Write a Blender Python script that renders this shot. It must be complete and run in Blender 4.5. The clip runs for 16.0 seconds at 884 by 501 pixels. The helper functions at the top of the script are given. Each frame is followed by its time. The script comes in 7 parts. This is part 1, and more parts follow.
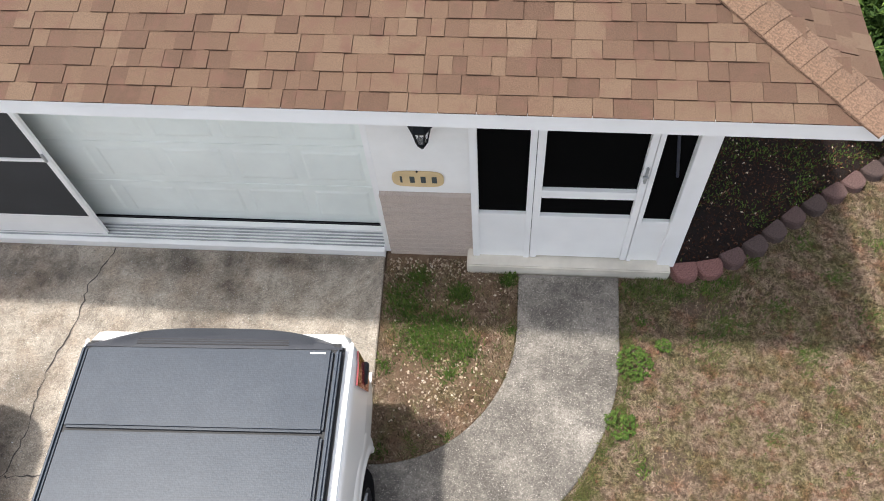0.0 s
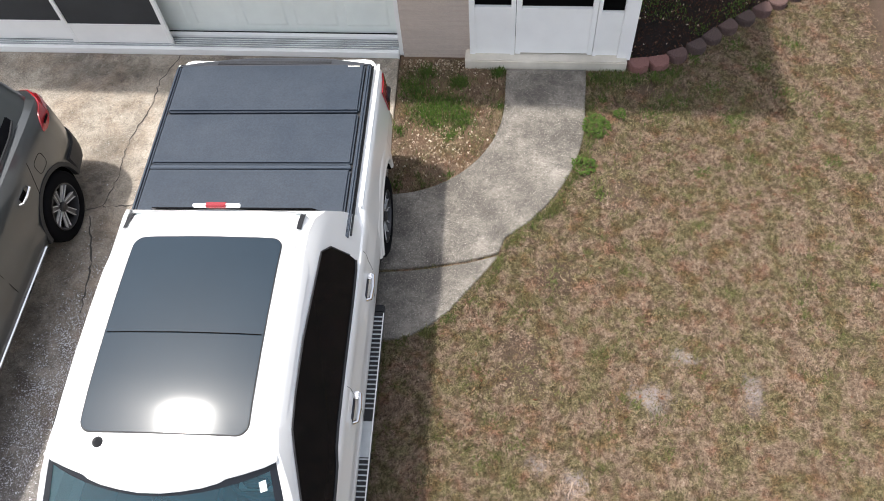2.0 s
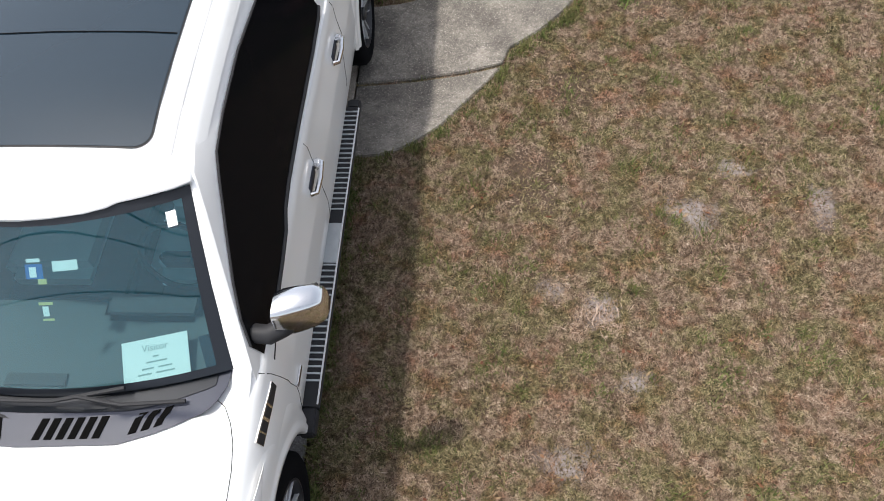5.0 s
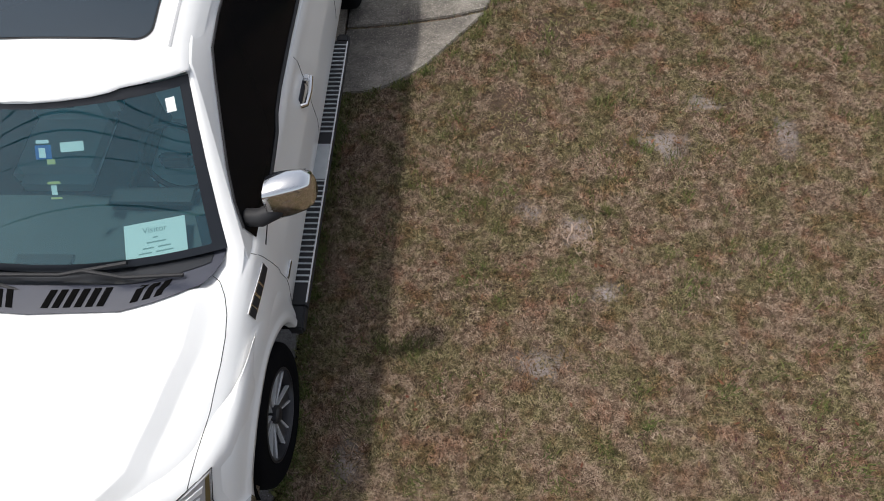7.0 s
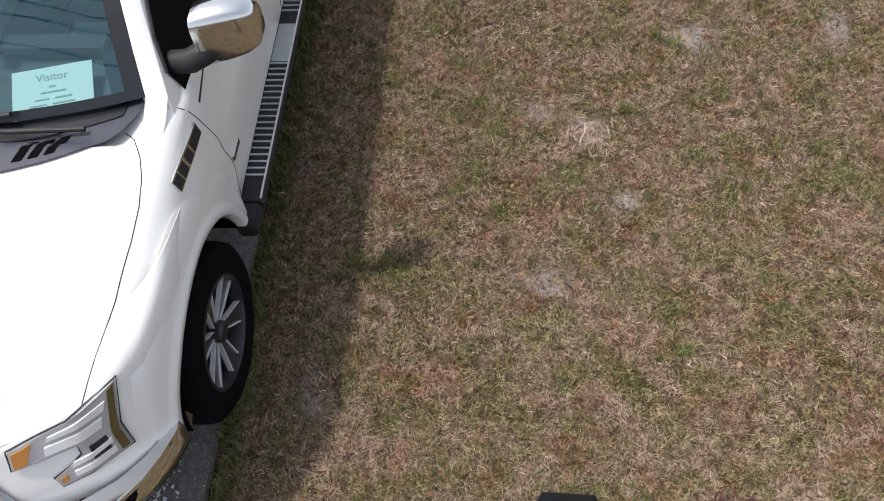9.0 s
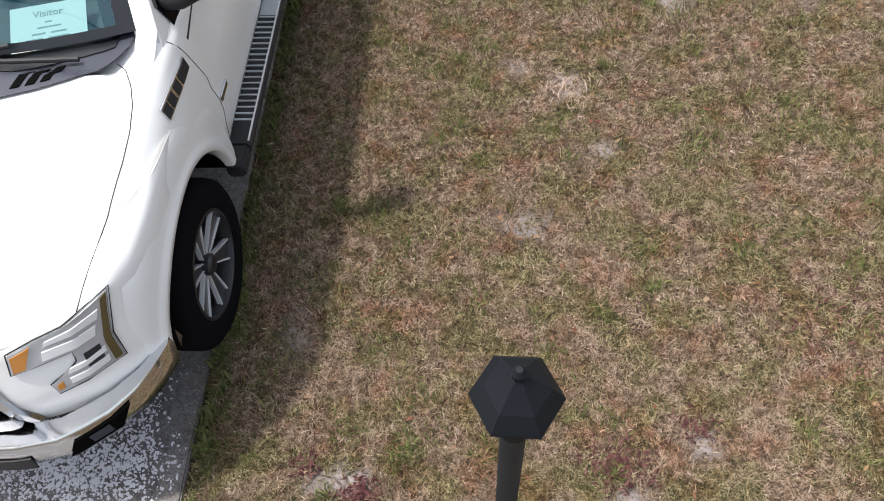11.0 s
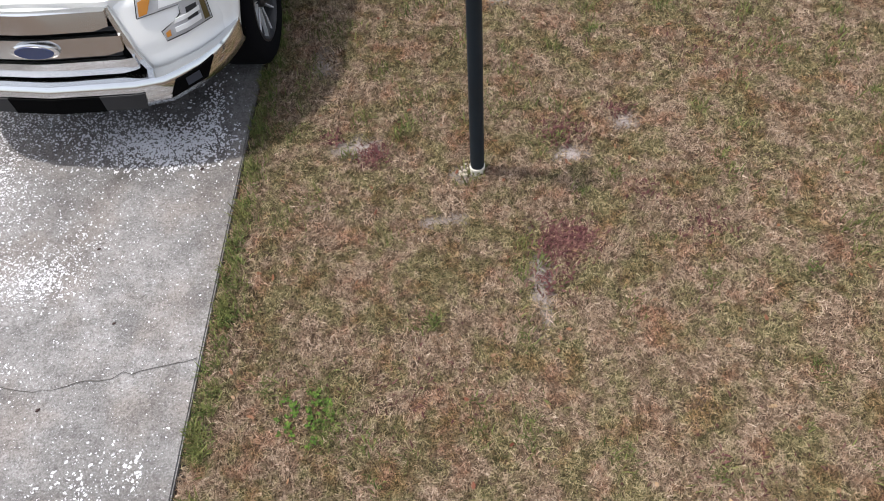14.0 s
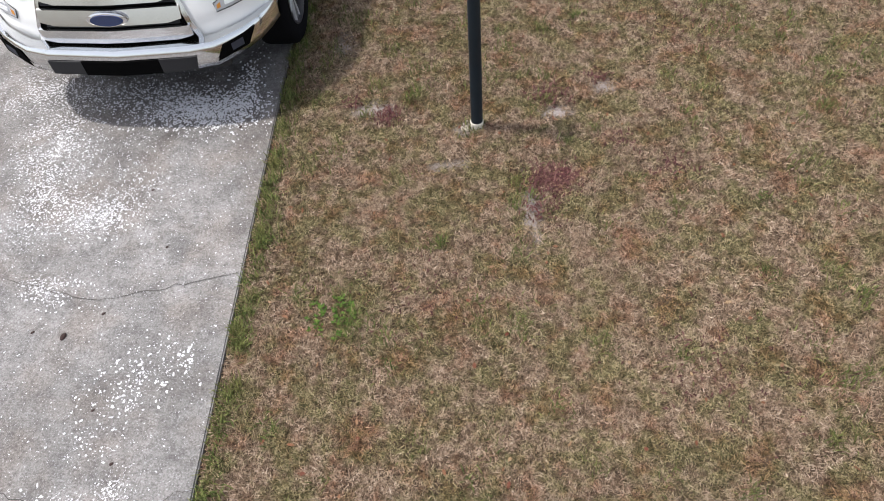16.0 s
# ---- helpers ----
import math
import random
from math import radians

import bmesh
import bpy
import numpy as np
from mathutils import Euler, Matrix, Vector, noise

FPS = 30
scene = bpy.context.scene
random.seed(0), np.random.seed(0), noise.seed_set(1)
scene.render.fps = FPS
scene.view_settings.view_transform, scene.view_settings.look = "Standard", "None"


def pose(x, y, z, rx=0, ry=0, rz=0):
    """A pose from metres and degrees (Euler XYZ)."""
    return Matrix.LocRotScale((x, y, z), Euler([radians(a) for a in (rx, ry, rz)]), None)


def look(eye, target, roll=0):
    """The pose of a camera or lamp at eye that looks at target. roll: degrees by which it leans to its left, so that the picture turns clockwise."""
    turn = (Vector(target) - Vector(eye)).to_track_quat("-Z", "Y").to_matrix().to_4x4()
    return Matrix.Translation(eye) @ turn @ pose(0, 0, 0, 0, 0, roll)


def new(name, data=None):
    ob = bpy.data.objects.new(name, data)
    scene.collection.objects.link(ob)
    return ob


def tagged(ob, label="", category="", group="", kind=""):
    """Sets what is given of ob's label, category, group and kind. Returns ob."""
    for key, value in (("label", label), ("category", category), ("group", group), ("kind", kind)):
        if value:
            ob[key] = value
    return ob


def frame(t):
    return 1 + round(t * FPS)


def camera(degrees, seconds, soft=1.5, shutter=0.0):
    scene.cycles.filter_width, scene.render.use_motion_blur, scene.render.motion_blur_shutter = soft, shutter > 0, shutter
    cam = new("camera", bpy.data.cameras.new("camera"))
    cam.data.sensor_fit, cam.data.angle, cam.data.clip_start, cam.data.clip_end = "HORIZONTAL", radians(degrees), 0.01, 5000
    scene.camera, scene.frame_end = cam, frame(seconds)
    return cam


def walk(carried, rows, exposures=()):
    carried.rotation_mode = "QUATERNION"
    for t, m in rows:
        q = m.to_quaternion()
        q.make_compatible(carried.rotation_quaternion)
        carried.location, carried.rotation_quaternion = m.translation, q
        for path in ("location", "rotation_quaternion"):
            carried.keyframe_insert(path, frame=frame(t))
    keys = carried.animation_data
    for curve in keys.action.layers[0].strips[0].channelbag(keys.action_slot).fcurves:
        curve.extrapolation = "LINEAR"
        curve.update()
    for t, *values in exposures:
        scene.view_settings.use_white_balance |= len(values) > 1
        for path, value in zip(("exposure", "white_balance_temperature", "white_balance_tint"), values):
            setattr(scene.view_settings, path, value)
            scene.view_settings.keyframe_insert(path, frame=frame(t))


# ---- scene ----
cam = camera(61.8, 16.0, soft=0.95)
PATH = [
    (0, (1.101, -3.643, 5.811), (0.919, -2.574, 4.13), -6.1),
    (0.5, (1.114, -3.893, 5.856), (0.936, -2.83, 4.171), -5.9),
    (1, (1.179, -4.581, 5.943), (1.0, -3.523, 4.255), -5.9),
    (1.5, (1.254, -5.648, 6.055), (1.076, -4.603, 4.359), -5.9),
    (2, (1.305, -6.365, 6.061), (1.124, -5.318, 4.366), -6.0),
    (2.5, (1.307, -6.624, 5.458), (1.123, -5.574, 3.765), -6.1),
    (3, (1.289, -6.662, 4.606), (1.097, -5.605, 2.919), -6.4),
    (3.2, (1.288, -6.653, 4.323), (1.093, -5.597, 2.636), -6.5),
    (5.3, (1.335, -7.104, 4.192), (1.15, -6.055, 2.499), -6.4),
    (5.5, (1.334, -7.2, 4.189), (1.157, -6.152, 2.495), -5.9),
    (6, (1.37, -7.454, 4.188), (1.196, -6.407, 2.493), -5.8),
    (6.5, (1.41, -7.544, 4.192), (1.237, -6.496, 2.498), -5.7),
    (7, (1.45, -7.54, 4.148), (1.277, -6.493, 2.453), -5.7),
    (7.5, (1.441, -7.536, 3.448), (1.269, -6.488, 1.754), -5.7),
    (8, (1.408, -7.489, 3.157), (1.252, -6.445, 1.458), -5.0),
    (8.5, (1.422, -7.502, 3.187), (1.263, -6.457, 1.489), -5.2),
    (8.7, (1.431, -7.527, 3.199), (1.269, -6.481, 1.502), -5.3),
    (11, (1.564, -7.869, 3.185), (1.401, -6.831, 1.483), -5.5),
    (11.5, (1.607, -8.03, 3.185), (1.441, -6.985, 1.487), -5.8),
    (12, (1.653, -8.218, 3.19), (1.48, -7.168, 1.497), -6.2),
    (12.5, (1.673, -8.455, 3.216), (1.505, -7.408, 1.52), -5.9),
    (13, (1.707, -8.804, 3.236), (1.536, -7.752, 1.544), -6.3),
    (13.5, (1.725, -9.263, 3.275), (1.559, -8.211, 1.582), -6.1),
    (14, (1.758, -9.848, 3.33), (1.598, -8.8, 1.635), -5.8),
    (14.5, (1.826, -10.514, 3.385), (1.658, -9.476, 1.684), -6.3),
    (15, (1.82, -10.825, 3.437), (1.656, -9.79, 1.734), -6.2),
    (15.5, (1.825, -10.841, 3.473), (1.654, -9.813, 1.766), -6.5),
    (16, (1.813, -10.771, 3.494), (1.642, -9.61, 1.875), -5.7),
]
walk(cam, [(t, look(e, g, r)) for t, e, g, r in PATH], [(0, 1.33), (1.5, 1.32), (3, 1.18), (5.5, 0.99), (6, 0.82), (7.5, 0.51), (8, 0.56), (8.5, 0.74), (11, 1.13), (16, 1.08)])

# ---- world, sun, exposure ----
SUN_DIR = Vector((-0.352, 0.035, 0.935))
world = bpy.data.worlds.new("sky")
scene.world = world
world.use_nodes = True
wt = world.node_tree
sky = wt.nodes.new("ShaderNodeTexSky")
sky.sky_type, sky.sun_disc = "NISHITA", False
sky.sun_elevation = math.asin(SUN_DIR.normalized().z)
sky.sun_rotation = math.atan2(SUN_DIR.x, SUN_DIR.y)
sky.air_density, sky.dust_density, sky.ozone_density = 1.0, 3.0, 1.0
soft_sky = wt.nodes.new("ShaderNodeHueSaturation")
soft_sky.inputs["Saturation"].default_value = 0.45
wt.links.new(sky.outputs[0], soft_sky.inputs["Color"])
wt.links.new(soft_sky.outputs[0], wt.nodes["Background"].inputs[0])
wt.nodes["Background"].inputs[1].default_value = 0.132

sun = new("sun", bpy.data.lights.new("sun", "SUN"))
sun.data.energy, sun.data.angle, sun.data.color = 1.95, radians(2.3), (1.0, 0.96, 0.9)
sun.matrix_world = look(SUN_DIR * 60, (0, 0, 0))


# ---- materials ----
def nodes_of(name):
    m = bpy.data.materials.new(name)
    m.use_nodes = True
    return m, m.node_tree, m.node_tree.nodes["Principled BSDF"]


def noise_tex(nt, scale, detail=4.0, rough=0.6, coord="Object", stretch=None):
    tc = nt.nodes.new("ShaderNodeTexCoord")
    n = nt.nodes.new("ShaderNodeTexNoise")
    n.inputs["Scale"].default_value, n.inputs["Detail"].default_value, n.inputs["Roughness"].default_value = scale, detail, rough
    if stretch:
        mp = nt.nodes.new("ShaderNodeMapping")
        mp.inputs["Scale"].default_value = stretch
        nt.links.new(tc.outputs[coord], mp.inputs[0])
        nt.links.new(mp.outputs[0], n.inputs["Vector"])
    else:
        nt.links.new(tc.outputs[coord], n.inputs["Vector"])
    return n.outputs["Fac"]


def ramp(nt, fac, stops):
    r = nt.nodes.new("ShaderNodeValToRGB")
    while len(r.color_ramp.elements) < len(stops):
        r.color_ramp.elements.new(0.5)
    for e, (p, c) in zip(r.color_ramp.elements, stops):
        e.position, e.color = p, (*c, 1) if len(c) == 3 else c
    nt.links.new(fac, r.inputs[0])
    return r.outputs[0]


def mixed(nt, fac, a, b, blend="MIX"):
    m = nt.nodes.new("ShaderNodeMix")
    m.data_type, m.blend_type = "RGBA", blend
    for sock, v in ((m.inputs[0], fac), (m.inputs[6], a), (m.inputs[7], b)):
        if isinstance(v, bpy.types.NodeSocket):
            nt.links.new(v, sock)
        else:
            sock.default_value = v if isinstance(v, (int, float)) else (*v, 1)
    return m.outputs[2]


def bump(nt, bsdf, height, strength, distance=0.01):
    b = nt.nodes.new("ShaderNodeBump")
    b.inputs["Strength"].default_value, b.inputs["Distance"].default_value = strength, distance
    nt.links.new(height, b.inputs["Height"])
    nt.links.new(b.outputs[0], bsdf.inputs["Normal"])


def simple(name, color, rough=0.5, metal=0.0, grain=0.0, scale=60.0, wear=0.12, coat=0.0):
    """A surface with faint large stains and a fine grain."""
    m, nt, b = nodes_of(name)
    dark = tuple(c * (1 - wear) for c in color)
    light = tuple(min(1, c * (1 + wear * 0.5)) for c in color)
    big = ramp(nt, noise_tex(nt, 2.3, 5), [(0.3, dark), (0.7, light)])
    nt.links.new(big, b.inputs["Base Color"])
    b.inputs["Roughness"].default_value, b.inputs["Metallic"].default_value = rough, metal
    b.inputs["Coat Weight"].default_value = coat
    b.inputs["Coat Roughness"].default_value = 0.04
    if grain:
        bump(nt, b, noise_tex(nt, scale, 3), grain, 0.004)
    return m


def varied(name, stops, rough=0.85, fine=180.0, grain=0.4, stain=None):
    """A piece material whose colour goes by the object's own random number, with a grain."""
    m, nt, b = nodes_of(name)
    info = nt.nodes.new("ShaderNodeObjectInfo")
    col = ramp(nt, info.outputs["Random"], stops)
    g = noise_tex(nt, fine, 4, 0.7)
    col = mixed(nt, 0.5 if fine > 100 else 0.9, col, ramp(nt, g, [(0.36, (0.38, 0.36, 0.35)), (0.62, (1, 1, 1))]), "MULTIPLY")
    if stain:
        geo = nt.nodes.new("ShaderNodeNewGeometry")
        n = nt.nodes.new("ShaderNodeTexNoise")
        n.inputs["Scale"].default_value, n.inputs["Detail"].default_value = stain[0], 5
        nt.links.new(geo.outputs["Position"], n.inputs["Vector"])
        col = mixed(nt, ramp(nt, n.outputs["Fac"], [(stain[1], (0, 0, 0)), (stain[1] + 0.2, (1, 1, 1))]), col, stain[2])
    nt.links.new(col, b.inputs["Base Color"])
    b.inputs["Roughness"].default_value = rough
    bump(nt, b, g, grain, 0.004)
    return m


def glass(name, color, rough=0.02, alpha_mix=0.5):
    """A tinted pane: part clear, part tinted film, with a real gloss."""
    m, nt, b = nodes_of(name)
    b.inputs["Base Color"].default_value = (*color, 1)
    b.inputs["Roughness"].default_value = rough
    b.inputs["Alpha"].default_value = alpha_mix
    b.inputs["Specular IOR Level"].default_value = 0.9
    return m


M = {}
M["white_paint"] = simple("white_paint", (0.91, 0.91, 0.90), 0.5, grain=0.05, wear=0.05)
M["car_white"] = simple("car_white", (0.78, 0.78, 0.77), 0.28, wear=0.01, coat=0.6)
M["car_grey"] = simple("car_grey", (0.042, 0.047, 0.050), 0.34, metal=0.25, wear=0.05, coat=0.7)
M["chrome"] = simple("chrome", (0.72, 0.72, 0.72), 0.12, metal=1.0, wear=0.08)
M["alloy"] = simple("alloy", (0.80, 0.80, 0.81), 0.25, metal=0.35, wear=0.1)
M["dark_alloy"] = simple("dark_alloy", (0.030, 0.030, 0.033), 0.35, metal=0.3)
M["spoke_alloy"] = simple("spoke_alloy", (0.16, 0.16, 0.17), 0.30, metal=0.85, wear=0.2)
M["tyre"] = simple("tyre", (0.006, 0.006, 0.007), 1.0, grain=0.2, scale=150)
M["black_plastic"] = simple("black_plastic", (0.025, 0.025, 0.027), 0.55, grain=0.15, scale=300)
M["grey_plastic"] = simple("grey_plastic", (0.038, 0.041, 0.055), 0.6, grain=0.15, scale=300)
M["ditch"] = simple("ditch", (0.46, 0.46, 0.47), 0.5)
# near-black: puts deep shade into hollows and undersides; also used for dark seams
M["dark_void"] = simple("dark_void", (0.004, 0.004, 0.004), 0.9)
M["frit"] = simple("frit", (0.006, 0.008, 0.012), 0.35, wear=0.0)
M["cowl_grey"] = simple("cowl_grey", (0.032, 0.036, 0.054), 0.55, grain=0.2, scale=300, wear=0.2)
M["tonneau"] = simple("tonneau", (0.020, 0.033, 0.053), 0.5, grain=0.35, scale=420, wear=0.1)
M["spoiler"] = simple("spoiler", (0.040, 0.043, 0.052), 0.45, grain=0.2, scale=300, wear=0.15)
m, nt, b = nodes_of("cover_skin")
col = ramp(nt, noise_tex(nt, 3.0, 5, 0.6), [(0.3, (0.028, 0.039, 0.056)), (0.7, (0.042, 0.053, 0.070))])
col = mixed(nt, 0.7, col, ramp(nt, noise_tex(nt, 70, 4, 0.7), [(0.35, (0.6, 0.6, 0.6)), (0.65, (1, 1, 1))]), "MULTIPLY")
nt.links.new(col, b.inputs["Base Color"])
b.inputs["Roughness"].default_value = 0.42
b.inputs["Specular IOR Level"].default_value = 0.30
tc, vor = nt.nodes.new("ShaderNodeTexCoord"), nt.nodes.new("ShaderNodeTexVoronoi")
vor.inputs["Scale"].default_value, vor.inputs["Randomness"].default_value = 75, 0.5
nt.links.new(tc.outputs["Object"], vor.inputs["Vector"])
bump(nt, b, vor.outputs["Distance"], 0.12, 0.004)
M["cover_skin"] = m
M["side_glass"] = simple("side_glass", (0.006, 0.006, 0.007), 0.06, wear=0.0)
M["roof_glass"] = simple("roof_glass", (0.012, 0.024, 0.036), 0.11, wear=0.05)
M["roof_glass"].node_tree.nodes["Principled BSDF"].inputs["Specular IOR Level"].default_value = 0.5
M["side_glass"].node_tree.nodes["Principled BSDF"].inputs["Specular IOR Level"].default_value = 0.05
M["tyre"].node_tree.nodes["Principled BSDF"].inputs["Specular IOR Level"].default_value = 0.05
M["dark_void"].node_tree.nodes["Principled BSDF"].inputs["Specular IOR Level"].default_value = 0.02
m, nt, b = nodes_of("windshield")
# the diffuse film adds tint and paints in a veil of reflected sky
clear, film, gloss = nt.nodes.new("ShaderNodeBsdfTransparent"), nt.nodes.new("ShaderNodeBsdfDiffuse"), nt.nodes.new("ShaderNodeBsdfGlossy")
clear.inputs[0].default_value, film.inputs[0].default_value = (0.50, 0.82, 0.87, 1), (0.034, 0.150, 0.205, 1)
gloss.inputs["Roughness"].default_value = 0.01
one, two, fre = nt.nodes.new("ShaderNodeMixShader"), nt.nodes.new("ShaderNodeMixShader"), nt.nodes.new("ShaderNodeFresnel")
one.inputs[0].default_value, fre.inputs[0].default_value = 0.20, 1.75
nt.links.new(clear.outputs[0], one.inputs[1])
nt.links.new(film.outputs[0], one.inputs[2])
nt.links.new(fre.outputs[0], two.inputs[0])
nt.links.new(one.outputs[0], two.inputs[1])
nt.links.new(gloss.outputs[0], two.inputs[2])
nt.links.new(two.outputs[0], nt.nodes["Material Output"].inputs[0])
M["windshield"] = m
M["lamp_glass"] = glass("lamp_glass", (0.75, 0.75, 0.75), 0.05, 0.25)
M["red_lens"] = simple("red_lens", (0.26, 0.006, 0.012), 0.12, wear=0.1, coat=0.8)
M["amber_lens"] = simple("amber_lens", (0.50, 0.20, 0.03), 0.2, coat=0.6)
M["interior"] = simple("interior", (0.22, 0.26, 0.26), 0.8, grain=0.2, scale=200)
M["dash_grey"] = simple("dash_grey", (0.075, 0.088, 0.088), 0.8, grain=0.3, scale=160)
M["seat_cloth"] = simple("seat_cloth", (0.46, 0.50, 0.49), 0.85, grain=0.3, scale=220)
M["interior_dark"] = simple("interior_dark", (0.035, 0.040, 0.042), 0.8, grain=0.2, scale=200)
M["paper"] = simple("paper", (0.85, 0.88, 0.85), 0.8, wear=0.02)
M["ink"] = simple("ink", (0.06, 0.07, 0.07), 0.8, wear=0.0)
M["grey_ink"] = simple("grey_ink", (0.35, 0.42, 0.40), 0.8, wear=0.0)
M["blue_tag"] = simple("blue_tag", (0.03, 0.14, 0.42), 0.6)
M["yellow_tag"] = simple("yellow_tag", (0.65, 0.60, 0.25), 0.6)
M["post_paint"] = simple("post_paint", (0.014, 0.022, 0.030), 0.6, grain=0.2, scale=30, wear=0.3)
M["black_metal"] = simple("black_metal", (0.004, 0.006, 0.009), 0.6, grain=0.2, scale=80)
for k in ("post_paint", "black_metal", "black_plastic", "grey_plastic"):
    M[k].node_tree.nodes["Principled BSDF"].inputs["Specular IOR Level"].default_value = 0.25
M["pvc"] = simple("pvc", (0.72, 0.68, 0.60), 0.5, wear=0.25)
M["stucco"] = simple("stucco", (0.90, 0.89, 0.865), 0.9, grain=0.5, scale=140, wear=0.06)
M["brick_paint"] = varied("brick_paint", [(0, (0.58, 0.495, 0.435)), (1, (0.62, 0.53, 0.465))], 0.85, 120, 0.4)
M["mortar_paint"] = simple("mortar_paint", (0.55, 0.465, 0.405), 0.9, grain=0.4, scale=100)
M["garage_paint"] = simple("garage_paint", (0.86, 0.91, 0.87), 0.45, grain=0.1, scale=90, wear=0.06)
M["aluminium"] = simple("aluminium", (0.50, 0.52, 0.53), 0.42, metal=0.6, wear=0.35, grain=0.1)
M["screen_mesh"] = simple("screen_mesh", (0.035, 0.038, 0.042), 0.75, grain=0.3, scale=900, wear=0.2)
M["plaque"] = simple("plaque", (0.72, 0.54, 0.30), 0.5, grain=0.2, scale=40, wear=0.2)
M["edging"] = varied("edging", [(0, (0.055, 0.038, 0.034)), (0.5, (0.095, 0.064, 0.058)), (1, (0.15, 0.088, 0.080))], 0.95, 90, 0.8)
M["edging_red"] = varied("edging_red", [(0, (0.24, 0.115, 0.10)), (1, (0.27, 0.13, 0.115))], 0.95, 90, 0.6)
M["shingle"] = varied("shingle", [(0, (0.100, 0.055, 0.034)), (0.35, (0.120, 0.069, 0.043)), (0.65, (0.140, 0.084, 0.052)), (1, (0.158, 0.101, 0.064))], 0.95, 135, 1.0, (9.0, 0.52, (0.110, 0.056, 0.038)))
M["shingle_hip"] = varied("shingle_hip", [(0, (0.188, 0.114, 0.072)), (1, (0.216, 0.132, 0.086))], 0.95, 85, 0.9)
M["blue_dark"] = simple("blue_dark", (0.01, 0.025, 0.10), 0.25, coat=0.5)
M["lamp_silver"] = simple("lamp_silver", (0.50, 0.51, 0.53), 0.16, metal=0.25, wear=0.3, coat=0.6)
M["lamp_bright"] = simple("lamp_bright", (0.80, 0.81, 0.82), 0.12, metal=0.15, wear=0.15, coat=0.5)
M["olive_lens"] = simple("olive_lens", (0.13, 0.105, 0.045), 0.15, metal=0.3, wear=0.3, coat=0.6)
M["cable"] = simple("cable", (0.01, 0.01, 0.01), 0.6)


# ---- mesh helpers ----
def mesh_from(name, bm, materials, smooth=False, sharp=35):
    if smooth:
        for f in bm.faces:
            f.smooth = True
        for e in bm.edges:
            if len(e.link_faces) != 2 or e.calc_face_angle(0) > radians(sharp):
                e.smooth = False
    me = bpy.data.meshes.new(name)
    bm.to_mesh(me)
    bm.free()
    for m in materials if isinstance(materials, (list, tuple)) else [materials]:
        me.materials.append(m)
    return me


def part(name, bm, material, parent, label="", smooth=False, sharp=35):
    """Link a bmesh as one mesh object under a thing or a part."""
    ob = new(name, mesh_from(name, bm, material, smooth, sharp))
    ob.parent = parent
    if label:
        tagged(ob, label)
    return ob


def thing(name, label, category, m=None, group="", kind=""):
    ob = new(name)
    if m is not None:
        ob.matrix_world = m
    return tagged(ob, label, category, group, kind)


def add_box(bm, x0, x1, y0, y1, z0, z1, bevel=0.0, m=None):
    made = bmesh.ops.create_cube(bm, size=1.0)["verts"]
    for v in made:
        v.co = Vector(((x0 + x1) / 2 + v.co.x * (x1 - x0), (y0 + y1) / 2 + v.co.y * (y1 - y0), (z0 + z1) / 2 + v.co.z * (z1 - z0)))
    if bevel:
        es = list({e for v in made for e in v.link_edges})
        made = list({v for f in bmesh.ops.bevel(bm, geom=es, offset=bevel, segments=2, affect="EDGES")["faces"] for v in f.verts})
    if m is not None:
        bmesh.ops.transform(bm, matrix=m, verts=made)
    return made


def box(x0, x1, y0, y1, z0, z1, bevel=0.0):
    bm = bmesh.new()
    add_box(bm, x0, x1, y0, y1, z0, z1, bevel)
    return bm


def add_cyl(bm, r0, r1, h, segs=24, m=None, caps=True):
    made = bmesh.ops.create_cone(bm, cap_ends=caps, segments=segs, radius1=r0, radius2=r1, depth=h)["verts"]
    bmesh.ops.translate(bm, vec=(0, 0, h / 2), verts=made)
    if m is not None:
        bmesh.ops.transform(bm, matrix=m, verts=made)
    return made


def loft(rings, close=True, cap=True):
    """A surface through rings of points of equal count."""
    bm = bmesh.new()
    vs = [[bm.verts.new(p) for p in r] for r in rings]
    n = len(rings[0])
    for a, b in zip(vs, vs[1:]):
        for i in range(n if close else n - 1):
            j = (i + 1) % n
            try:
                bm.faces.new((a[i], a[j], b[j], b[i]))
            except ValueError:
                pass
    if cap:
        bm.faces.new(vs[0][::-1])
        bm.faces.new(vs[-1])
    bmesh.ops.recalc_face_normals(bm, faces=bm.faces)
    return bm


def prism(outline, z0, z1, bevel=0.0):
    """An outline in the plan, raised from z0 to z1."""
    bm = bmesh.new()
    lo = [bm.verts.new((x, y, z0)) for x, y in outline]
    hi = [bm.verts.new((x, y, z1)) for x, y in outline]
    n = len(outline)
    bm.faces.new(hi)
    bm.faces.new(lo[::-1])
    for i in range(n):
        j = (i + 1) % n
        bm.faces.new((lo[i], lo[j], hi[j], hi[i]))
    bmesh.ops.recalc_face_normals(bm, faces=bm.faces)
    if bevel:
        bmesh.ops.bevel(bm, geom=list(bm.edges), offset=bevel, segments=2, affect="EDGES")
    return bm


def lathe(profile, segs=32, axis="z", caps=True):
    """Turn (radius, height) pairs round an axis."""
    rings = []
    for r, h in profile:
        ring = []
        for i in range(segs):
            a = 2 * math.pi * i / segs
            p = (r * math.cos(a), r * math.sin(a), h)
            ring.append(p if axis == "z" else (p[2], p[0], p[1]))
        rings.append(ring)
    return loft(rings, True, caps)


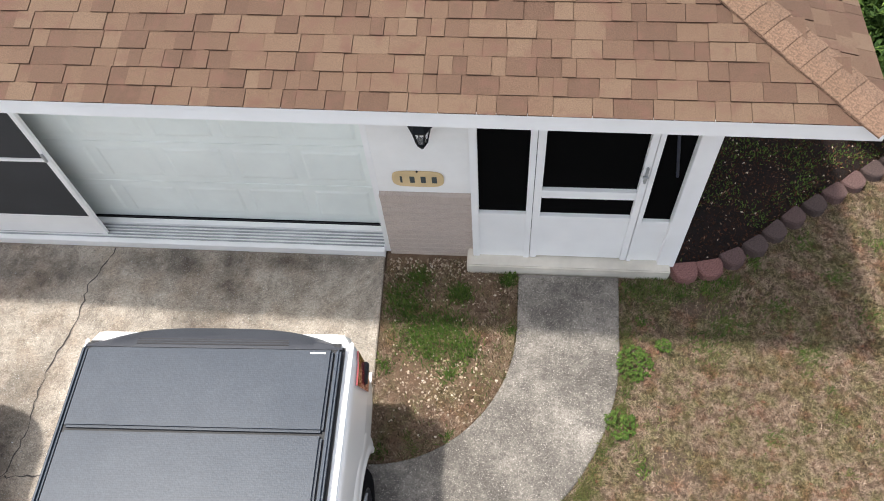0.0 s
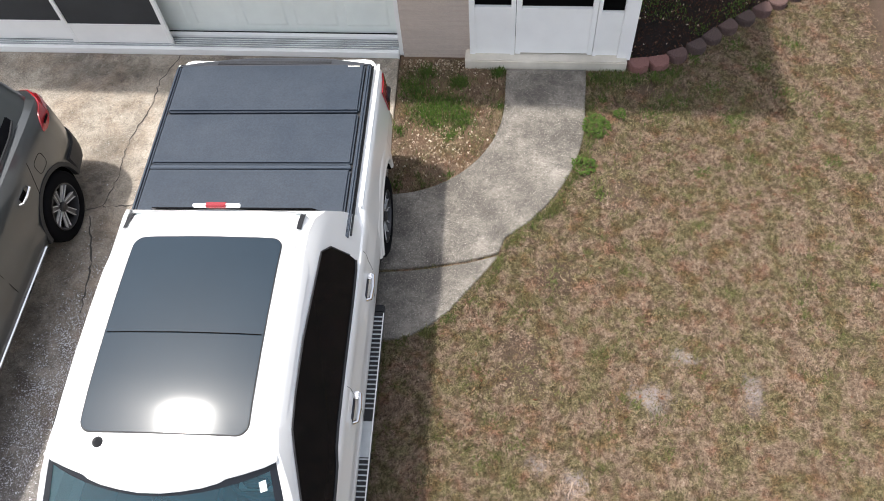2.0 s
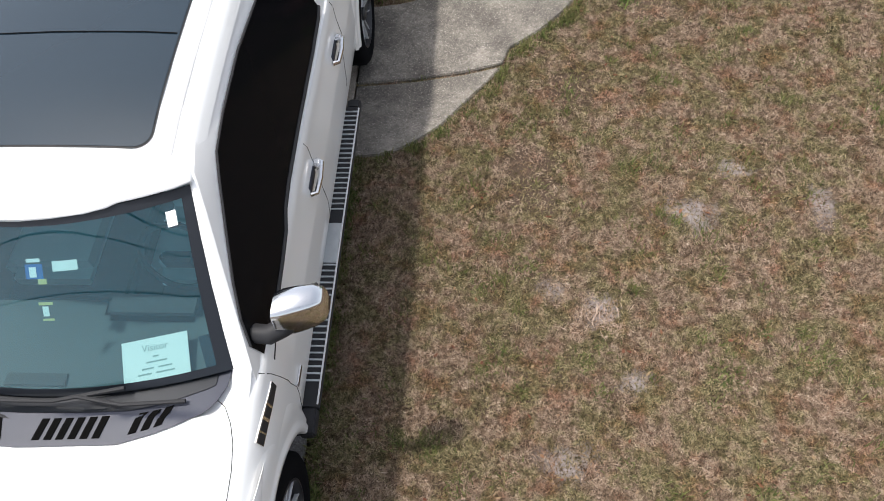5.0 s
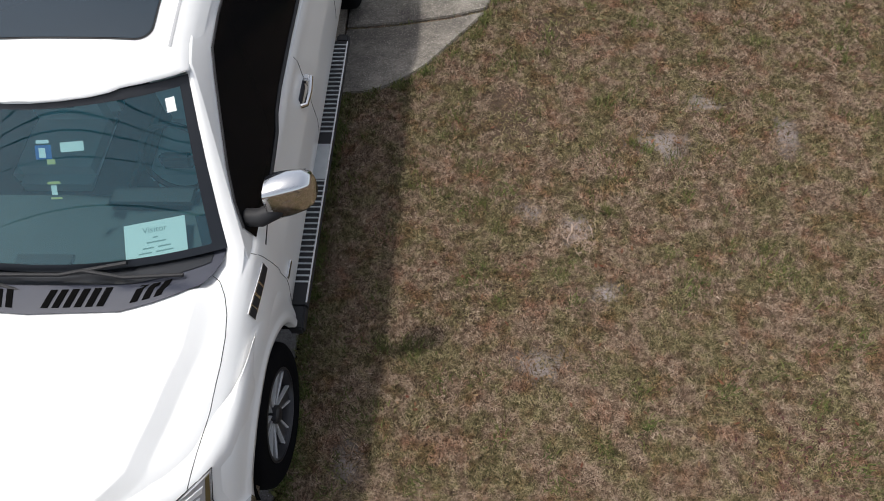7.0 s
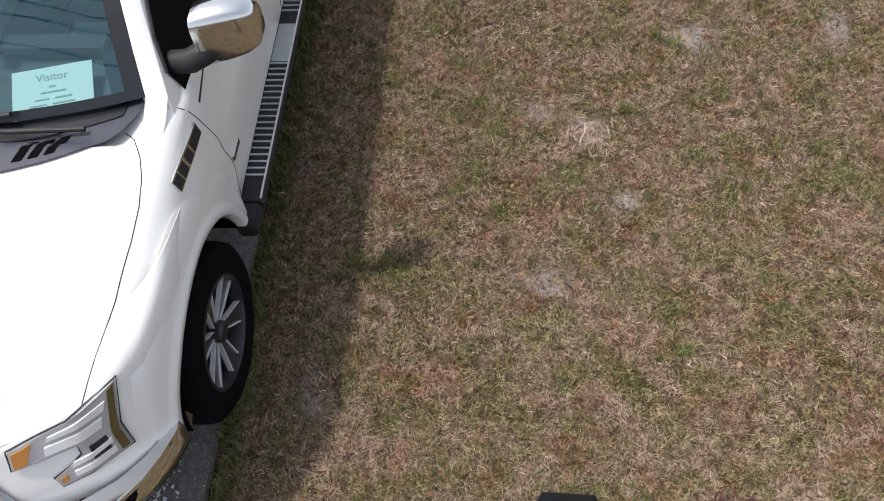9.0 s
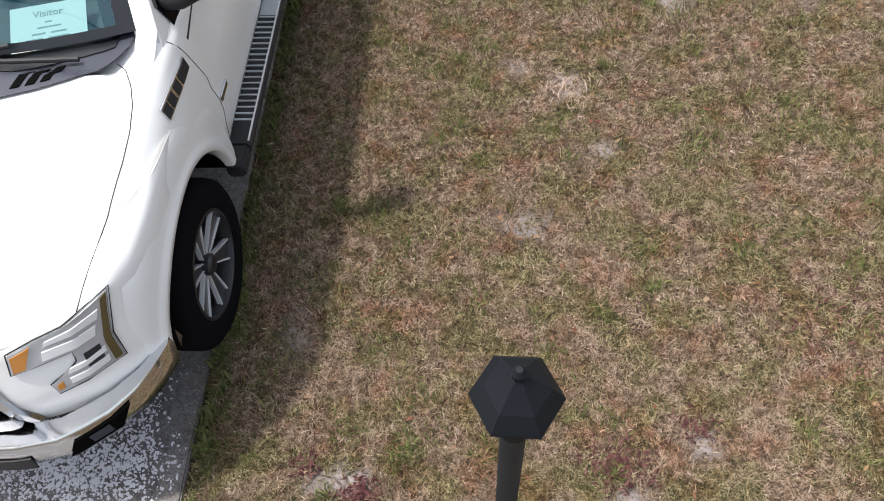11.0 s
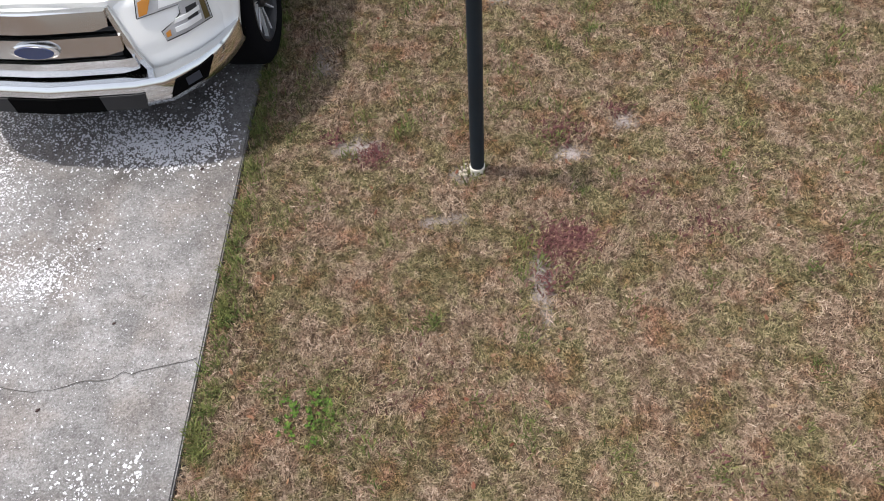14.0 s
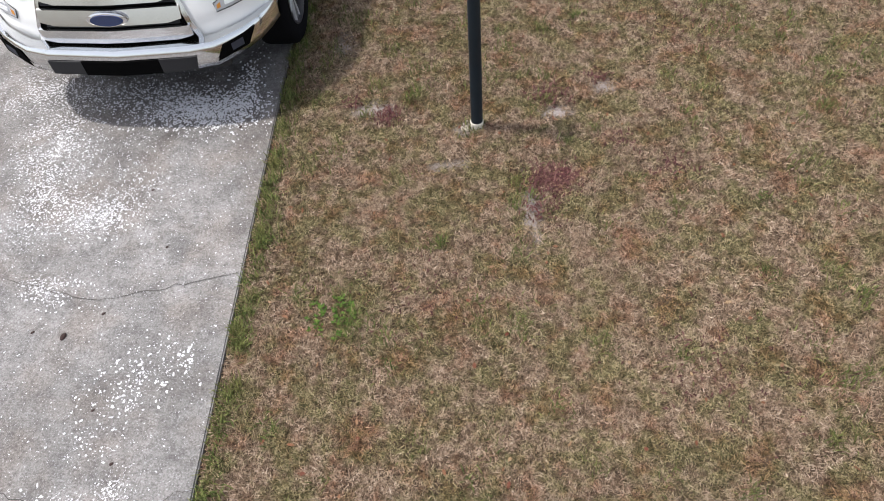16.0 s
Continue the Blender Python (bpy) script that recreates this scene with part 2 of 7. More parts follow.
def tube(points, r, segs=8):
    rings = []
    for i, p in enumerate(points):
        d = (Vector(points[min(i + 1, len(points) - 1)]) - Vector(points[max(i - 1, 0)])).normalized()
        q = d.to_track_quat("Z", "Y")
        rings.append([Vector(p) + q @ Vector((r * math.cos(2 * math.pi * k / segs), r * math.sin(2 * math.pi * k / segs), 0)) for k in range(segs)])
    return loft(rings)


def lerp(table, u):
    """Piecewise smooth value from (u, value) pairs."""
    if u <= table[0][0]:
        return table[0][1]
    for (a, p), (b, q) in zip(table, table[1:]):
        if u <= b:
            f = (u - a) / (b - a)
            return p + (q - p) * f
    return table[-1][1]


def subtract(bm, cutters, name="cut"):
    """The mesh bm less other bmeshes, as a new bmesh."""
    a = new(name, mesh_from(name, bm, []))
    obs = []
    for c in cutters:
        o = new(name, mesh_from(name, c, []))
        obs.append(o)
        md = a.modifiers.new("b", "BOOLEAN")
        md.operation, md.object, md.solver = "DIFFERENCE", o, "EXACT"
    dg = bpy.context.evaluated_depsgraph_get()
    me = bpy.data.meshes.new_from_object(a.evaluated_get(dg))
    out = bmesh.new()
    out.from_mesh(me)
    for o in (a, *obs):
        bpy.data.objects.remove(o)
    return out

# ---- GROUND ----
def line_x(y):
    """The driveway's lawn-side edge."""
    return -0.05 - 0.041 * y


def spot_mask(nt, places, reach, z=0.0):
    """Where worn, bare, stained or shade-darkened spots lie: 1 in their middle, ragged towards the rim. Each is (x, y,
    radius x, radius y, turn).
    """
    geo = nt.nodes.new("ShaderNodeNewGeometry")
    wob = nt.nodes.new("ShaderNodeTexNoise")
    wob.inputs["Scale"].default_value, wob.inputs["Detail"].default_value, wob.inputs["Roughness"].default_value = 4.5, 5, 0.65
    nt.links.new(geo.outputs["Position"], wob.inputs["Vector"])
    total = None
    for x, y, rx, ry, turn in places:
        mp = nt.nodes.new("ShaderNodeMapping")
        mp.vector_type = "TEXTURE"
        mp.inputs["Location"].default_value, mp.inputs["Rotation"].default_value, mp.inputs["Scale"].default_value = (x, y, z), (0, 0, radians(turn)), (rx, ry, 1)
        nt.links.new(geo.outputs["Position"], mp.inputs[0])
        ln = nt.nodes.new("ShaderNodeVectorMath")
        ln.operation = "LENGTH"
        nt.links.new(mp.outputs[0], ln.inputs[0])
        mr = nt.nodes.new("ShaderNodeMapRange")
        mr.inputs["From Min"].default_value, mr.inputs["From Max"].default_value = 1.5, 0.3
        nt.links.new(ln.outputs["Value"], mr.inputs["Value"])
        if total is None:
            total = mr.outputs[0]
        else:
            mx = nt.nodes.new("ShaderNodeMath")
            mx.operation = "MAXIMUM"
            nt.links.new(total, mx.inputs[0])
            nt.links.new(mr.outputs[0], mx.inputs[1])
            total = mx.outputs[0]
    mul = nt.nodes.new("ShaderNodeMath")
    mul.operation = "MULTIPLY"
    nt.links.new(total, mul.inputs[0])
    nt.links.new(ramp(nt, wob.outputs["Fac"], reach), mul.inputs[1])
    return mul.outputs[0]


# bare sandy spots in the lawn, each (x, y, radius x, radius y, turn)
SANDY = [(0.905, -7.10, 0.17, 0.10, 0), (2.13, -7.12, 0.13, 0.07, 0), (1.97, -7.98, 0.075, 0.27, 6), (2.53, -4.02, 0.24, 0.16, 0), (1.90, -4.79, 0.13, 0.13, 0), (2.46, -6.85, 0.10, 0.09, 0), (2.85, -3.60, 0.16, 0.10, 0),
         (0.60, -6.42, 0.10, 0.14, 0), (1.54, -7.28, 0.10, 0.07, 0), (1.45, -7.60, 0.14, 0.05, 10), (1.60, -4.65, 0.10, 0.08, 0), (3.40, -3.9, 0.10, 0.2, 0), (1.70, -5.75, 0.16, 0.12, 0), (2.1, -5.25, 0.12, 0.08, 0)]
m, nt, b = nodes_of("lawn_soil")
big = noise_tex(nt, 0.55, 5, 0.6)
mid = noise_tex(nt, 5.0, 6, 0.7)
fine = noise_tex(nt, 70.0, 4, 0.7)
col = ramp(nt, big, [(0.35, (0.108, 0.074, 0.055)), (0.65, (0.165, 0.120, 0.092))])
col = mixed(nt, ramp(nt, mid, [(0.45, (0, 0, 0)), (0.75, (0.8, 0.8, 0.8))]), col, (0.098, 0.074, 0.052))
col = mixed(nt, spot_mask(nt, SANDY, [(0.30, (0.35, 0.35, 0.35)), (0.55, (1, 1, 1))]), col, (0.40, 0.355, 0.345))
col = mixed(nt, 0.75, col, ramp(nt, fine, [(0.25, (0.35, 0.33, 0.3)), (0.75, (1, 1, 1))]), "MULTIPLY")
nt.links.new(col, b.inputs["Base Color"])
b.inputs["Roughness"].default_value = 1.0
b.inputs["Specular IOR Level"].default_value = 0.1
bump(nt, b, fine, 0.8, 0.02)
M["lawn"] = m

bm = bmesh.new()
bmesh.ops.create_grid(bm, x_segments=40, y_segments=40, size=400)
ground = tagged(new("ground", mesh_from("ground", bm, M["lawn"])), "dormant brown lawn with patches of green and bare soil", "lawn", kind="structure")


def concrete(name, base, light, dark, flakes=False, specks=0.35, size=0.8):
    m, nt, b = nodes_of(name)
    big = noise_tex(nt, size, 6, 0.62)
    mid = noise_tex(nt, 4.0, 7, 0.75)
    grit = noise_tex(nt, 30.0, 5, 0.8)
    fine = noise_tex(nt, 95.0, 3, 0.8)
    col = ramp(nt, big, [(0.3, dark), (0.5, base), (0.72, light)])
    col = mixed(nt, ramp(nt, mid, [(0.38, (0.8, 0.8, 0.8)), (0.58, (0, 0, 0))]), col, tuple(c * 0.5 for c in base))
    col = mixed(nt, 0.75, col, ramp(nt, grit, [(0.32, (0.42, 0.41, 0.40)), (0.55, (1, 1, 1))]), "MULTIPLY")
    col = mixed(nt, 0.8, col, ramp(nt, fine, [(0.33, (0.40, 0.39, 0.38)), (0.55, (1, 1, 1))]), "MULTIPLY")
    col = mixed(nt, ramp(nt, fine, [(0.60, (0, 0, 0)), (0.66, (specks, specks, specks))]), col, tuple(min(1, c * 2.1) for c in light))
    if flakes:
        geo = nt.nodes.new("ShaderNodeNewGeometry")
        sep = nt.nodes.new("ShaderNodeSeparateXYZ")
        nt.links.new(geo.outputs["Position"], sep.inputs[0])
        # greyer, worn street half, darkened; garage half's colour is lifted to offset eave shade
        where = nt.nodes.new("ShaderNodeMapRange")
        where.inputs["From Min"].default_value, where.inputs["From Max"].default_value = -3.2, -6.0
        nt.links.new(sep.outputs["Y"], where.inputs["Value"])
        col = mixed(nt, where.outputs[0], col, mixed(nt, 1.0, col, (0.535, 0.585, 0.70), "MULTIPLY"))
        # oil by the garage door; under the nose, oil plus painted truck shade
        # the first two spots darken the strip between the vehicles
        oil_shade = spot_mask(nt, [(-2.9, -3.9, 0.45, 1.6, 0), (-2.85, -5.6, 0.5, 1.0, 0), (-0.25, -6.80, 0.70, 0.55, 0), (-0.30, -7.02, 0.60, 0.32, 0), (-0.95, -6.85, 0.6, 0.42, 0), (-0.50, -7.42, 0.28, 0.12, 20), (-0.70, -7.55, 0.20, 0.16, 0), (-1.48, -0.25, 0.16, 0.42, 8), (-1.43, -0.80, 0.22, 0.16, 0), (-1.75, -0.82, 0.18, 0.12, 0), (-3.4, -0.35, 0.55, 0.30, 0), (-0.85, -0.14, 0.6, 0.10, 0), (-3.05, -2.0, 0.22, 0.55, 0), (-2.0, -0.2, 0.5, 0.14, 0)],
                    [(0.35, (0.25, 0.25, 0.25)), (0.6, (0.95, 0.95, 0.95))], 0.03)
        col = mixed(nt, oil_shade, col, mixed(nt, 1.0, col, (0.34, 0.32, 0.31), "MULTIPLY"))
        # faint brown and grey drifts
        drift = noise_tex(nt, 2.6, 5, 0.6)
        col = mixed(nt, ramp(nt, drift, [(0.46, (0, 0, 0)), (0.62, (0.55, 0.55, 0.55))]), col, mixed(nt, 1.0, col, (0.80, 0.71, 0.64), "MULTIPLY"))
        # white flakes
        v = nt.nodes.new("ShaderNodeTexNoise")
        v.inputs["Scale"].default_value, v.inputs["Detail"].default_value, v.inputs["Roughness"].default_value = 72, 3, 0.72
        nt.links.new(geo.outputs["Position"], v.inputs["Vector"])
        chips = spot_mask(nt, [(-2.75, -4.3, 0.25, 1.4, 0), (-1.25, -7.45, 0.26, 0.55, 0), (-1.10, -7.95, 0.22, 0.42, 0), (-1.5, -6.95, 0.55, 0.25, 0), (-0.72, -8.05, 0.28, 0.16, 10), (-0.06, -9.76, 0.11, 0.10, 0), (-0.20, -9.86, 0.22, 0.09, 0), (-0.55, -9.98, 0.45, 0.16, 0), (-1.6, -9.0, 0.5, 0.5, 0), (-0.84, -8.62, 0.14, 0.10, 0)],
                      [(0.36, (0.30, 0.30, 0.30)), (0.56, (1, 1, 1))], 0.03)
        sub = nt.nodes.new("ShaderNodeMath")
        sub.operation = "MULTIPLY_ADD"
        nt.links.new(chips, sub.inputs[0])
        sub.inputs[1].default_value = 0.150
        nt.links.new(v.outputs["Fac"], sub.inputs[2])
        mask = ramp(nt, sub.outputs[0], [(0.665, (0, 0, 0)), (0.69, (1, 1, 1))])
        col = mixed(nt, mask, col, (0.52, 0.52, 0.545))
    nt.links.new(col, b.inputs["Base Color"])
    b.inputs["Roughness"].default_value = 0.9
    bump(nt, b, fine, 0.5, 0.006)
    return m


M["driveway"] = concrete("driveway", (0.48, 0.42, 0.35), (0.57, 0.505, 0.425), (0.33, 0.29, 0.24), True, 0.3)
M["walkway"] = concrete("walkway", (0.235, 0.212, 0.184), (0.37, 0.338, 0.296), (0.085, 0.076, 0.066), False, 0.5, 2.2)
M["crack"] = simple("crack", (0.060, 0.055, 0.050), 1.0, grain=0.5, scale=200)

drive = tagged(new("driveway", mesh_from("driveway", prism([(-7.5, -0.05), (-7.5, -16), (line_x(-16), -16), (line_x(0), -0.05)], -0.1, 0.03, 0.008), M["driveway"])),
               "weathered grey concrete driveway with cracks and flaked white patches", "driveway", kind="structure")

# walkway: from the porch step, curving to the driveway, and a flared end
def arc(cx, cy, rx, ry, a0, a1, n):
    return [(cx + rx * math.cos(radians(a0 + (a1 - a0) * i / n)), cy + ry * math.sin(radians(a0 + (a1 - a0) * i / n))) for i in range(n + 1)]


inner = [(1.19, -0.19), (1.19, -0.70)] + arc(0.02, -0.72, 1.17, 1.27, 0, -90, 14)[1:]
outer = [(2.08, -0.19), (2.06, -0.75)] + arc(0.30, -0.80, 1.76, 1.98, 0, -57, 14)[1:]
joint = [(1.205, -2.64), (0.90, -2.745), (0.55, -2.82), (0.30, -2.86), (line_x(-2.88) + 0.01, -2.88)]
main_slab = inner[::-1] + outer + joint
main_slab[0] = (line_x(-1.99) + 0.01, -1.99)
flare = [(1.205, -2.668), (1.08, -2.86), (0.93, -3.07), (0.78, -3.28), (0.62, -3.44), (0.48, -3.53), (0.34, -3.59), (line_x(-3.62) + 0.01, -3.62),
         (line_x(-2.9) + 0.01, -2.905), (0.30, -2.885), (0.55, -2.845), (0.90, -2.77)]
tagged(new("pavement", mesh_from("pavement", prism(main_slab, -0.08, 0.035, 0.008), M["walkway"])),
       "curved grey concrete footpath with exposed aggregate", "footpath", kind="structure")
tagged(new("pavement", mesh_from("pavement", prism(flare, -0.08, 0.03, 0.008), M["walkway"])),
       "flared end slab of the concrete footpath", "footpath", kind="structure")


def crack(points, width, z, seed):
    """A wandering dark crack in the concrete."""
    rng = random.Random(seed)
    fine = []
    for (x0, y0), (x1, y1) in zip(points, points[1:]):
        n = max(2, int(math.hypot(x1 - x0, y1 - y0) / 0.05))
        for i in range(n):
            f = i / n
            fine.append((x0 + (x1 - x0) * f + rng.uniform(-0.014, 0.014), y0 + (y1 - y0) * f + rng.uniform(-0.014, 0.014)))
    fine.append(points[-1])
    bm = bmesh.new()
    last = None
    for i, p in enumerate(fine):
        a, c = Vector(fine[max(i - 1, 0)]), Vector(fine[min(i + 1, len(fine) - 1)])
        d = (c - a).normalized()
        w = width * rng.uniform(0.35, 1.5) / 2
        pair = [bm.verts.new((p[0] - d.y * w * s, p[1] + d.x * w * s, z)) for s in (1, -1)]
        if last:
            bm.faces.new((last[0], last[1], pair[1], pair[0]))
        last = pair
    return bm


part("crack", crack([(-2.66, -0.08), (-2.80, -0.50), (-2.77, -0.85), (-2.88, -1.33), (-2.87, -1.70), (-2.84, -1.88), (-2.90, -2.28), (-3.03, -2.32), (-3.3, -2.42)], 0.012, 0.0345, 1), M["crack"], drive)
part("crack", crack([(-2.90, -2.28), (-2.55, -2.24), (-1.6, -2.30), (-0.8, -2.24), (0.02, -2.3)], 0.012, 0.0345, 2), M["crack"], drive)
part("crack", crack([(-2.98, -2.40), (-2.86, -2.75), (-2.78, -2.95), (-2.70, -3.5)], 0.014, 0.0345, 3), M["crack"], drive)
part("crack", crack([(-2.4, -8.30), (-1.30, -8.50), (-0.95, -8.594), (-0.754, -8.637), (-0.502, -8.696), (-0.341, -8.652), (-0.116, -8.587), (0.126, -8.51), (0.28, -8.47)], 0.0032, 0.0345, 4), M["crack"], drive)
part("crack", crack([(-2.4, -9.70), (-1.0, -9.76), (-0.6, -9.80), (-0.328, -9.854), (-0.095, -9.841), (0.085, -9.804), (0.176, -9.813), (0.26, -9.746), (0.34, -9.73)], 0.004, 0.0345, 5), M["crack"], drive)
M["mulch_gap"] = simple("mulch_gap", (0.018, 0.013, 0.010), 1.0, grain=0.6, scale=150)
edge_pts = [(line_x(y) + 0.008, y) for y in np.linspace(-3.66, -12.0, 40)]
part("edge_gap", crack(edge_pts, 0.034, 0.0025, 8), M["mulch_gap"], drive, "dark gap between the slab and the lawn")
part("joint_line", crack([(2.05, -1.28), (1.6, -1.14), (1.16, -1.06)], 0.0025, 0.0395, 6), M["crack"], drive)


def flakes(clusters, seed):
    """Loose white flakes lying on the concrete: small ragged chips, thick in the clusters (x, y, rx, ry, turn, count, size)."""
    r = np.random.RandomState(seed)
    px, py, sz = [], [], []
    for x, y, rx, ry, turn, count, size in clusters:
        u, v = r.normal(0, 0.5, count) * rx, r.normal(0, 0.5, count) * ry
        c, q = math.cos(radians(turn)), math.sin(radians(turn))
        px.append(x + u * c - v * q)
        py.append(y + u * q + v * c)
        sz.append(size * (0.25 + 0.75 * r.rand(count) ** 2))
    px, py, sz = np.concatenate(px), np.concatenate(py), np.concatenate(sz)
    ok = px < line_x(py) - 0.02
    px, py, sz = px[ok], py[ok], sz[ok]
    bm = bmesh.new()
    for x, y, k in zip(px, py, sz):
        a0, long = r.uniform(0, 6.28), r.uniform(1.0, 2.0)
        ca, sa = math.cos(a0), math.sin(a0)
        rim = []
        for i in range(5):
            a = 2 * math.pi * i / 5 + r.uniform(-0.4, 0.4)
            u, v = k * long * math.cos(a) * r.uniform(0.6, 1.1), k * math.sin(a) * r.uniform(0.6, 1.1)
            rim.append((x + u * ca - v * sa, y + u * sa + v * ca))
        z = 0.0312 + r.uniform(0, 0.0008)
        top = [bm.verts.new((p[0], p[1], z + 0.0012)) for p in rim]
        low = [bm.verts.new((p[0], p[1], 0.0300)) for p in rim]
        bm.faces.new(top)
        for i in range(5):
            bm.faces.new((low[i], low[(i + 1) % 5], top[(i + 1) % 5], top[i]))
    return bm


M["flake"] = simple("flake", (0.57, 0.57, 0.60), 0.8, grain=0.2, scale=200, wear=0.2)
tagged(new("paint_flakes", mesh_from("paint_flakes", flakes([
    (-0.25, -7.13, 0.42, 0.19, 5, 2200, 0.009), (-0.02, -6.95, 0.10, 0.36, 0, 420, 0.009), (-0.70, -7.0, 0.55, 0.24, 0, 900, 0.008), (-1.2, -7.0, 0.30, 0.2, 0, 160, 0.006), (-0.72, -8.05, 0.36, 0.20, 8, 560, 0.0075), (-0.50, -7.80, 0.25, 0.16, 0, 140, 0.006),
    (-0.85, -7.55, 0.40, 0.35, 0, 300, 0.006), (-1.15, -7.6, 0.35, 0.6, 0, 420, 0.007), (-0.13, -9.17, 0.20, 0.30, -38, 300, 0.0085), (0.11, -9.05, 0.05, 0.16, -15, 40, 0.011), (-0.80, -8.63, 0.20, 0.14, 0, 160, 0.008), (-0.23, -9.53, 0.20, 0.10, 0, 60, 0.008), (-0.35, -9.95, 0.5, 0.2, 0, 260, 0.009),
    (-0.5, -8.0, 1.3, 2.2, 0, 900, 0.0045), (-0.4, -9.2, 1.2, 1.6, 0, 700, 0.0045), (-2.75, -4.2, 0.35, 1.5, 0, 700, 0.008), (-0.1, -7.5, 0.6, 0.7, 0, 240, 0.005)], 15), M["flake"])),
    "white paint flakes strewn over the concrete driveway", "paint flakes", kind="stuff")
M["clod"] = simple("clod", (0.035, 0.018, 0.016), 0.95, grain=0.5, scale=120, wear=0.3)
for x, y, k in ((-0.612, -8.925, 0.020), (-0.80, -8.904, 0.010), (-0.433, -8.77, 0.010), (-0.292, -9.346, 0.008), (0.02, -7.30, 0.011), (-0.42, -7.86, 0.009), (-0.20, -8.30, 0.008), (-0.75, -9.62, 0.009), (-0.10, -9.62, 0.010)):
    ob = new("dirt_clod", mesh_from("dirt_clod", lathe([(k * 0.7, 0.0), (k, k * 0.25), (k * 0.7, k * 0.7), (k * 0.2, k * 0.85)], 9), M["clod"], True))
    ob.matrix_world = pose(x, y, 0.029, 0, 0, 40 * k * 100) @ Matrix.Diagonal((1.3, 0.8, 1, 1))
    tagged(ob, "small dark dirt clod on the concrete", "dirt", "dirt clods on the driveway")

# ---- HOUSE ----
EAVE_Y, EAVE_Z, EAVE_X, PITCH = -0.66, 2.62, 3.17, 0.30
house = thing("house", "single-storey white stucco house with a brown shingle hip roof", "house", kind="structure")

# brick pier: painted bricks in courses under a rowlock ledge
pier = part("brick_pier", box(0.004, 0.772, 0.0025, 0.30, -0.05, 0.90), M["mortar_paint"], house, "beige painted brick pier")
part("ledge_bed", box(0.003, 0.773, -0.010, 0.06, 0.838, 0.928), M["mortar_paint"], pier)
part("pier_foot", box(0.002, 0.774, -0.007, 0.25, -0.05, 0.034), M["mortar_paint"], house)
brick_me = mesh_from("brick", box(-0.098, 0.098, -0.012, 0.05, -0.029, 0.029, 0.004), M["brick_paint"])
half_me = mesh_from("brick", box(-0.046, 0.046, -0.012, 0.05, -0.029, 0.029, 0.004), M["brick_paint"])
cap_me = mesh_from("brick", box(-0.030, 0.030, -0.028, 0.06, -0.05, 0.05, 0.004), M["brick_paint"])


def piece(name, me, m, parent):
    ob = new(name, me)
    ob.parent, ob.matrix_basis = parent, m
    return ob


rng = random.Random(7)
for row in range(12):
    z = 0.03 + row * 0.068
    xs = [0.098 + 0.196 * i for i in range(4)] if row % 2 == 0 else [0.046] + [0.196 + 0.196 * i for i in range(3)] + [0.735]
    for x in xs:
        piece("brick", half_me if x in (0.046, 0.735) else brick_me, pose(x, 0.010 + rng.uniform(-0.0015, 0.0015), z, 0, 0, rng.uniform(-0.3, 0.3)), pier)
for i in range(12):
    piece("brick", cap_me, pose(0.032 + i * 0.0646, 0.012, 0.885, 4, 0, 0), pier)

part("wall", box(0.0, 0.78, 0.02, 0.30, 0.938, 2.50, 0.004), M["stucco"], house, "white stucco wall above the pier")
part("wall", box(-0.05, 0.0, 0.022, 0.32, 0.0, 2.50, 0.004), M["white_paint"], house, "white painted jamb of the garage opening")
part("wall", box(-6.2, 2.6, 0.005, 0.34, 2.32, 2.52), M["stucco"], house, "white lintel under the soffit")
part("wall", box(-9.0, -6.2, 0.02, 0.34, 0.0, 2.5), M["stucco"], house)
part("soffit", box(-9.0, EAVE_X - 0.02, EAVE_Y + 0.02, 0.6, 2.505, 2.535), M["white_paint"], house, "white soffit under the eave")
part("fascia", box(-9.0, EAVE_X, EAVE_Y - 0.012, EAVE_Y + 0.018, 2.50, 2.625, 0.004), M["white_paint"], house, "white fascia board of the eave")
part("drip_edge", box(-9.0, EAVE_X + 0.01, EAVE_Y - 0.02, EAVE_Y + 0.0, 2.605, 2.632, 0.003), M["white_paint"], house)
part("fascia", box(EAVE_X - 0.018, EAVE_X + 0.012, EAVE_Y + 0.02, 8.0, 2.50, 2.625, 0.004), M["white_paint"], house)
part("side_wall", box(2.40, 2.55, 0.12, 8.0, 0.0, 2.5), M["stucco"], house)
part("back_wall", box(-9.0, 2.4, 7.8, 8.0, 0.0, 2.5), M["stucco"], house)
part("side_wall", box(-9.0, -8.85, 0.34, 7.8, 0.0, 2.5), M["stucco"], house)
# unseen floor and inner wall, near-black to paint the interior's shade
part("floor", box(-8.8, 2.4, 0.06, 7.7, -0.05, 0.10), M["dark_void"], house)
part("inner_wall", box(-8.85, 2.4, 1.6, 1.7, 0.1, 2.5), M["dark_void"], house)

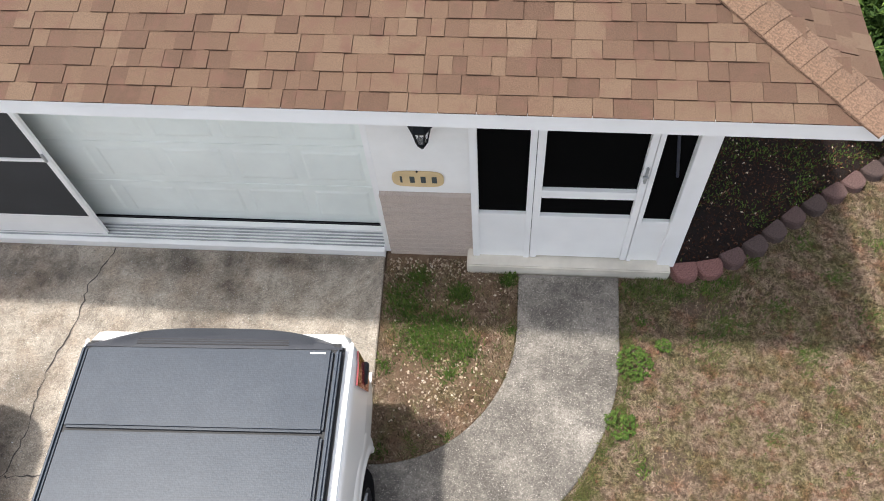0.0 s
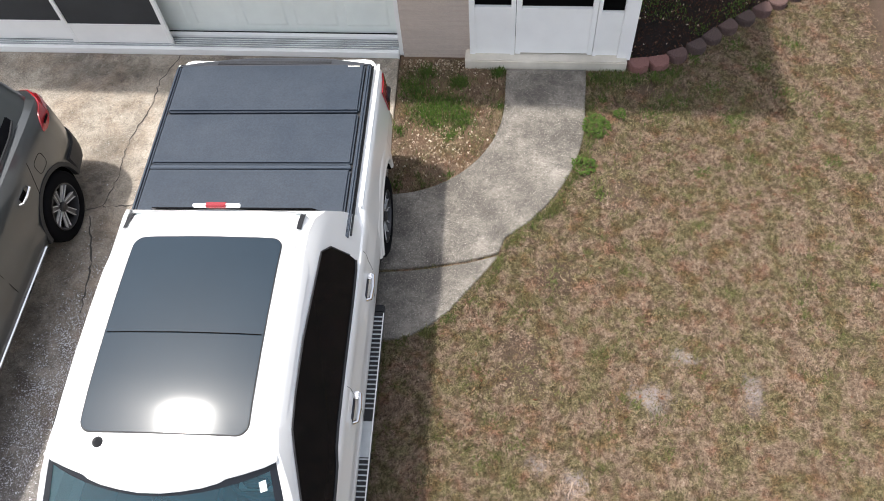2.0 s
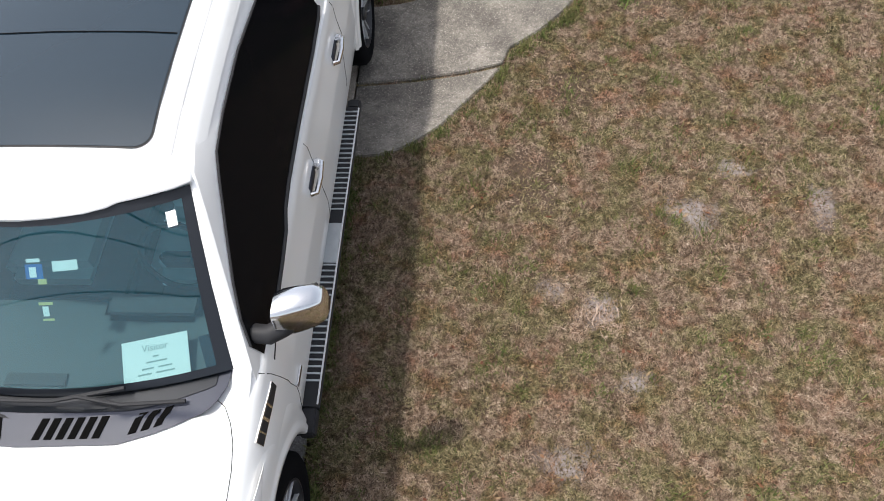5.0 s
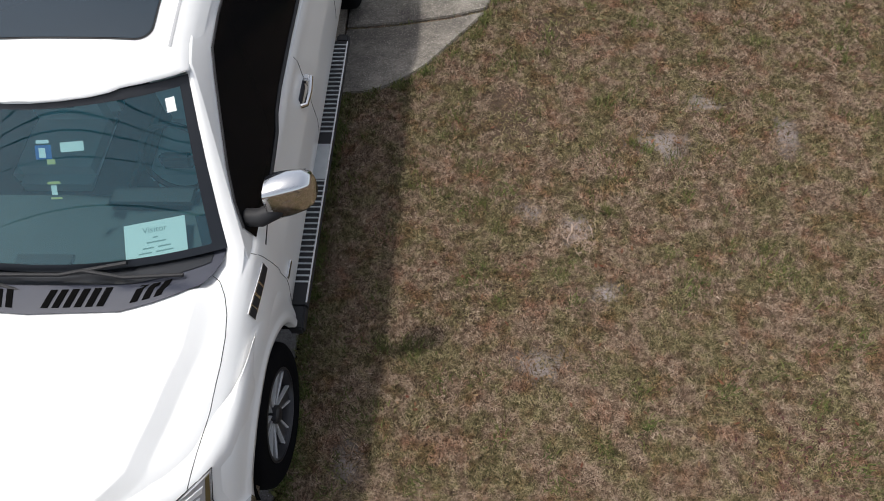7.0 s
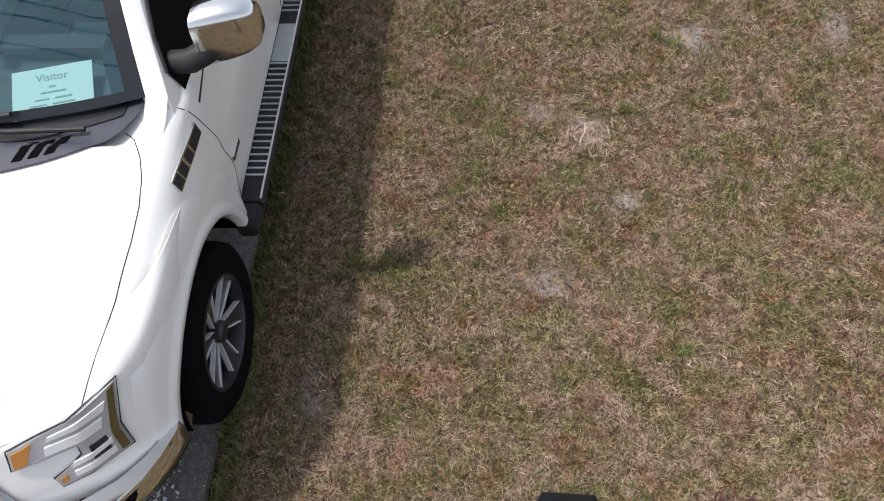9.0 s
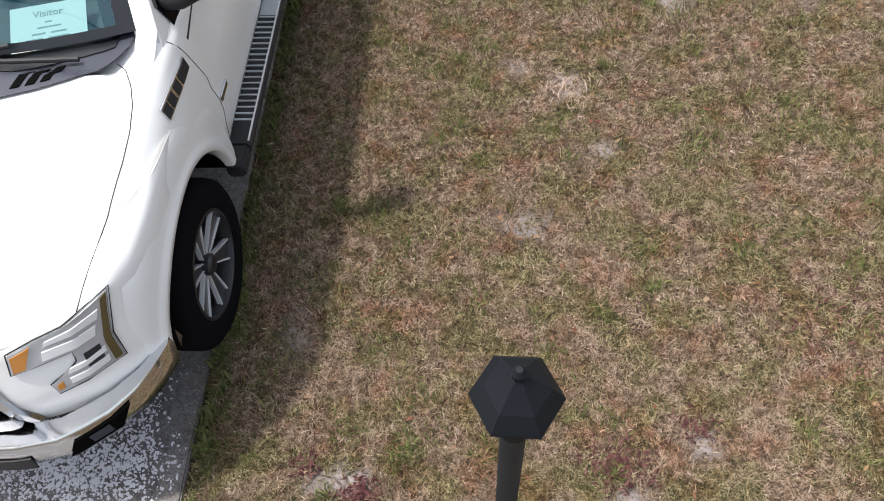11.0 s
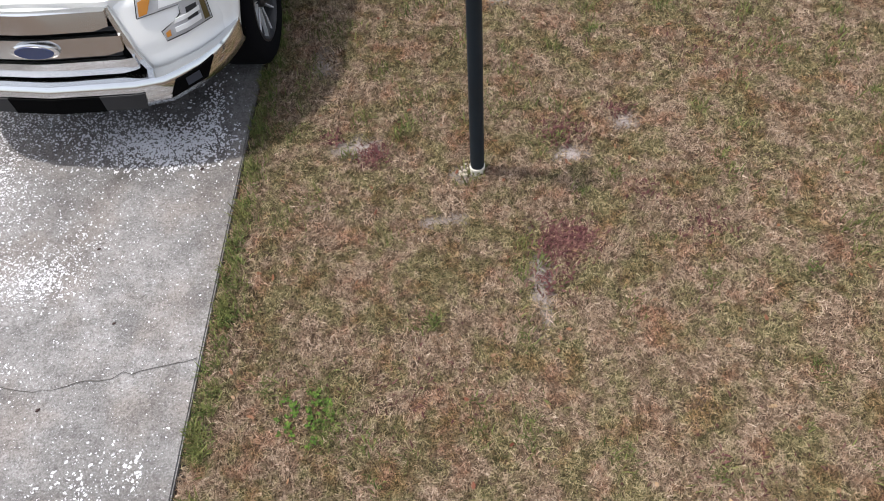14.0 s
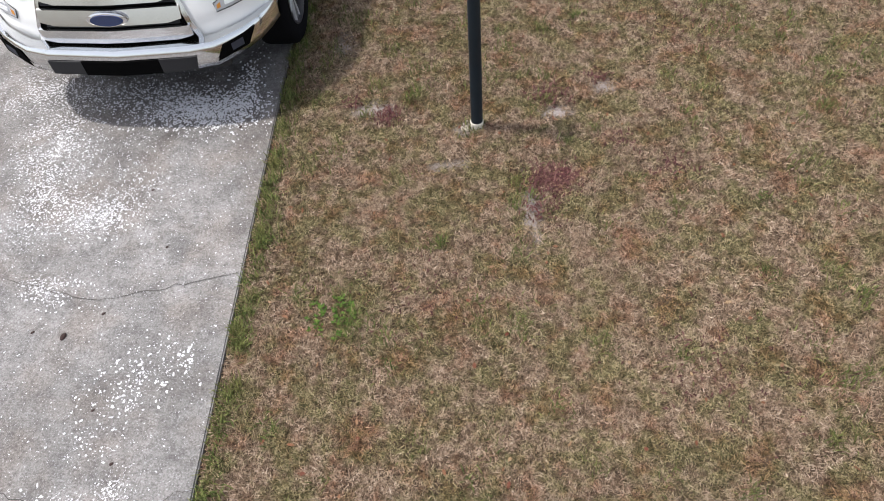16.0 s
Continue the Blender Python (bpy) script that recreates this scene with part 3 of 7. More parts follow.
# porch: concrete base, white framed screens with kick panels, a screen door
PY = -0.045
m_base = simple("porch_concrete", (0.66, 0.615, 0.53), 0.9, grain=0.4, scale=120, wear=0.22)
part("porch_step", prism([(0.72, -0.175), (2.52, -0.175), (2.52, 0.25), (0.72, 0.25)], -0.05, 0.13, 0.012), m_base, house, "pale concrete porch step")
for name, x0, x1, z0, z1, d, lab in (("frame", 0.775, 0.835, 0.13, 2.33, 0.03, "white aluminium screen frame"), ("frame", 1.225, 1.275, 0.13, 2.33, 0.03, ""),
                                     ("frame", 2.135, 2.175, 0.13, 2.33, 0.03, ""), ("corner_post", 2.405, 2.555, 0.10, 2.40, 0.055, "white square corner post"),
                                     ("frame", 0.835, 1.225, 0.755, 0.785, 0.02, ""), ("frame", 2.175, 2.405, 0.70, 0.73, 0.02, ""),
                                     ("frame", 0.78, 2.54, 2.28, 2.34, 0.028, "")):
    part(name, box(x0, x1, PY - d, PY + d + 0.02, z0, z1, 0.004), M["white_paint"], house, lab)
part("kick_panel", box(0.835, 1.225, PY - 0.012, PY + 0.01, 0.13, 0.755, 0.002), M["white_paint"], house, "white kick panel")
part("kick_panel", box(2.175, 2.405, PY - 0.012, PY + 0.01, 0.13, 0.70, 0.002), M["white_paint"], house)
door = part("screen_door", box(1.28, 1.34, PY - 0.03, PY + 0.02, 0.145, 2.27, 0.004), M["white_paint"], house, "white aluminium screen door")
part("stile", box(2.075, 2.13, PY - 0.03, PY + 0.02, 0.145, 2.27, 0.004), M["white_paint"], door)
part("rail", box(1.34, 2.075, PY - 0.028, PY + 0.018, 1.03, 1.125, 0.004), M["white_paint"], door)
part("rail", box(1.34, 2.075, PY - 0.028, PY + 0.018, 0.745, 0.78, 0.004), M["white_paint"], door)
part("kick_plate", box(1.34, 2.075, PY - 0.012, PY + 0.008, 0.15, 0.745, 0.002), M["white_paint"], door)
bm = box(2.092, 2.112, PY - 0.06, PY - 0.03, 1.28, 1.46, 0.006)
add_box(bm, 2.075, 2.118, PY - 0.075, PY - 0.055, 1.36, 1.38, 0.004)
part("handle", bm, M["aluminium"], door, "small aluminium door handle")
# opaque black screens, the porch's inner shade put into their colour
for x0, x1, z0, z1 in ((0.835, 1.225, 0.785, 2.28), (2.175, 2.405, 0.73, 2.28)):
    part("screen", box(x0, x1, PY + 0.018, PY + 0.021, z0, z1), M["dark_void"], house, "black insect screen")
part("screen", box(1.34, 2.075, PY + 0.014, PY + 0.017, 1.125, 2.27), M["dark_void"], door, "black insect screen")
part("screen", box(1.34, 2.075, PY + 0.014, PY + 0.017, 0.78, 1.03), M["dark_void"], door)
part("curtain_rod", tube([(2.21, -0.035, 2.1), (2.35, -0.035, 1.3)], 0.012), M["grey_plastic"], house)
part("side_screen_wall", box(2.50, 2.545, 0.04, 0.12, 0.1, 2.5), M["white_paint"], house)

# garage: panelled door, sill with tracks, sliding screen panels
garage = part("garage_door", box(-5.6, -0.06, 0.26, 0.30, 0.12, 2.4), M["garage_paint"], house, "pale green panelled garage door")
for r in range(4):
    z0 = 0.16 + r * 0.54
    for c in range(9):
        x1 = -0.16 - c * 0.60
        bm = bmesh.new()
        vs = add_box(bm, x1 - 0.52, x1, 0.2535, 0.262, z0 + 0.05, z0 + 0.45)
        for v in vs:
            if v.co.y < 0.256:
                v.co.x += 0.035 if v.co.x < x1 - 0.26 else -0.035
                v.co.z += 0.035 if v.co.z < z0 + 0.25 else -0.035
        part("panel", bm, M["garage_paint"], garage)
    part("section_rib", box(-5.6, -0.07, 0.254, 0.262, z0 + 0.505, z0 + 0.520), M["garage_paint"], garage)
sill = part("sill", box(-6.2, -0.05, -0.05, 0.25, -0.02, 0.105, 0.004), M["white_paint"], house, "worn white garage sill with sliding tracks")
for y0 in (0.0, 0.035, 0.07, 0.105, 0.14, 0.215):
    part("track", box(-6.2, -0.055, y0, y0 + 0.010, 0.105, 0.122, 0.002), M["aluminium"], sill)
part("threshold", box(-6.2, -0.055, 0.152, 0.208, 0.105, 0.150, 0.003), M["white_paint"], sill)
part("gasket", box(-6.2, -0.055, 0.236, 0.247, 0.105, 0.124), M["black_plastic"], sill)


def sliding_screen(x0, x1, y):
    frame_ob = part("sliding_screen", box(x1 - 0.05, x1, y - 0.02, y + 0.02, 0.125, 2.32, 0.004), M["white_paint"], house, "white framed sliding screen panel")
    part("stile", box(x0, x0 + 0.05, y - 0.02, y + 0.02, 0.125, 2.32, 0.004), M["white_paint"], frame_ob)
    part("rail", box(x0 + 0.05, x1 - 0.05, y - 0.018, y + 0.018, 1.20, 1.235, 0.004), M["white_paint"], frame_ob)
    part("rail", box(x0 + 0.05, x1 - 0.05, y - 0.018, y + 0.018, 2.26, 2.32, 0.004), M["white_paint"], frame_ob)
    part("kick_plate", box(x0 + 0.05, x1 - 0.05, y - 0.014, y + 0.014, 0.125, 0.40, 0.003), M["white_paint"], frame_ob)
    part("screen", box(x0 + 0.05, x1 - 0.05, y - 0.003, y + 0.003, 0.40, 1.20), M["screen_mesh"], frame_ob, "dark insect screen")
    part("screen", box(x0 + 0.05, x1 - 0.05, y - 0.003, y + 0.003, 1.235, 2.26), M["screen_mesh"], frame_ob)
    part("latch", box(x1 - 0.035, x1 - 0.012, y - 0.045, y - 0.02, 1.22, 1.32, 0.006), M["aluminium"], frame_ob)


sliding_screen(-3.98, -2.74, 0.04)
sliding_screen(-5.15, -3.90, 0.09)

# wall lantern and number plaque on the pier
def lantern():
    ob = thing("wall_lantern", "black metal coach lantern on the white wall", "lamp", pose(0.435, -0.11, 1.68))
    part("cage", lathe([(0.012, -0.01), (0.030, 0.0), (0.042, 0.03), (0.05, 0.035), (0.05, 0.045)], 6), M["black_metal"], ob)
    part("finial", lathe([(0.004, -0.035), (0.012, -0.028), (0.012, -0.018), (0.006, -0.008)], 12), M["black_metal"], ob)
    part("glass", lathe([(0.040, 0.045), (0.072, 0.20)], 6), M["lamp_glass"], ob, "frosted glass")
    for k in range(6):
        a = math.pi / 3 * k
        part("bar", tube([(0.042 * math.cos(a), 0.042 * math.sin(a), 0.04), (0.076 * math.cos(a), 0.076 * math.sin(a), 0.205)], 0.006, 6), M["black_metal"], ob)
    part("roof", lathe([(0.09, 0.20), (0.095, 0.215), (0.06, 0.27), (0.03, 0.30), (0.012, 0.33)], 6), M["black_metal"], ob)
    part("bracket", tube([(0, 0, 0.32), (0, 0.05, 0.36), (0, 0.10, 0.33), (0, 0.128, 0.22)], 0.012), M["black_metal"], ob)
    part("wall_plate", box(-0.04, 0.04, 0.112, 0.128, 0.12, 0.32, 0.006), M["black_metal"], ob)


lantern()


def plaque():
    ob = thing("number_plaque", "tan wooden plaque with dark marks on the white wall", "plaque", pose(0.345, 0.0, 1.13))
    pts = []
    for k in range(40):
        a = 2 * math.pi * k / 40
        x, z = math.cos(a), math.sin(a)
        pts.append((0.21 * math.copysign(abs(x) ** 0.45, x), 0.095 * math.copysign(abs(z) ** 0.6, z)))
    bm = prism(pts, -0.018, 0.0, 0.004)
    bmesh.ops.transform(bm, matrix=pose(0, 0, 0, 90, 0, 0), verts=bm.verts)
    board = part("board", bm, M["plaque"], ob)
    board.location.y = 0.0
    for x, w in ((-0.135, 0.022), (-0.045, 0.045), (0.045, 0.045), (0.135, 0.045)):
        part("bar", box(x - w / 2, x + w / 2, -0.001, 0.004, -0.042, 0.042, 0.002), M["ink"], ob, "dark bar")
    for x in (-0.13, 0.0, 0.13):
        part("hook", lathe([(0.004, 0.093), (0.008, 0.097), (0.008, 0.106), (0.003, 0.110)], 8), M["black_metal"], ob)


plaque()

# edging of scalloped blocks along the mulch bed
stone_pts = [(-0.115, -0.09), (0.115, -0.09), (0.125, -0.03), (0.085, 0.07), (0.0, 0.10), (-0.085, 0.07), (-0.125, -0.03)]
stone_me = mesh_from("edging_block", prism([(x * 0.92, -y * 0.92) for x, y in stone_pts][::-1], 0.0, 0.11, 0.010), M["edging"])
stone_red = mesh_from("edging_block", prism([(x, -y) for x, y in stone_pts][::-1], 0.0, 0.11, 0.010), M["edging_red"])
stones = [(2.66, -0.13), (2.88, -0.09), (3.10, 0.03), (3.32, 0.17), (3.51, 0.34), (3.71, 0.50), (3.92, 0.65), (4.13, 0.80), (4.33, 0.94), (4.53, 1.08), (4.73, 1.20), (4.94, 1.31), (5.15, 1.41)]
rng = random.Random(3)
for i, (x, y) in enumerate(stones):
    nx, ny = stones[min(i + 1, len(stones) - 1)]
    px, py = stones[max(i - 1, 0)]
    a = math.degrees(math.atan2(ny - py, nx - px))
    ob = new("edging_block", stone_red if i < 2 else stone_me)
    ob.matrix_world = pose(x, y, -0.012, rng.uniform(-4, 4), rng.uniform(-4, 4), a + rng.uniform(-7, 7))
    tagged(ob, "reddish concrete edging block beside the porch" if i < 2 else "dark weathered concrete edging block along the bed", "edging block", "edging blocks along the bed")

# roof: sheathing, then shingles
def roof_z(y):
    return EAVE_Z + PITCH * (y - EAVE_Y)


bm = bmesh.new()
top = 4.6
v = [bm.verts.new(p) for p in ((-9, EAVE_Y, EAVE_Z), (EAVE_X, EAVE_Y, EAVE_Z), (EAVE_X - top, EAVE_Y + top, EAVE_Z + PITCH * top), (-9, EAVE_Y + top, EAVE_Z + PITCH * top), (EAVE_X, EAVE_Y + 2 * top, EAVE_Z), (-9, EAVE_Y + 2 * top, EAVE_Z))]
bm.faces.new((v[0], v[1], v[2], v[3]))
bm.faces.new((v[1], v[4], v[2]))
bm.faces.new((v[3], v[2], v[4], v[5]))
bmesh.ops.translate(bm, vec=(0, 0, 0.008), verts=bm.verts)
roof = part("roof", bm, M["shingle"], house, "brown asphalt shingle hip roof")

EXPO = 0.126
slope = math.atan(PITCH)
rng = random.Random(11)
widths = (0.085, 0.115, 0.145, 0.18, 0.225)


def shingle_mesh(w, thick, name="shingle"):
    bm = box(-w / 2 + 0.0015, w / 2 - 0.0015, 0.0, EXPO + 0.05, 0.0, thick, 0.0)
    for vv in bm.verts:
        if vv.co.y > 0.1:
            vv.co.z -= thick * 0.7
    return mesh_from(name, bm, M["shingle"])


lib = {(w, k): shingle_mesh(w, (0.010, 0.017)[k]) for w in widths for k in (0, 1)}
ca = math.cos(slope)
for row in range(8):
    y = EAVE_Y - 0.018 + row * EXPO * ca
    z = roof_z(y) + 0.010
    x = -3.1 + rng.uniform(0, 0.2)
    k = 0
    limit = EAVE_X - (y - EAVE_Y) - 0.06
    while x < limit:
        w = rng.choice(widths)
        k = 1 - k if rng.random() < 0.8 else k
        if x + w > limit + 0.12:
            break
        piece("shingle", lib[w, k], pose(x + w / 2, y, z, math.degrees(slope), 0, rng.uniform(-0.25, 0.25)), roof)
        x += w
# the side slope beyond the hip
for row in range(6):
    d = row * EXPO * ca
    x = EAVE_X + 0.018 - d
    y = EAVE_Y + d + 0.10
    while y < EAVE_Y + d + 1.9:
        w = rng.choice(widths)
        piece("shingle", lib[w, rng.randint(0, 1)], Matrix.Translation((x, y + w / 2, EAVE_Z + PITCH * d + 0.008)) @ pose(0, 0, 0, 0, 0, 90) @ pose(0, 0, 0, math.degrees(slope), 0, 0), roof)
        y += w
# hip caps, folded over the hip
hip_dir = Vector((-1, 1, PITCH)).normalized()
bm = bmesh.new()
L, W = 0.24, 0.135
side_drop = W * math.sin(math.atan(PITCH / math.sqrt(2)))
pts = []
for yy in (0.0, L):
    for xx, zz in ((-W, -side_drop), (-0.02, -0.002), (0.02, -0.002), (W, -side_drop)):
        pts.append((xx, yy, zz + (0.0 if yy == 0 else -0.010)))
lo = [bm.verts.new(p) for p in pts]
hi = [bm.verts.new((p[0], p[1], p[2] + 0.012)) for p in pts]
for s in (lo, hi):
    for i in range(3):
        bm.faces.new((s[i], s[i + 1], s[i + 5], s[i + 4]))
for i in range(3):
    bm.faces.new((lo[i], lo[i + 1], hi[i + 1], hi[i]))
for a, c in ((0, 4), (3, 7)):
    bm.faces.new((lo[a], lo[c], hi[c], hi[a]))
bmesh.ops.recalc_face_normals(bm, faces=bm.faces)
cap = mesh_from("hip_cap", bm, M["shingle_hip"])
ydir = hip_dir
xdir = ydir.cross(Vector((0, 0, 1))).normalized()
zdir = xdir.cross(ydir)
turn = Matrix((xdir, ydir, zdir)).transposed().to_4x4()
for i in range(14):
    p = Vector((EAVE_X + 0.01, EAVE_Y - 0.01, EAVE_Z + 0.030)) + hip_dir * (i * 0.142)
    piece("hip_cap", cap, Matrix.Translation(p) @ turn @ pose(0, 0, 0, 0, 0, rng.uniform(-1, 1)), roof)

# the eave runs a degree off the wall's line
swing = Matrix.Translation((0.9, EAVE_Y, 0)) @ pose(0, 0, 0, 0, 0, -0.9) @ Matrix.Translation((-0.9, -EAVE_Y, 0))
for ob in house.children:
    if ob.name.split(".")[0] in ("roof", "fascia", "drip_edge", "soffit"):
        ob.matrix_basis = swing @ ob.matrix_basis

# ---- PICKUP TRUCK ----
# local axes: x to the driver's side, y towards the tail, z up; the origin lies under the rear axle
TRUCK = pose(-0.775, -2.56, 0.03, 0, 0, 2.04)
truck = thing("pickup_truck", "white crew-cab pickup truck with dark folding bed cover on the driveway", "pickup truck", TRUCK)


def body_ring(u, top_c, top_s, w, low=0.50, inset=0.10):
    """One cross-section of the lower body at u metres ahead of the rear axle."""
    drop, edge = top_c - top_s - 0.012, w - inset - 0.06
    if u > 3.45:
        xi = min(lerp([(3.45, 0.735), (3.8, 0.705), (4.07, 0.62), (4.35, 0.50), (4.505, 0.28)], u), edge - 0.09)
        bulge = [(xi * 0.5, top_c - drop * 0.06), (xi, top_c - drop * 0.25), (xi + 0.016, top_c - drop * 0.31), (xi + 0.064, top_c - drop * 0.80), (xi + 0.08, top_c - drop * 0.86)]
    else:
        bulge = [(edge * f, top_c - drop * f * f) for f in (0.5, 0.75, 0.82, 0.90, 0.95)]
    half = [(0, top_c)] + bulge + [(edge, top_s + 0.012), (w - inset, top_s - 0.004), (w - inset * 0.45, top_s - 0.05),
            (w - 0.018, top_s - 0.15), (w, 0.98), (w - 0.012, 0.90), (w - 0.004, 0.74), (w - 0.02, 0.60), (w - 0.06, low), (0, low)]
    ring = [(x, -u, z) for x, z in half] + [(-x, -u, z) for x, z in half[-2:0:-1]]
    return ring


TOP_C = [(-0.98, 1.40), (0.60, 1.40), (0.70, 1.28), (3.10, 1.20), (3.44, 1.22), (3.52, 1.305), (3.7, 1.295), (3.95, 1.255), (4.15, 1.195), (4.32, 1.115), (4.42, 1.045), (4.48, 0.985), (4.505, 0.94)]
TOP_S = [(-0.98, 1.40), (0.60, 1.40), (0.75, 1.29), (2.3, 1.27), (2.6, 1.245), (3.0, 1.25), (3.2, 1.262), (3.34, 1.258), (3.5, 1.236), (3.7, 1.205), (3.95, 1.155), (4.15, 1.095), (4.30, 1.04), (4.40, 0.99), (4.48, 0.945), (4.505, 0.92)]
WIDTH = [(-0.98, 0.90), (-0.90, 0.945), (-0.6, 0.965), (0.6, 0.97), (2.8, 0.975), (3.4, 0.982), (3.8, 0.980), (3.95, 0.966), (4.03, 0.952), (4.10, 0.935), (4.16, 0.908), (4.25, 0.85), (4.34, 0.752), (4.42, 0.61), (4.505, 0.40)]
INSET = [(-0.98, 0.06), (0.6, 0.06), (0.8, 0.045), (3.0, 0.06), (3.3, 0.072), (3.5, 0.105), (4.1, 0.13), (4.3, 0.14), (4.4, 0.12), (4.505, 0.08)]


def curve(table, u):
    """A smooth value through (u, value) pairs."""
    k = max(i for i, (a, _) in enumerate(table) if a <= u + 1e-9)
    if k >= len(table) - 1:
        return table[-1][1]
    (a, p), (b, q) = table[k], table[k + 1]
    m0 = (q - table[k - 1][1]) / (b - table[k - 1][0]) if k else (q - p) / (b - a)
    m1 = (table[k + 2][1] - p) / (table[k + 2][0] - a) if k + 2 < len(table) else (q - p) / (b - a)
    if (q - p) * m0 <= 0: m0 = 0
    if (q - p) * m1 <= 0: m1 = 0
    t, h = (u - a) / (b - a), b - a
    return (2 * t**3 - 3 * t**2 + 1) * p + (t**3 - 2 * t**2 + t) * h * m0 + (-2 * t**3 + 3 * t**2) * q + (t**3 - t**2) * h * m1


us = [-0.98, -0.94, -0.90, -0.8, -0.6, -0.3, 0, 0.3, 0.6, 0.65, 0.75, 1.0, 1.5, 2.0, 2.3, 2.6, 3.0, 3.15, 3.3, 3.40, 3.44, 3.48, 3.52] + [3.52 + 0.045 * i for i in range(1, 20)] + [4.40, 4.42, 4.44, 4.46, 4.48, 4.495, 4.505]
shell = loft([body_ring(u, curve(TOP_C, u), curve(TOP_S, u), curve(WIDTH, u), 0.50 if u < 4.2 else 0.56, curve(INSET, u)) for u in us])
cutters = []
for u in (0.0, 3.79):
    for s in (1, -1):
        bm = bmesh.new()
        add_cyl(bm, 0.475, 0.475, 0.62, 40, pose(s * 0.98 - 0.31, -u, 0.45, 0, 90, 0))
        cutters.append(bm)
cutters.append(box(-0.80, 0.80, -3.20, -0.82, 0.62, 1.60))   # cabin hollow
shell = subtract(shell, cutters)
from mathutils.bvhtree import BVHTree
bmesh.ops.triangulate(shell, faces=[f for f in shell.faces if len(f.verts) > 4])
BODY = BVHTree.FromBMesh(shell)


def on_nose(x, z, off=0.004):
    base = lerp([(0, 4.60), (0.45, 4.57), (0.60, 4.52), (0.75, 4.45), (0.85, 4.36), (0.93, 4.24), (0.965, 4.12), (0.982, 3.96)], abs(x))
    return Vector((x, -base + max(0, z - 0.72) * 0.35 - off, z))


def on_side(s, y, z, off=0.004):
    hits = [t.ray_cast(Vector((2 * s, y, z)), Vector((-s, 0, 0)))[0] for t in (BODY, FASCIA)]
    return Vector((max([h.x * s for h in hits if h] or [0.93]) * s + s * off, y, z))


def on_top(x, y, off=0.004):
    hits = [t.ray_cast(Vector((x, y, 3)), Vector((0, 0, -1)))[0] for t in (BODY, FASCIA)]
    return Vector((x, y, max([h.z for h in hits if h] or [1.2]) + off))


def patch(grid, thick_dir, thick):
    """A panel over a grid of points, with thickness."""
    bm = bmesh.new()
    vs = [[bm.verts.new(p) for p in r] for r in grid]
    for a, b in zip(vs, vs[1:]):
        for i in range(len(a) - 1):
            bm.faces.new((a[i], a[i + 1], b[i + 1], b[i]))
    ext = bmesh.ops.extrude_face_region(bm, geom=bm.faces[:])
    bmesh.ops.translate(bm, vec=Vector(thick_dir) * thick, verts=[g for g in ext["geom"] if isinstance(g, bmesh.types.BMVert)])
    bmesh.ops.recalc_face_normals(bm, faces=bm.faces)
    return bm


g = []
xs = [0, 0.15, 0.3, 0.4, 0.5, 0.56, 0.62, 0.68, 0.73, 0.78, 0.82, 0.86, 0.89, 0.92, 0.94, 0.955, 0.968, 0.976, 0.981]
xs = [-x for x in xs[:0:-1]] + xs
for f in list(np.linspace(0, 1, 10)) + [1.06, 1.12, 1.2]:
    r = []
    for x in xs:
        z1 = lerp([(0, 0.95), (0.45, 0.955), (0.62, 0.985), (0.78, 1.005), (0.86, 1.035), (0.97, 1.06)], abs(x))
        p = on_nose(x, 0.57 + (z1 - 0.57) * min(f, 1), 0.0)
        if f > 1:
            p += Vector((0, (f - 1) * 0.9, (f - 1) * 0.55 - (f - 1) ** 2 * 0.9))
        r.append(p)
    g.append(r)
fascia_bm = patch(g, (0, 1, -0.1), 0.03)
cut = bmesh.new()
add_cyl(cut, 0.475, 0.475, 3.0, 40, pose(-1.5, -3.79, 0.45, 0, 90, 0))
fascia_bm = subtract(fascia_bm, [cut])
bmesh.ops.triangulate(fascia_bm, faces=[f for f in fascia_bm.faces if len(f.verts) > 4])
FASCIA = BVHTree.FromBMesh(fascia_bm)
part("front_fascia", fascia_bm, M["car_white"], truck, "white front panel", True, 60)


body = part("body", shell, M["car_white"], truck, "white painted body", True, 40)
weigh = body.modifiers.new("even_shading", "WEIGHTED_NORMAL")
weigh.keep_sharp, weigh.weight = True, 90

# wheel wells, near-black so that their deep shade is in the colour
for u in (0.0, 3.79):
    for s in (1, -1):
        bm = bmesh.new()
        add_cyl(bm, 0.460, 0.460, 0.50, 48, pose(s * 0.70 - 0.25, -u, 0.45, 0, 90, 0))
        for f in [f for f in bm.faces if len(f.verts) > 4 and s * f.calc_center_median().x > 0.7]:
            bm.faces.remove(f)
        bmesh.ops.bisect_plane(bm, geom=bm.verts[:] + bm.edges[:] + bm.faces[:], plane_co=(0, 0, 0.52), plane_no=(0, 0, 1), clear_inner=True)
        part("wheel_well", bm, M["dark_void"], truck)

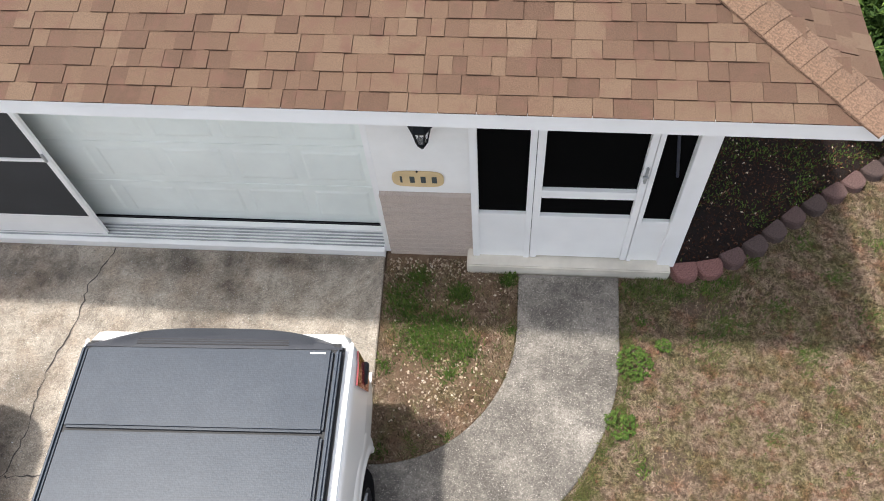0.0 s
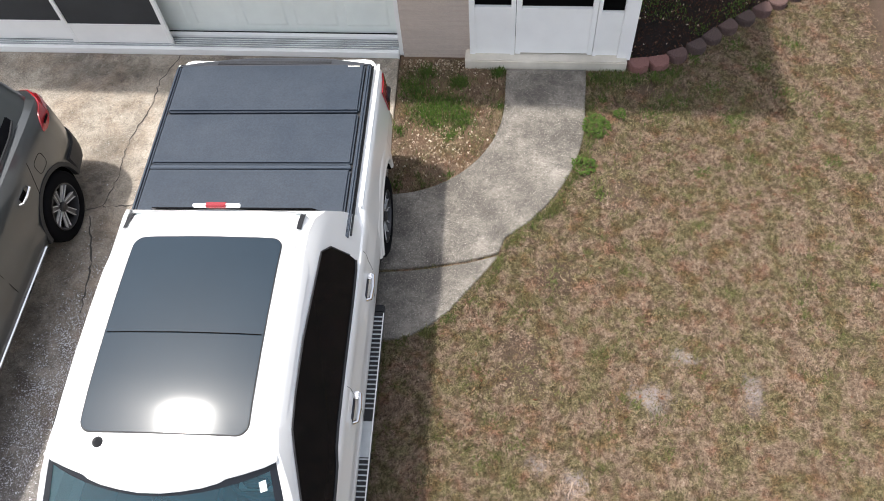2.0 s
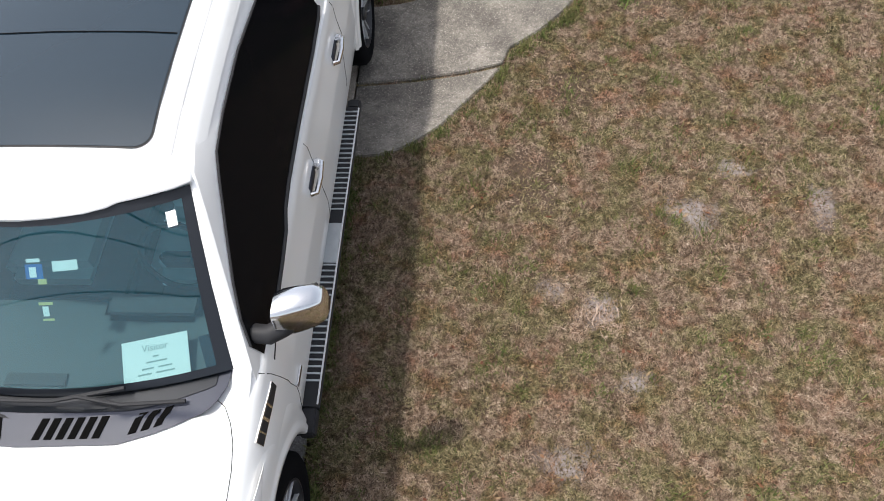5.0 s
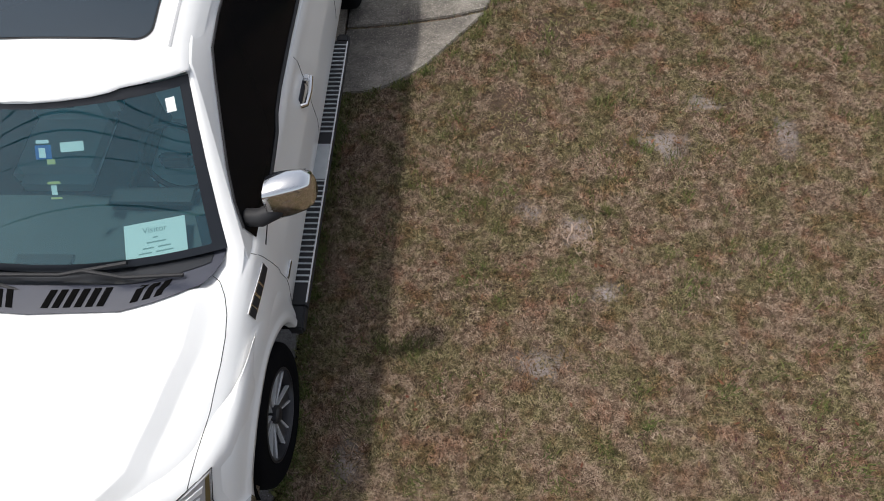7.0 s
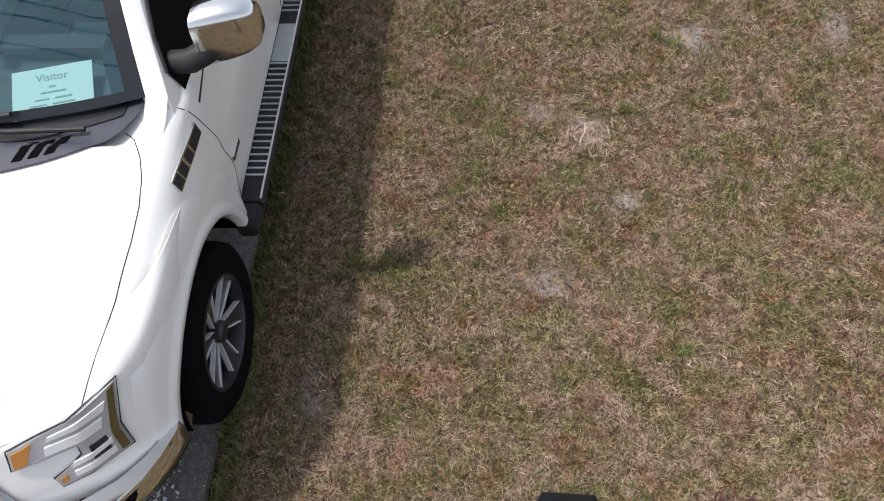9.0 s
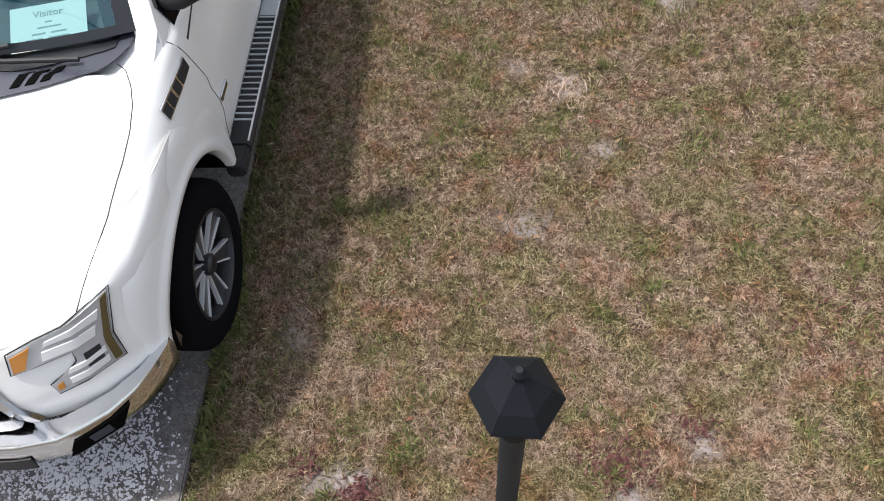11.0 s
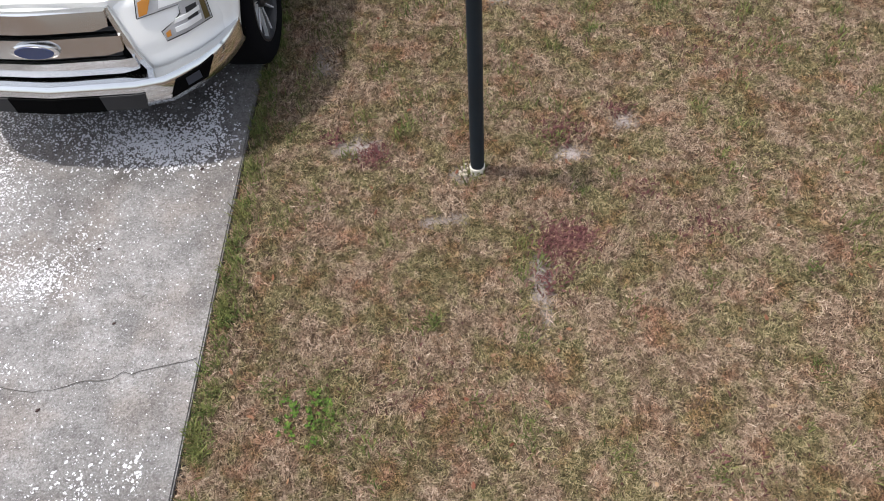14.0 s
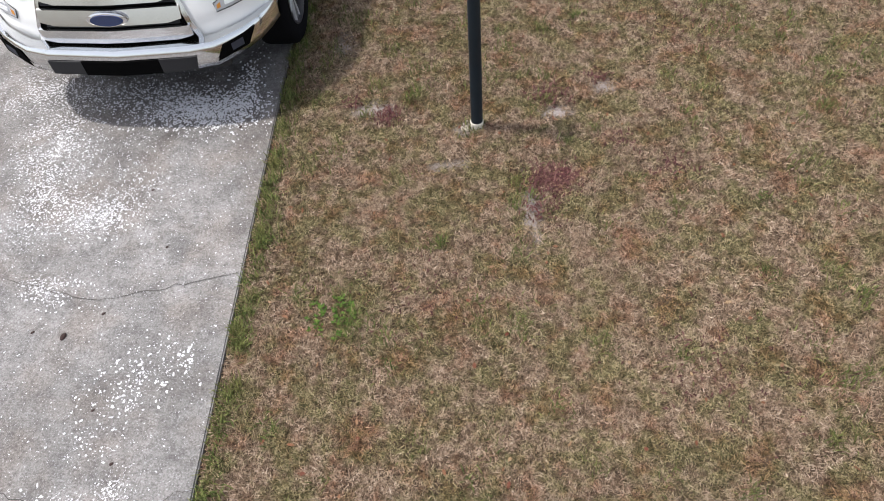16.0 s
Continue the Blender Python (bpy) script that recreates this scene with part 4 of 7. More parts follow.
# flared arches: a rolled lip and a raised flare that ends in a soft crease
for u in (0.0, 3.79):
    for s in (1, -1):
        last = 164 if u else 172
        ang = [radians(8 + (last - 8) * k / 40) for k in range(41)]
        rows = []
        for r0, o in ((0.470, -0.06), (0.472, 0.010), (0.480, 0.019), (0.512, 0.020), (0.523, 0.011), (0.545, 0.0085), (0.58, 0.008), (0.612, 0.007), (0.635, 0.003), (0.655, -0.004), (0.675, -0.014)):
            rad = [0.523 + (r0 - 0.523) * min(1.0, 0.25 + k / 10, 0.25 + (40 - k) / 12) if r0 > 0.53 else r0 for k in range(41)]
            out = np.array([on_side(s, -u + math.cos(a) * max(r, 0.50), max(0.45 + math.sin(a) * max(r, 0.50), 0.60), 0.0).x * s for a, r in zip(ang, rad)])
            pad = np.concatenate([[out[0]] * 6, out, [out[-1]] * 6])
            out = np.array([pad[k:k + 13].mean() for k in range(41)])
            rows.append([Vector((s * (x + o), -u + math.cos(a) * r, 0.45 + math.sin(a) * r)) for a, r, x in zip(ang, rad, out)])
        part("wheel_arch", loft([list(r) for r in zip(*rows)]), M["car_white"], truck, "", True, 60)


def wheel(parent_empty, m, spokes, r_tyre, r_rim, width, paired, name="wheel"):
    """A wheel whose outer side looks along local +z."""
    tyre = part(name, lathe([(r_rim * 0.97, -width / 2), (r_tyre - 0.03, -width / 2), (r_tyre - 0.006, -width / 2 + 0.02), (r_tyre, -width / 2 + 0.05), (r_tyre, width / 2 - 0.05),
                             (r_tyre - 0.006, width / 2 - 0.02), (r_tyre - 0.03, width / 2), (r_rim + 0.03, width / 2 + 0.004), (r_rim, width / 2 - 0.006), (r_rim * 0.97, width / 2 - 0.03)], 48, caps=False), M["tyre"], parent_empty, "black rubber tyre with a bright alloy rim", True, 40)
    tyre.matrix_basis = m
    part("rim", lathe([(r_rim, width / 2 - 0.012), (r_rim, width / 2 - 0.004), (r_rim - 0.012, width / 2 - 0.002), (r_rim - 0.02, width / 2 - 0.03), (r_rim - 0.03, -width / 2 + 0.05), (r_rim - 0.035, -width / 2 + 0.05), (r_rim - 0.035, 0)], 40, caps=False), M["dark_alloy"], tyre, "", True)
    part("backing", lathe([(r_rim - 0.03, -0.02), (r_rim - 0.03, -0.01)], 32), M["dark_void"], tyre)
    part("brake_disc", lathe([(r_rim * 0.66, -0.005), (r_rim * 0.66, 0.004), (0.05, 0.006)], 32), M["dark_alloy"], tyre)
    zt = width / 2 - 0.02
    ro = r_rim - 0.010
    for k in range(spokes):
        a = 360 * k / spokes
        # dark spoke, bright ridge down each side with sky glints painted into its colour
        def slab(pts, deep):
            bm = bmesh.new()
            up = [bm.verts.new(p) for p in pts]
            dn = [bm.verts.new((p[0], p[1], p[2] - deep)) for p in pts]
            bm.faces.new(up)
            bm.faces.new(dn[::-1])
            for i in range(4):
                bm.faces.new((up[i], dn[i], dn[(i + 1) % 4], up[(i + 1) % 4]))
            bmesh.ops.recalc_face_normals(bm, faces=bm.faces)
            bmesh.ops.transform(bm, matrix=pose(0, 0, 0, 0, 0, a), verts=bm.verts)
            return bm
        w0, w1 = 0.016, r_rim * paired
        spoke = part("spoke", slab([(0.045, -w0, zt - 0.025), (ro, -w1, zt - 0.008), (ro, w1, zt - 0.008), (0.045, w0, zt - 0.025)], 0.03), M["spoke_alloy"], tyre)
        for d in (-1, 1):
            e0, e1 = 0.0022, 0.0042
            part("ridge", slab([(0.045, d * w0 - e0, zt - 0.018), (ro, d * w1 - e1, zt + 0.002), (ro, d * w1 + e1, zt + 0.002), (0.045, d * w0 + e0, zt - 0.018)], 0.022), M["alloy"], tyre)
    part("hub_cap", lathe([(0.05, width / 2 - 0.045), (0.05, width / 2 - 0.02), (0.035, width / 2 - 0.008), (0.01, width / 2 - 0.006)], 20), M["dark_alloy"], tyre)
    return tyre


for u in (0.0, 3.79):
    for s in (1, -1):
        wheel(truck, Matrix.Translation((s * 0.815, -u + (0.02 if u else 0.0), 0.384)) @ pose(0, 0, 0, 0, 90 * s, 0) @ pose(0, 0, 0, 0, 0, 8 + 11 * u), 6, 0.384, 0.250, 0.255, 0.20)

def ws_point(f, q, off=0.0):
    b = 1 - q * q
    top = Vector((0.685 * q, -2.70 - 0.195 * b, 1.80 + 0.045 * b))
    low = Vector((0.835 * q, -3.30 - 0.14 * b, 1.30 - 0.005 * b))
    p = top.lerp(low, f)
    return p + Vector((0, -0.55, 0.6)).normalized() * (0.02 * math.sin(math.pi * f) + off)


# greenhouse: pillars and roof
ROOF = [(0.92, 1.80), (1.02, 1.905), (1.25, 1.950), (1.7, 1.97), (2.3, 1.955), (2.62, 1.915), (2.80, 1.885), (2.92, 1.862)]


def roof_half(u):
    return lerp([(0.92, 0.60), (1.02, 0.655), (1.5, 0.685), (2.3, 0.69), (2.66, 0.695), (2.715, 0.70), (2.75, 0.64), (2.795, 0.52), (2.825, 0.425), (2.85, 0.385), (2.88, 0.30), (2.905, 0.18), (2.92, 0.07)], u)


rings = []
for u in (0.93, 0.97, 1.03, 1.12, 1.25, 1.5, 1.8, 2.1, 2.4, 2.55, 2.66, 2.715, 2.75, 2.795, 2.825, 2.85, 2.88, 2.905, 2.92):
    z, h = curve(ROOF, max(u, 0.92)), roof_half(u)
    if u > 2.66:
        e = lerp([(2.66, 0.06), (2.75, 0.032), (2.92, 0.016)], u)
        half = [(0, z), (h * 0.5, z - 0.008 * h / 0.685), (h * 0.85, z - 0.026 * h / 0.685), (h - 0.03 * h / 0.7, z - 0.045 * h / 0.685), (h, z - 0.05 * h / 0.7 - e * 0.2), (h, z - 0.05 * h / 0.7 - e * 0.4), (h - 0.03 * h / 0.7, z - 0.045 * h / 0.7 - e * 0.6), (h * 0.8, z - 0.03 * h / 0.7 - e * 0.8), (0, z - e)]
        rings.append([(x, -u, zz) for x, zz in half] + [(-x, -u, zz) for x, zz in half[-2:0:-1]])
        continue
    half = [(0, z), (h * 0.5, z - 0.008), (h * 0.85, z - 0.026), (h - 0.03, z - 0.045), (h, z - 0.085), (h + 0.02, z - 0.12), (h - 0.03, z - 0.12), (h * 0.8, z - 0.085), (0, z - 0.06)]
    rings.append([(x, -u, zz) for x, zz in half] + [(-x, -u, zz) for x, zz in half[-2:0:-1]])
roof_panel = part("roof", loft(rings), M["car_white"], truck, "white roof panel", True, 45)


def side_x(z):
    """How far out the cab's side stands at a height."""
    return 0.926 - (z - 1.25) * 0.36 - max(0, z - 1.80) * 0.35 if z > 1.25 else 0.926 + (1.25 - z) * 0.20


CAB = [(-0.62, 1.18, -0.64, 1.30), (-0.70, 1.18, -0.76, 1.55), (-0.80, 1.18, -0.90, 1.76), (-0.92, 1.18, -1.02, 1.845), (-1.10, 1.18, -1.15, 1.875), (-1.6, 1.18, -1.6, 1.89), (-2.1, 1.18, -2.1, 1.885), (-2.45, 1.16, -2.45, 1.868),
       (-2.62, 1.15, -2.66, 1.83), (-2.75, 1.14, -2.80, 1.72), (-2.90, 1.13, -2.96, 1.58), (-3.05, 1.12, -3.12, 1.44), (-3.20, 1.12, -3.29, 1.29), (-3.31, 1.09, -3.38, 1.17)]


for s in (1, -1):
    # cab side: door frames and pillars in one pressing
    g = [[(s * (side_x(zl + (zu - zl) * f) - 0.004), yl + (yu - yl) * f, zl + (zu - zl) * f) for yl, zl, yu, zu in CAB] for f in np.linspace(0, 1, 12)]
    part("cab_side", patch(g, (-s, 0, 0), 0.03), M["car_white"], truck, "white door frames and pillars", True, 50)
    # A pillar between windscreen and door
    outer_edge = [Vector((s * (side_x(zu) - 0.004), yu, zu)) for yl, zl, yu, zu in CAB[7:13]]
    inner_edge = [ws_point(f, s, 0.003) for f in (-0.04, 0.06, 0.28, 0.52, 0.78, 1.02)]
    outer_edge += [Vector((s * 0.905, -3.37, 1.252)), Vector((s * 0.895, -3.46, 1.222)), Vector((s * 0.885, -3.53, 1.195))]
    inner_edge += [Vector((s * 0.832, -3.365, 1.268)), Vector((s * 0.812, -3.42, 1.246)), Vector((s * 0.805, -3.50, 1.205))]
    g = [[a.lerp(b, f) + Vector((0, 0, 0.014 * math.sin(math.pi * f))) for a, b in zip(inner_edge, outer_edge)] for f in np.linspace(0, 1, 5)]
    part("pillar", patch(g, (-s * 0.6, 0.3, -0.6), 0.03), M["car_white"], truck, "", True, 60)

    # side glass, one dark sheet from belt to roof rail with a dipped front corner
    lower = [(-1.05, 1.335), (-1.13, 1.318), (-1.4, 1.31), (-1.92, 1.31), (-2.3, 1.302), (-2.46, 1.288), (-2.57, 1.255), (-2.72, 1.238), (-2.90, 1.225), (-3.06, 1.195), (-3.195, 1.165)]
    upper = [(-1.06, 1.42), (-1.14, 1.66), (-1.24, 1.755), (-1.92, 1.80), (-2.3, 1.790), (-2.50, 1.768), (-2.62, 1.712), (-2.80, 1.618), (-3.0, 1.510), (-3.13, 1.420), (-3.212, 1.33)]
    rings = []
    for (yl, zl), (yu, zu) in zip(lower, upper):
        r = []
        for f in np.linspace(0, 1, 6):
            y, z = yl + (yu - yl) * f, zl + (zu - zl) * f
            r.append((s * (side_x(z) + 0.003), y, z))
        rings.append(r)
    part("side_window", loft(rings, False, False), M["side_glass"], truck, "black tinted side windows", True, 60)
    part("belt_moulding", tube([(r[0][0] + s * 0.002, r[0][1], r[0][2] - 0.006) for r in rings], 0.012), M["black_plastic"], truck)
    part("window_trim", tube([(r[-1][0] + s * 0.001, r[-1][1], r[-1][2]) for r in rings], 0.006), M["black_plastic"], truck)

# rear window
part("cab_back", patch([[(x * w, y, z) for x in (-1, -0.5, 0, 0.5, 1)] for w, y, z in ((0.90, -0.645, 1.25), (0.84, -0.73, 1.45), (0.74, -0.86, 1.70), (0.62, -0.965, 1.78))], (0, -1, 0), 0.03), M["car_white"], truck, "", True, 60)
part("rear_window", patch([[(x * w, y, z) for x in (-1, 0, 1)] for w, y, z in ((0.72, -0.68, 1.36), (0.60, -0.83, 1.68))], (0, 1, 0), 0.01), M["side_glass"], truck)

# panoramic glass roof
def round_rect(x0, x1, y0, y1, r, n=6):
    pts = []
    for cx, cy, a in ((x1 - r, y1 - r, 0), (x0 + r, y1 - r, 90), (x0 + r, y0 + r, 180), (x1 - r, y0 + r, 270)):
        pts += [(cx + r * math.cos(radians(a + 90 * i / n)), cy + r * math.sin(radians(a + 90 * i / n))) for i in range(n + 1)]
    return pts


def roof_sheet(x0, x1, y0, y1, r, lift):
    bm = bmesh.new()
    f = bm.faces.new([bm.verts.new((x, y, 0)) for x, y in round_rect(x0, x1, y0, y1, r)])
    for yy in np.linspace(y0, y1, 12)[1:-1]:
        bmesh.ops.bisect_plane(bm, geom=bm.verts[:] + bm.edges[:] + bm.faces[:], plane_co=(0, yy, 0), plane_no=(0, 1, 0))
    for xx in np.linspace(x0, x1, 8)[1:-1]:
        bmesh.ops.bisect_plane(bm, geom=bm.verts[:] + bm.edges[:] + bm.faces[:], plane_co=(xx, 0, 0), plane_no=(1, 0, 0))
    for v in bm.verts:
        u, q = -v.co.y, abs(v.co.x) / roof_half(-v.co.y)
        z = curve(ROOF, u)
        v.co.z = z - lerp([(0, 0), (0.5, 0.008), (0.85, 0.026), (0.95, 0.045)], q) + lift
    bmesh.ops.recalc_face_normals(bm, faces=bm.faces)
    return bm


part("sunroof", roof_sheet(-0.49, 0.52, -2.59, -1.255, 0.07, 0.006), M["roof_glass"], truck, "dark glass panoramic sunroof", True, 60)
part("sunroof_seal", roof_sheet(-0.498, 0.528, -2.598, -1.247, 0.078, 0.003), M["black_plastic"], truck, "", True, 60)
part("seam", roof_sheet(-0.48, 0.51, -1.975, -1.968, 0.002, 0.009), M["dark_void"], truck)
for s in (1, -1):
    part("rack_cap", roof_sheet(s * 0.612 - 0.017, s * 0.612 + 0.017, -1.16, -0.985, 0.004, 0.010), M["black_plastic"], truck, "black roof joint cover", True)
    part("roof_ditch", roof_sheet(s * 0.612 - 0.006, s * 0.612 + 0.006, -2.62, -1.165, 0.002, 0.003), M["ditch"], truck, "pale grey sealed roof joint", True)
bm = box(-0.17, 0.17, -0.985, -0.955, 1.90, 1.93, 0.008)
lamp = part("brake_lamp", bm, M["alloy"], truck, "clear high brake lamp with red middle")
part("red_lens", box(-0.075, 0.075, -0.99, -0.95, 1.903, 1.934, 0.006), M["red_lens"], lamp)
bm = lathe([(0.035, 0.0), (0.032, 0.02), (0.018, 0.045), (0.006, 0.055)], 16)
bmesh.ops.translate(bm, vec=(-0.36, -2.65, 1.885), verts=bm.verts)
part("antenna_fin", bm, M["black_plastic"], truck, "small dark antenna base", True)

# windscreen, with its dark border
ws = part("windshield", loft([[ws_point(f, q) for q in np.linspace(-1, 1, 17)] for f in np.linspace(0, 1, 9)], False, False), M["windshield"], truck, "green-tinted windscreen", True, 60)
ws.visible_shadow = False
for s in (1, -1):
    part("border", loft([[ws_point(f, s * q, 0.002) for q in (1.0, 0.97, 0.945 - 0.02 * f)] for f in np.linspace(0, 1, 9)], False, False), M["frit"], ws)
part("border", loft([[ws_point(f, q, 0.002) for q in np.linspace(-1, 1, 17)] for f in (0.955, 1.0)], False, False), M["frit"], ws)
part("border", loft([[ws_point(f, q, 0.002) for q in np.linspace(-1, 1, 17)] for f in (0.0, 0.03, 0.055)], False, False), M["frit"], ws)


def ws_sheet(q0, q1, f0, f1, off):
    return loft([[ws_point(f, q, off) for q in np.linspace(q0, q1, 4)] for f in np.linspace(f0, f1, 4)], False, False)


for s in (1, -1):
    part("border", loft([[ws_point(f, s * q, -0.008) for q in (0.87, 0.93, 0.985)] for f in np.linspace(0.78, 0.99, 6)], False, False), M["frit"], ws)
part("toll_tag", ws_sheet(0.85, 0.902, 0.10, 0.18, 0.003), M["paper"], ws, "small white sticker on the glass")
part("tag_bar", ws_sheet(0.205, 0.345, 0.245, 0.30, -0.012), M["paper"], ws, "white label behind the glass")
part("tag_bar", ws_sheet(0.06, 0.14, 0.225, 0.245, -0.012), M["paper"], ws)
part("blue_tag", ws_sheet(0.05, 0.15, 0.255, 0.335, -0.012), M["blue_tag"], ws, "blue hanging tag with white marks")
part("tag_mark", ws_sheet(0.075, 0.115, 0.27, 0.325, -0.009), M["paper"], ws)
part("tag_mark", ws_sheet(0.115, 0.165, 0.335, 0.365, -0.012), M["yellow_tag"], ws)
part("badge_mark", ws_sheet(0.118, 0.152, 0.485, 0.54, -0.012), M["paper"], ws, "pale shield mark")
part("badge_mark", ws_sheet(0.10, 0.178, 0.462, 0.478, -0.012), M["yellow_tag"], ws)
part("badge_mark", ws_sheet(0.11, 0.175, 0.553, 0.565, -0.012), M["yellow_tag"], ws)

# interior: liner, dash, wheel, seats, mirror
part("liner", loft([[(-0.79, -0.84, 1.14), (0.79, -0.84, 1.14), (0.79, -3.19, 1.14), (-0.79, -3.19, 1.14)], [(-0.785, -0.845, 0.66), (0.785, -0.845, 0.66), (0.785, -3.185, 0.66), (-0.785, -3.185, 0.66)]], True, False), M["interior_dark"], truck)
part("cab_floor", box(-0.78, 0.78, -3.18, -0.85, 0.64, 0.67), M["interior_dark"], truck)
part("dashboard", loft([[(-0.78, y, z), (0.78, y, z), (0.78, y, z - 0.12), (-0.78, y, z - 0.12)] for y, z in ((-3.44, 1.245), (-3.2, 1.255), (-3.02, 1.24), (-2.92, 1.18), (-2.88, 1.0))]), M["dash_grey"], truck, "dark grey dashboard", True, 40)
part("dash_hood", box(0.16, 0.62, -3.06, -2.92, 1.22, 1.28, 0.03), M["interior_dark"], truck)
for x in (-0.55, -0.05, 0.55):
    part("vent", box(x - 0.14, x + 0.14, -3.38, -3.32, 1.25, 1.262, 0.004), M["interior_dark"], truck)
seg = [(0.39 + 0.19 * math.cos(a), -2.66 + 0.07 * math.sin(a), 1.16 + 0.18 * math.sin(a)) for a in np.linspace(0, 2 * math.pi, 25)]
part("steering_wheel", tube(seg, 0.016, 8), M["interior_dark"], truck, "", True)
part("steering_hub", box(0.30, 0.48, -2.70, -2.64, 1.10, 1.20, 0.02), M["interior_dark"], truck)
for x in (-0.40, 0.40):
    for y, nm in ((-2.15, "front_seat"), (-1.25, "rear_seat")):
        bm = box(x - 0.28, x + 0.28, y - 0.50, y, 0.78, 0.98, 0.07)
        add_box(bm, x - 0.27, x + 0.27, y - 0.08, y + 0.12, 0.90, 1.46, 0.07)
        add_box(bm, x - 0.14, x + 0.14, y - 0.04, y + 0.09, 1.47, 1.66, 0.05)
        part(nm, bm, M["seat_cloth"], truck, "pale grey cloth seat", True, 60)
part("console", box(-0.12, 0.12, -2.85, -1.95, 0.68, 1.02, 0.03), M["interior_dark"], truck)
part("rear_mirror", box(-0.13, 0.13, -2.79, -2.75, 1.66, 1.73, 0.02), M["black_plastic"], truck)
part("headliner", box(-0.62, 0.62, -2.6, -1.0, 1.855, 1.86), M["interior"], truck)
for s in (1, -1):
    part("sun_visor", box(s * 0.34 - 0.2, s * 0.34 + 0.2, -2.74, -2.56, 1.80, 1.82, 0.01), M["interior"], truck)
# visitor sheet on the dash, read from the front
sheet = new("visitor_pass", mesh_from("visitor_pass", patch([[(0, 0, 0), (0.285, 0, 0)], [(0, 0.222, 0), (0.285, 0.222, 0)]], (0, 0, 1), 0.002), M["paper"]))
tagged(sheet, "white printed visitor sheet lying behind the windscreen", "paper sheet")
sheet.matrix_world = TRUCK @ Matrix.Translation((0.375, -3.415, 1.272)) @ pose(0, 0, 0, 0, 0, 14) @ pose(0, 0, 0, 13, 0, 0)
txt = bpy.data.curves.new("heading", "FONT")
txt.body, txt.size, txt.align_x = "Visitor", 0.042, "CENTER"
txt.extrude = 0.0004
heading = new("heading", txt)
dg = bpy.context.evaluated_depsgraph_get()
me = bpy.data.meshes.new_from_object(heading.evaluated_get(dg))
bpy.data.objects.remove(heading)
me.materials.clear()
me.materials.append(M["grey_ink"])
head = new("heading", me)
head.parent, head.location = sheet, (0.142, 0.165, 0.0035)
for x0, x1, y in ((0.13, 0.155, 0.135), (0.10, 0.19, 0.112), (0.08, 0.13, 0.085), (0.15, 0.21, 0.085), (0.06, 0.12, 0.062), (0.14, 0.22, 0.062), (0.12, 0.20, 0.03)):
    part("bar", box(x0, x1, y, y + 0.007, 0.0028, 0.0034), M["grey_ink"], sheet)

# cowl with vent slots, wipers
rows = []
for f in np.linspace(0, 1, 14):
    r = []
    for q in np.linspace(-1, 1, 61):
        x = 0.82 * q
        back = -3.40 + 0.135 * q * q
        front = -3.675 + lerp([(0, 0.012), (0.5, 0.034), (0.66, 0.078), (0.78, 0.122), (0.92, 0.188), (0.97, 0.245), (1.0, 0.30)], abs(q))
        y = back + (front - back) * f
        p = on_top(x, y, 0.012)
        p.z = max(p.z, 1.272 + 0.02 * f)
        r.append(p)
    rows.append(r)
cowl = part("cowl", patch(rows, (0, 0, -1), 0.004), M["cowl_grey"], truck, "slate grey plastic cowl", True, 30)
part("trough", patch([[p + Vector((0, 0, 0.003)) for p in r[2:-2]] for r in rows[:7]], (0, 0, 1), 0.002), M["frit"], cowl, "black wiper trough", True, 30)
def on_cowl(x, f, off):
    """A point of the cowl's surface: across at x, f of the way from the glass to the hood."""
    c, r = (x / 0.82 + 1) * 30, f * 13
    i, j = min(int(c), 59), min(int(r), 12)
    a = rows[j][i].lerp(rows[j][i + 1], c - i)
    b2 = rows[j + 1][i].lerp(rows[j + 1][i + 1], c - i)
    return a.lerp(b2, r - j) + Vector((0, 0, off))


for x in [0.085 + 0.05 * k for k in range(6)] + [0.48, 0.53, 0.58] + [-0.10, -0.15, -0.20, -0.25, -0.30, -0.35, -0.50, -0.55, -0.60]:
    g = [[on_cowl(x + dx + 0.022 * (0.5 - h) * (1 if x > 0 else -1), 0.56 + 0.34 * h, 0.001) for dx in (-0.015, 0.0, 0.015)] for h in (0, 0.33, 0.67, 1)]
    part("vent_slot", patch(g, (0, 0, 1), 0.003), M["dark_void"], cowl)
for pts in ([(0.66, -3.45, 1.305), (0.40, -3.48, 1.325), (0.20, -3.45, 1.33)], [(0.40, -3.41, 1.335), (0.10, -3.47, 1.325), (-0.25, -3.47, 1.32)], [(-0.05, -3.55, 1.305), (-0.25, -3.50, 1.32), (-0.60, -3.44, 1.32)]):
    part("wiper", tube(pts, 0.010, 8), M["black_plastic"], truck, "black wiper")

# shut lines of hood and doors
def seam(points, r=0.0022):
    return part("seam", tube(points, r, 6), M["dark_void"], truck)


def dense(points, n=36):
    """More points along a polyline."""
    out = []
    for f in np.linspace(0, len(points) - 1, n):
        i = min(int(f), len(points) - 2)
        a, b = points[i], points[i + 1]
        out.append(tuple(p + (q - p) * (f - i) for p, q in zip(a, b)))
    return out


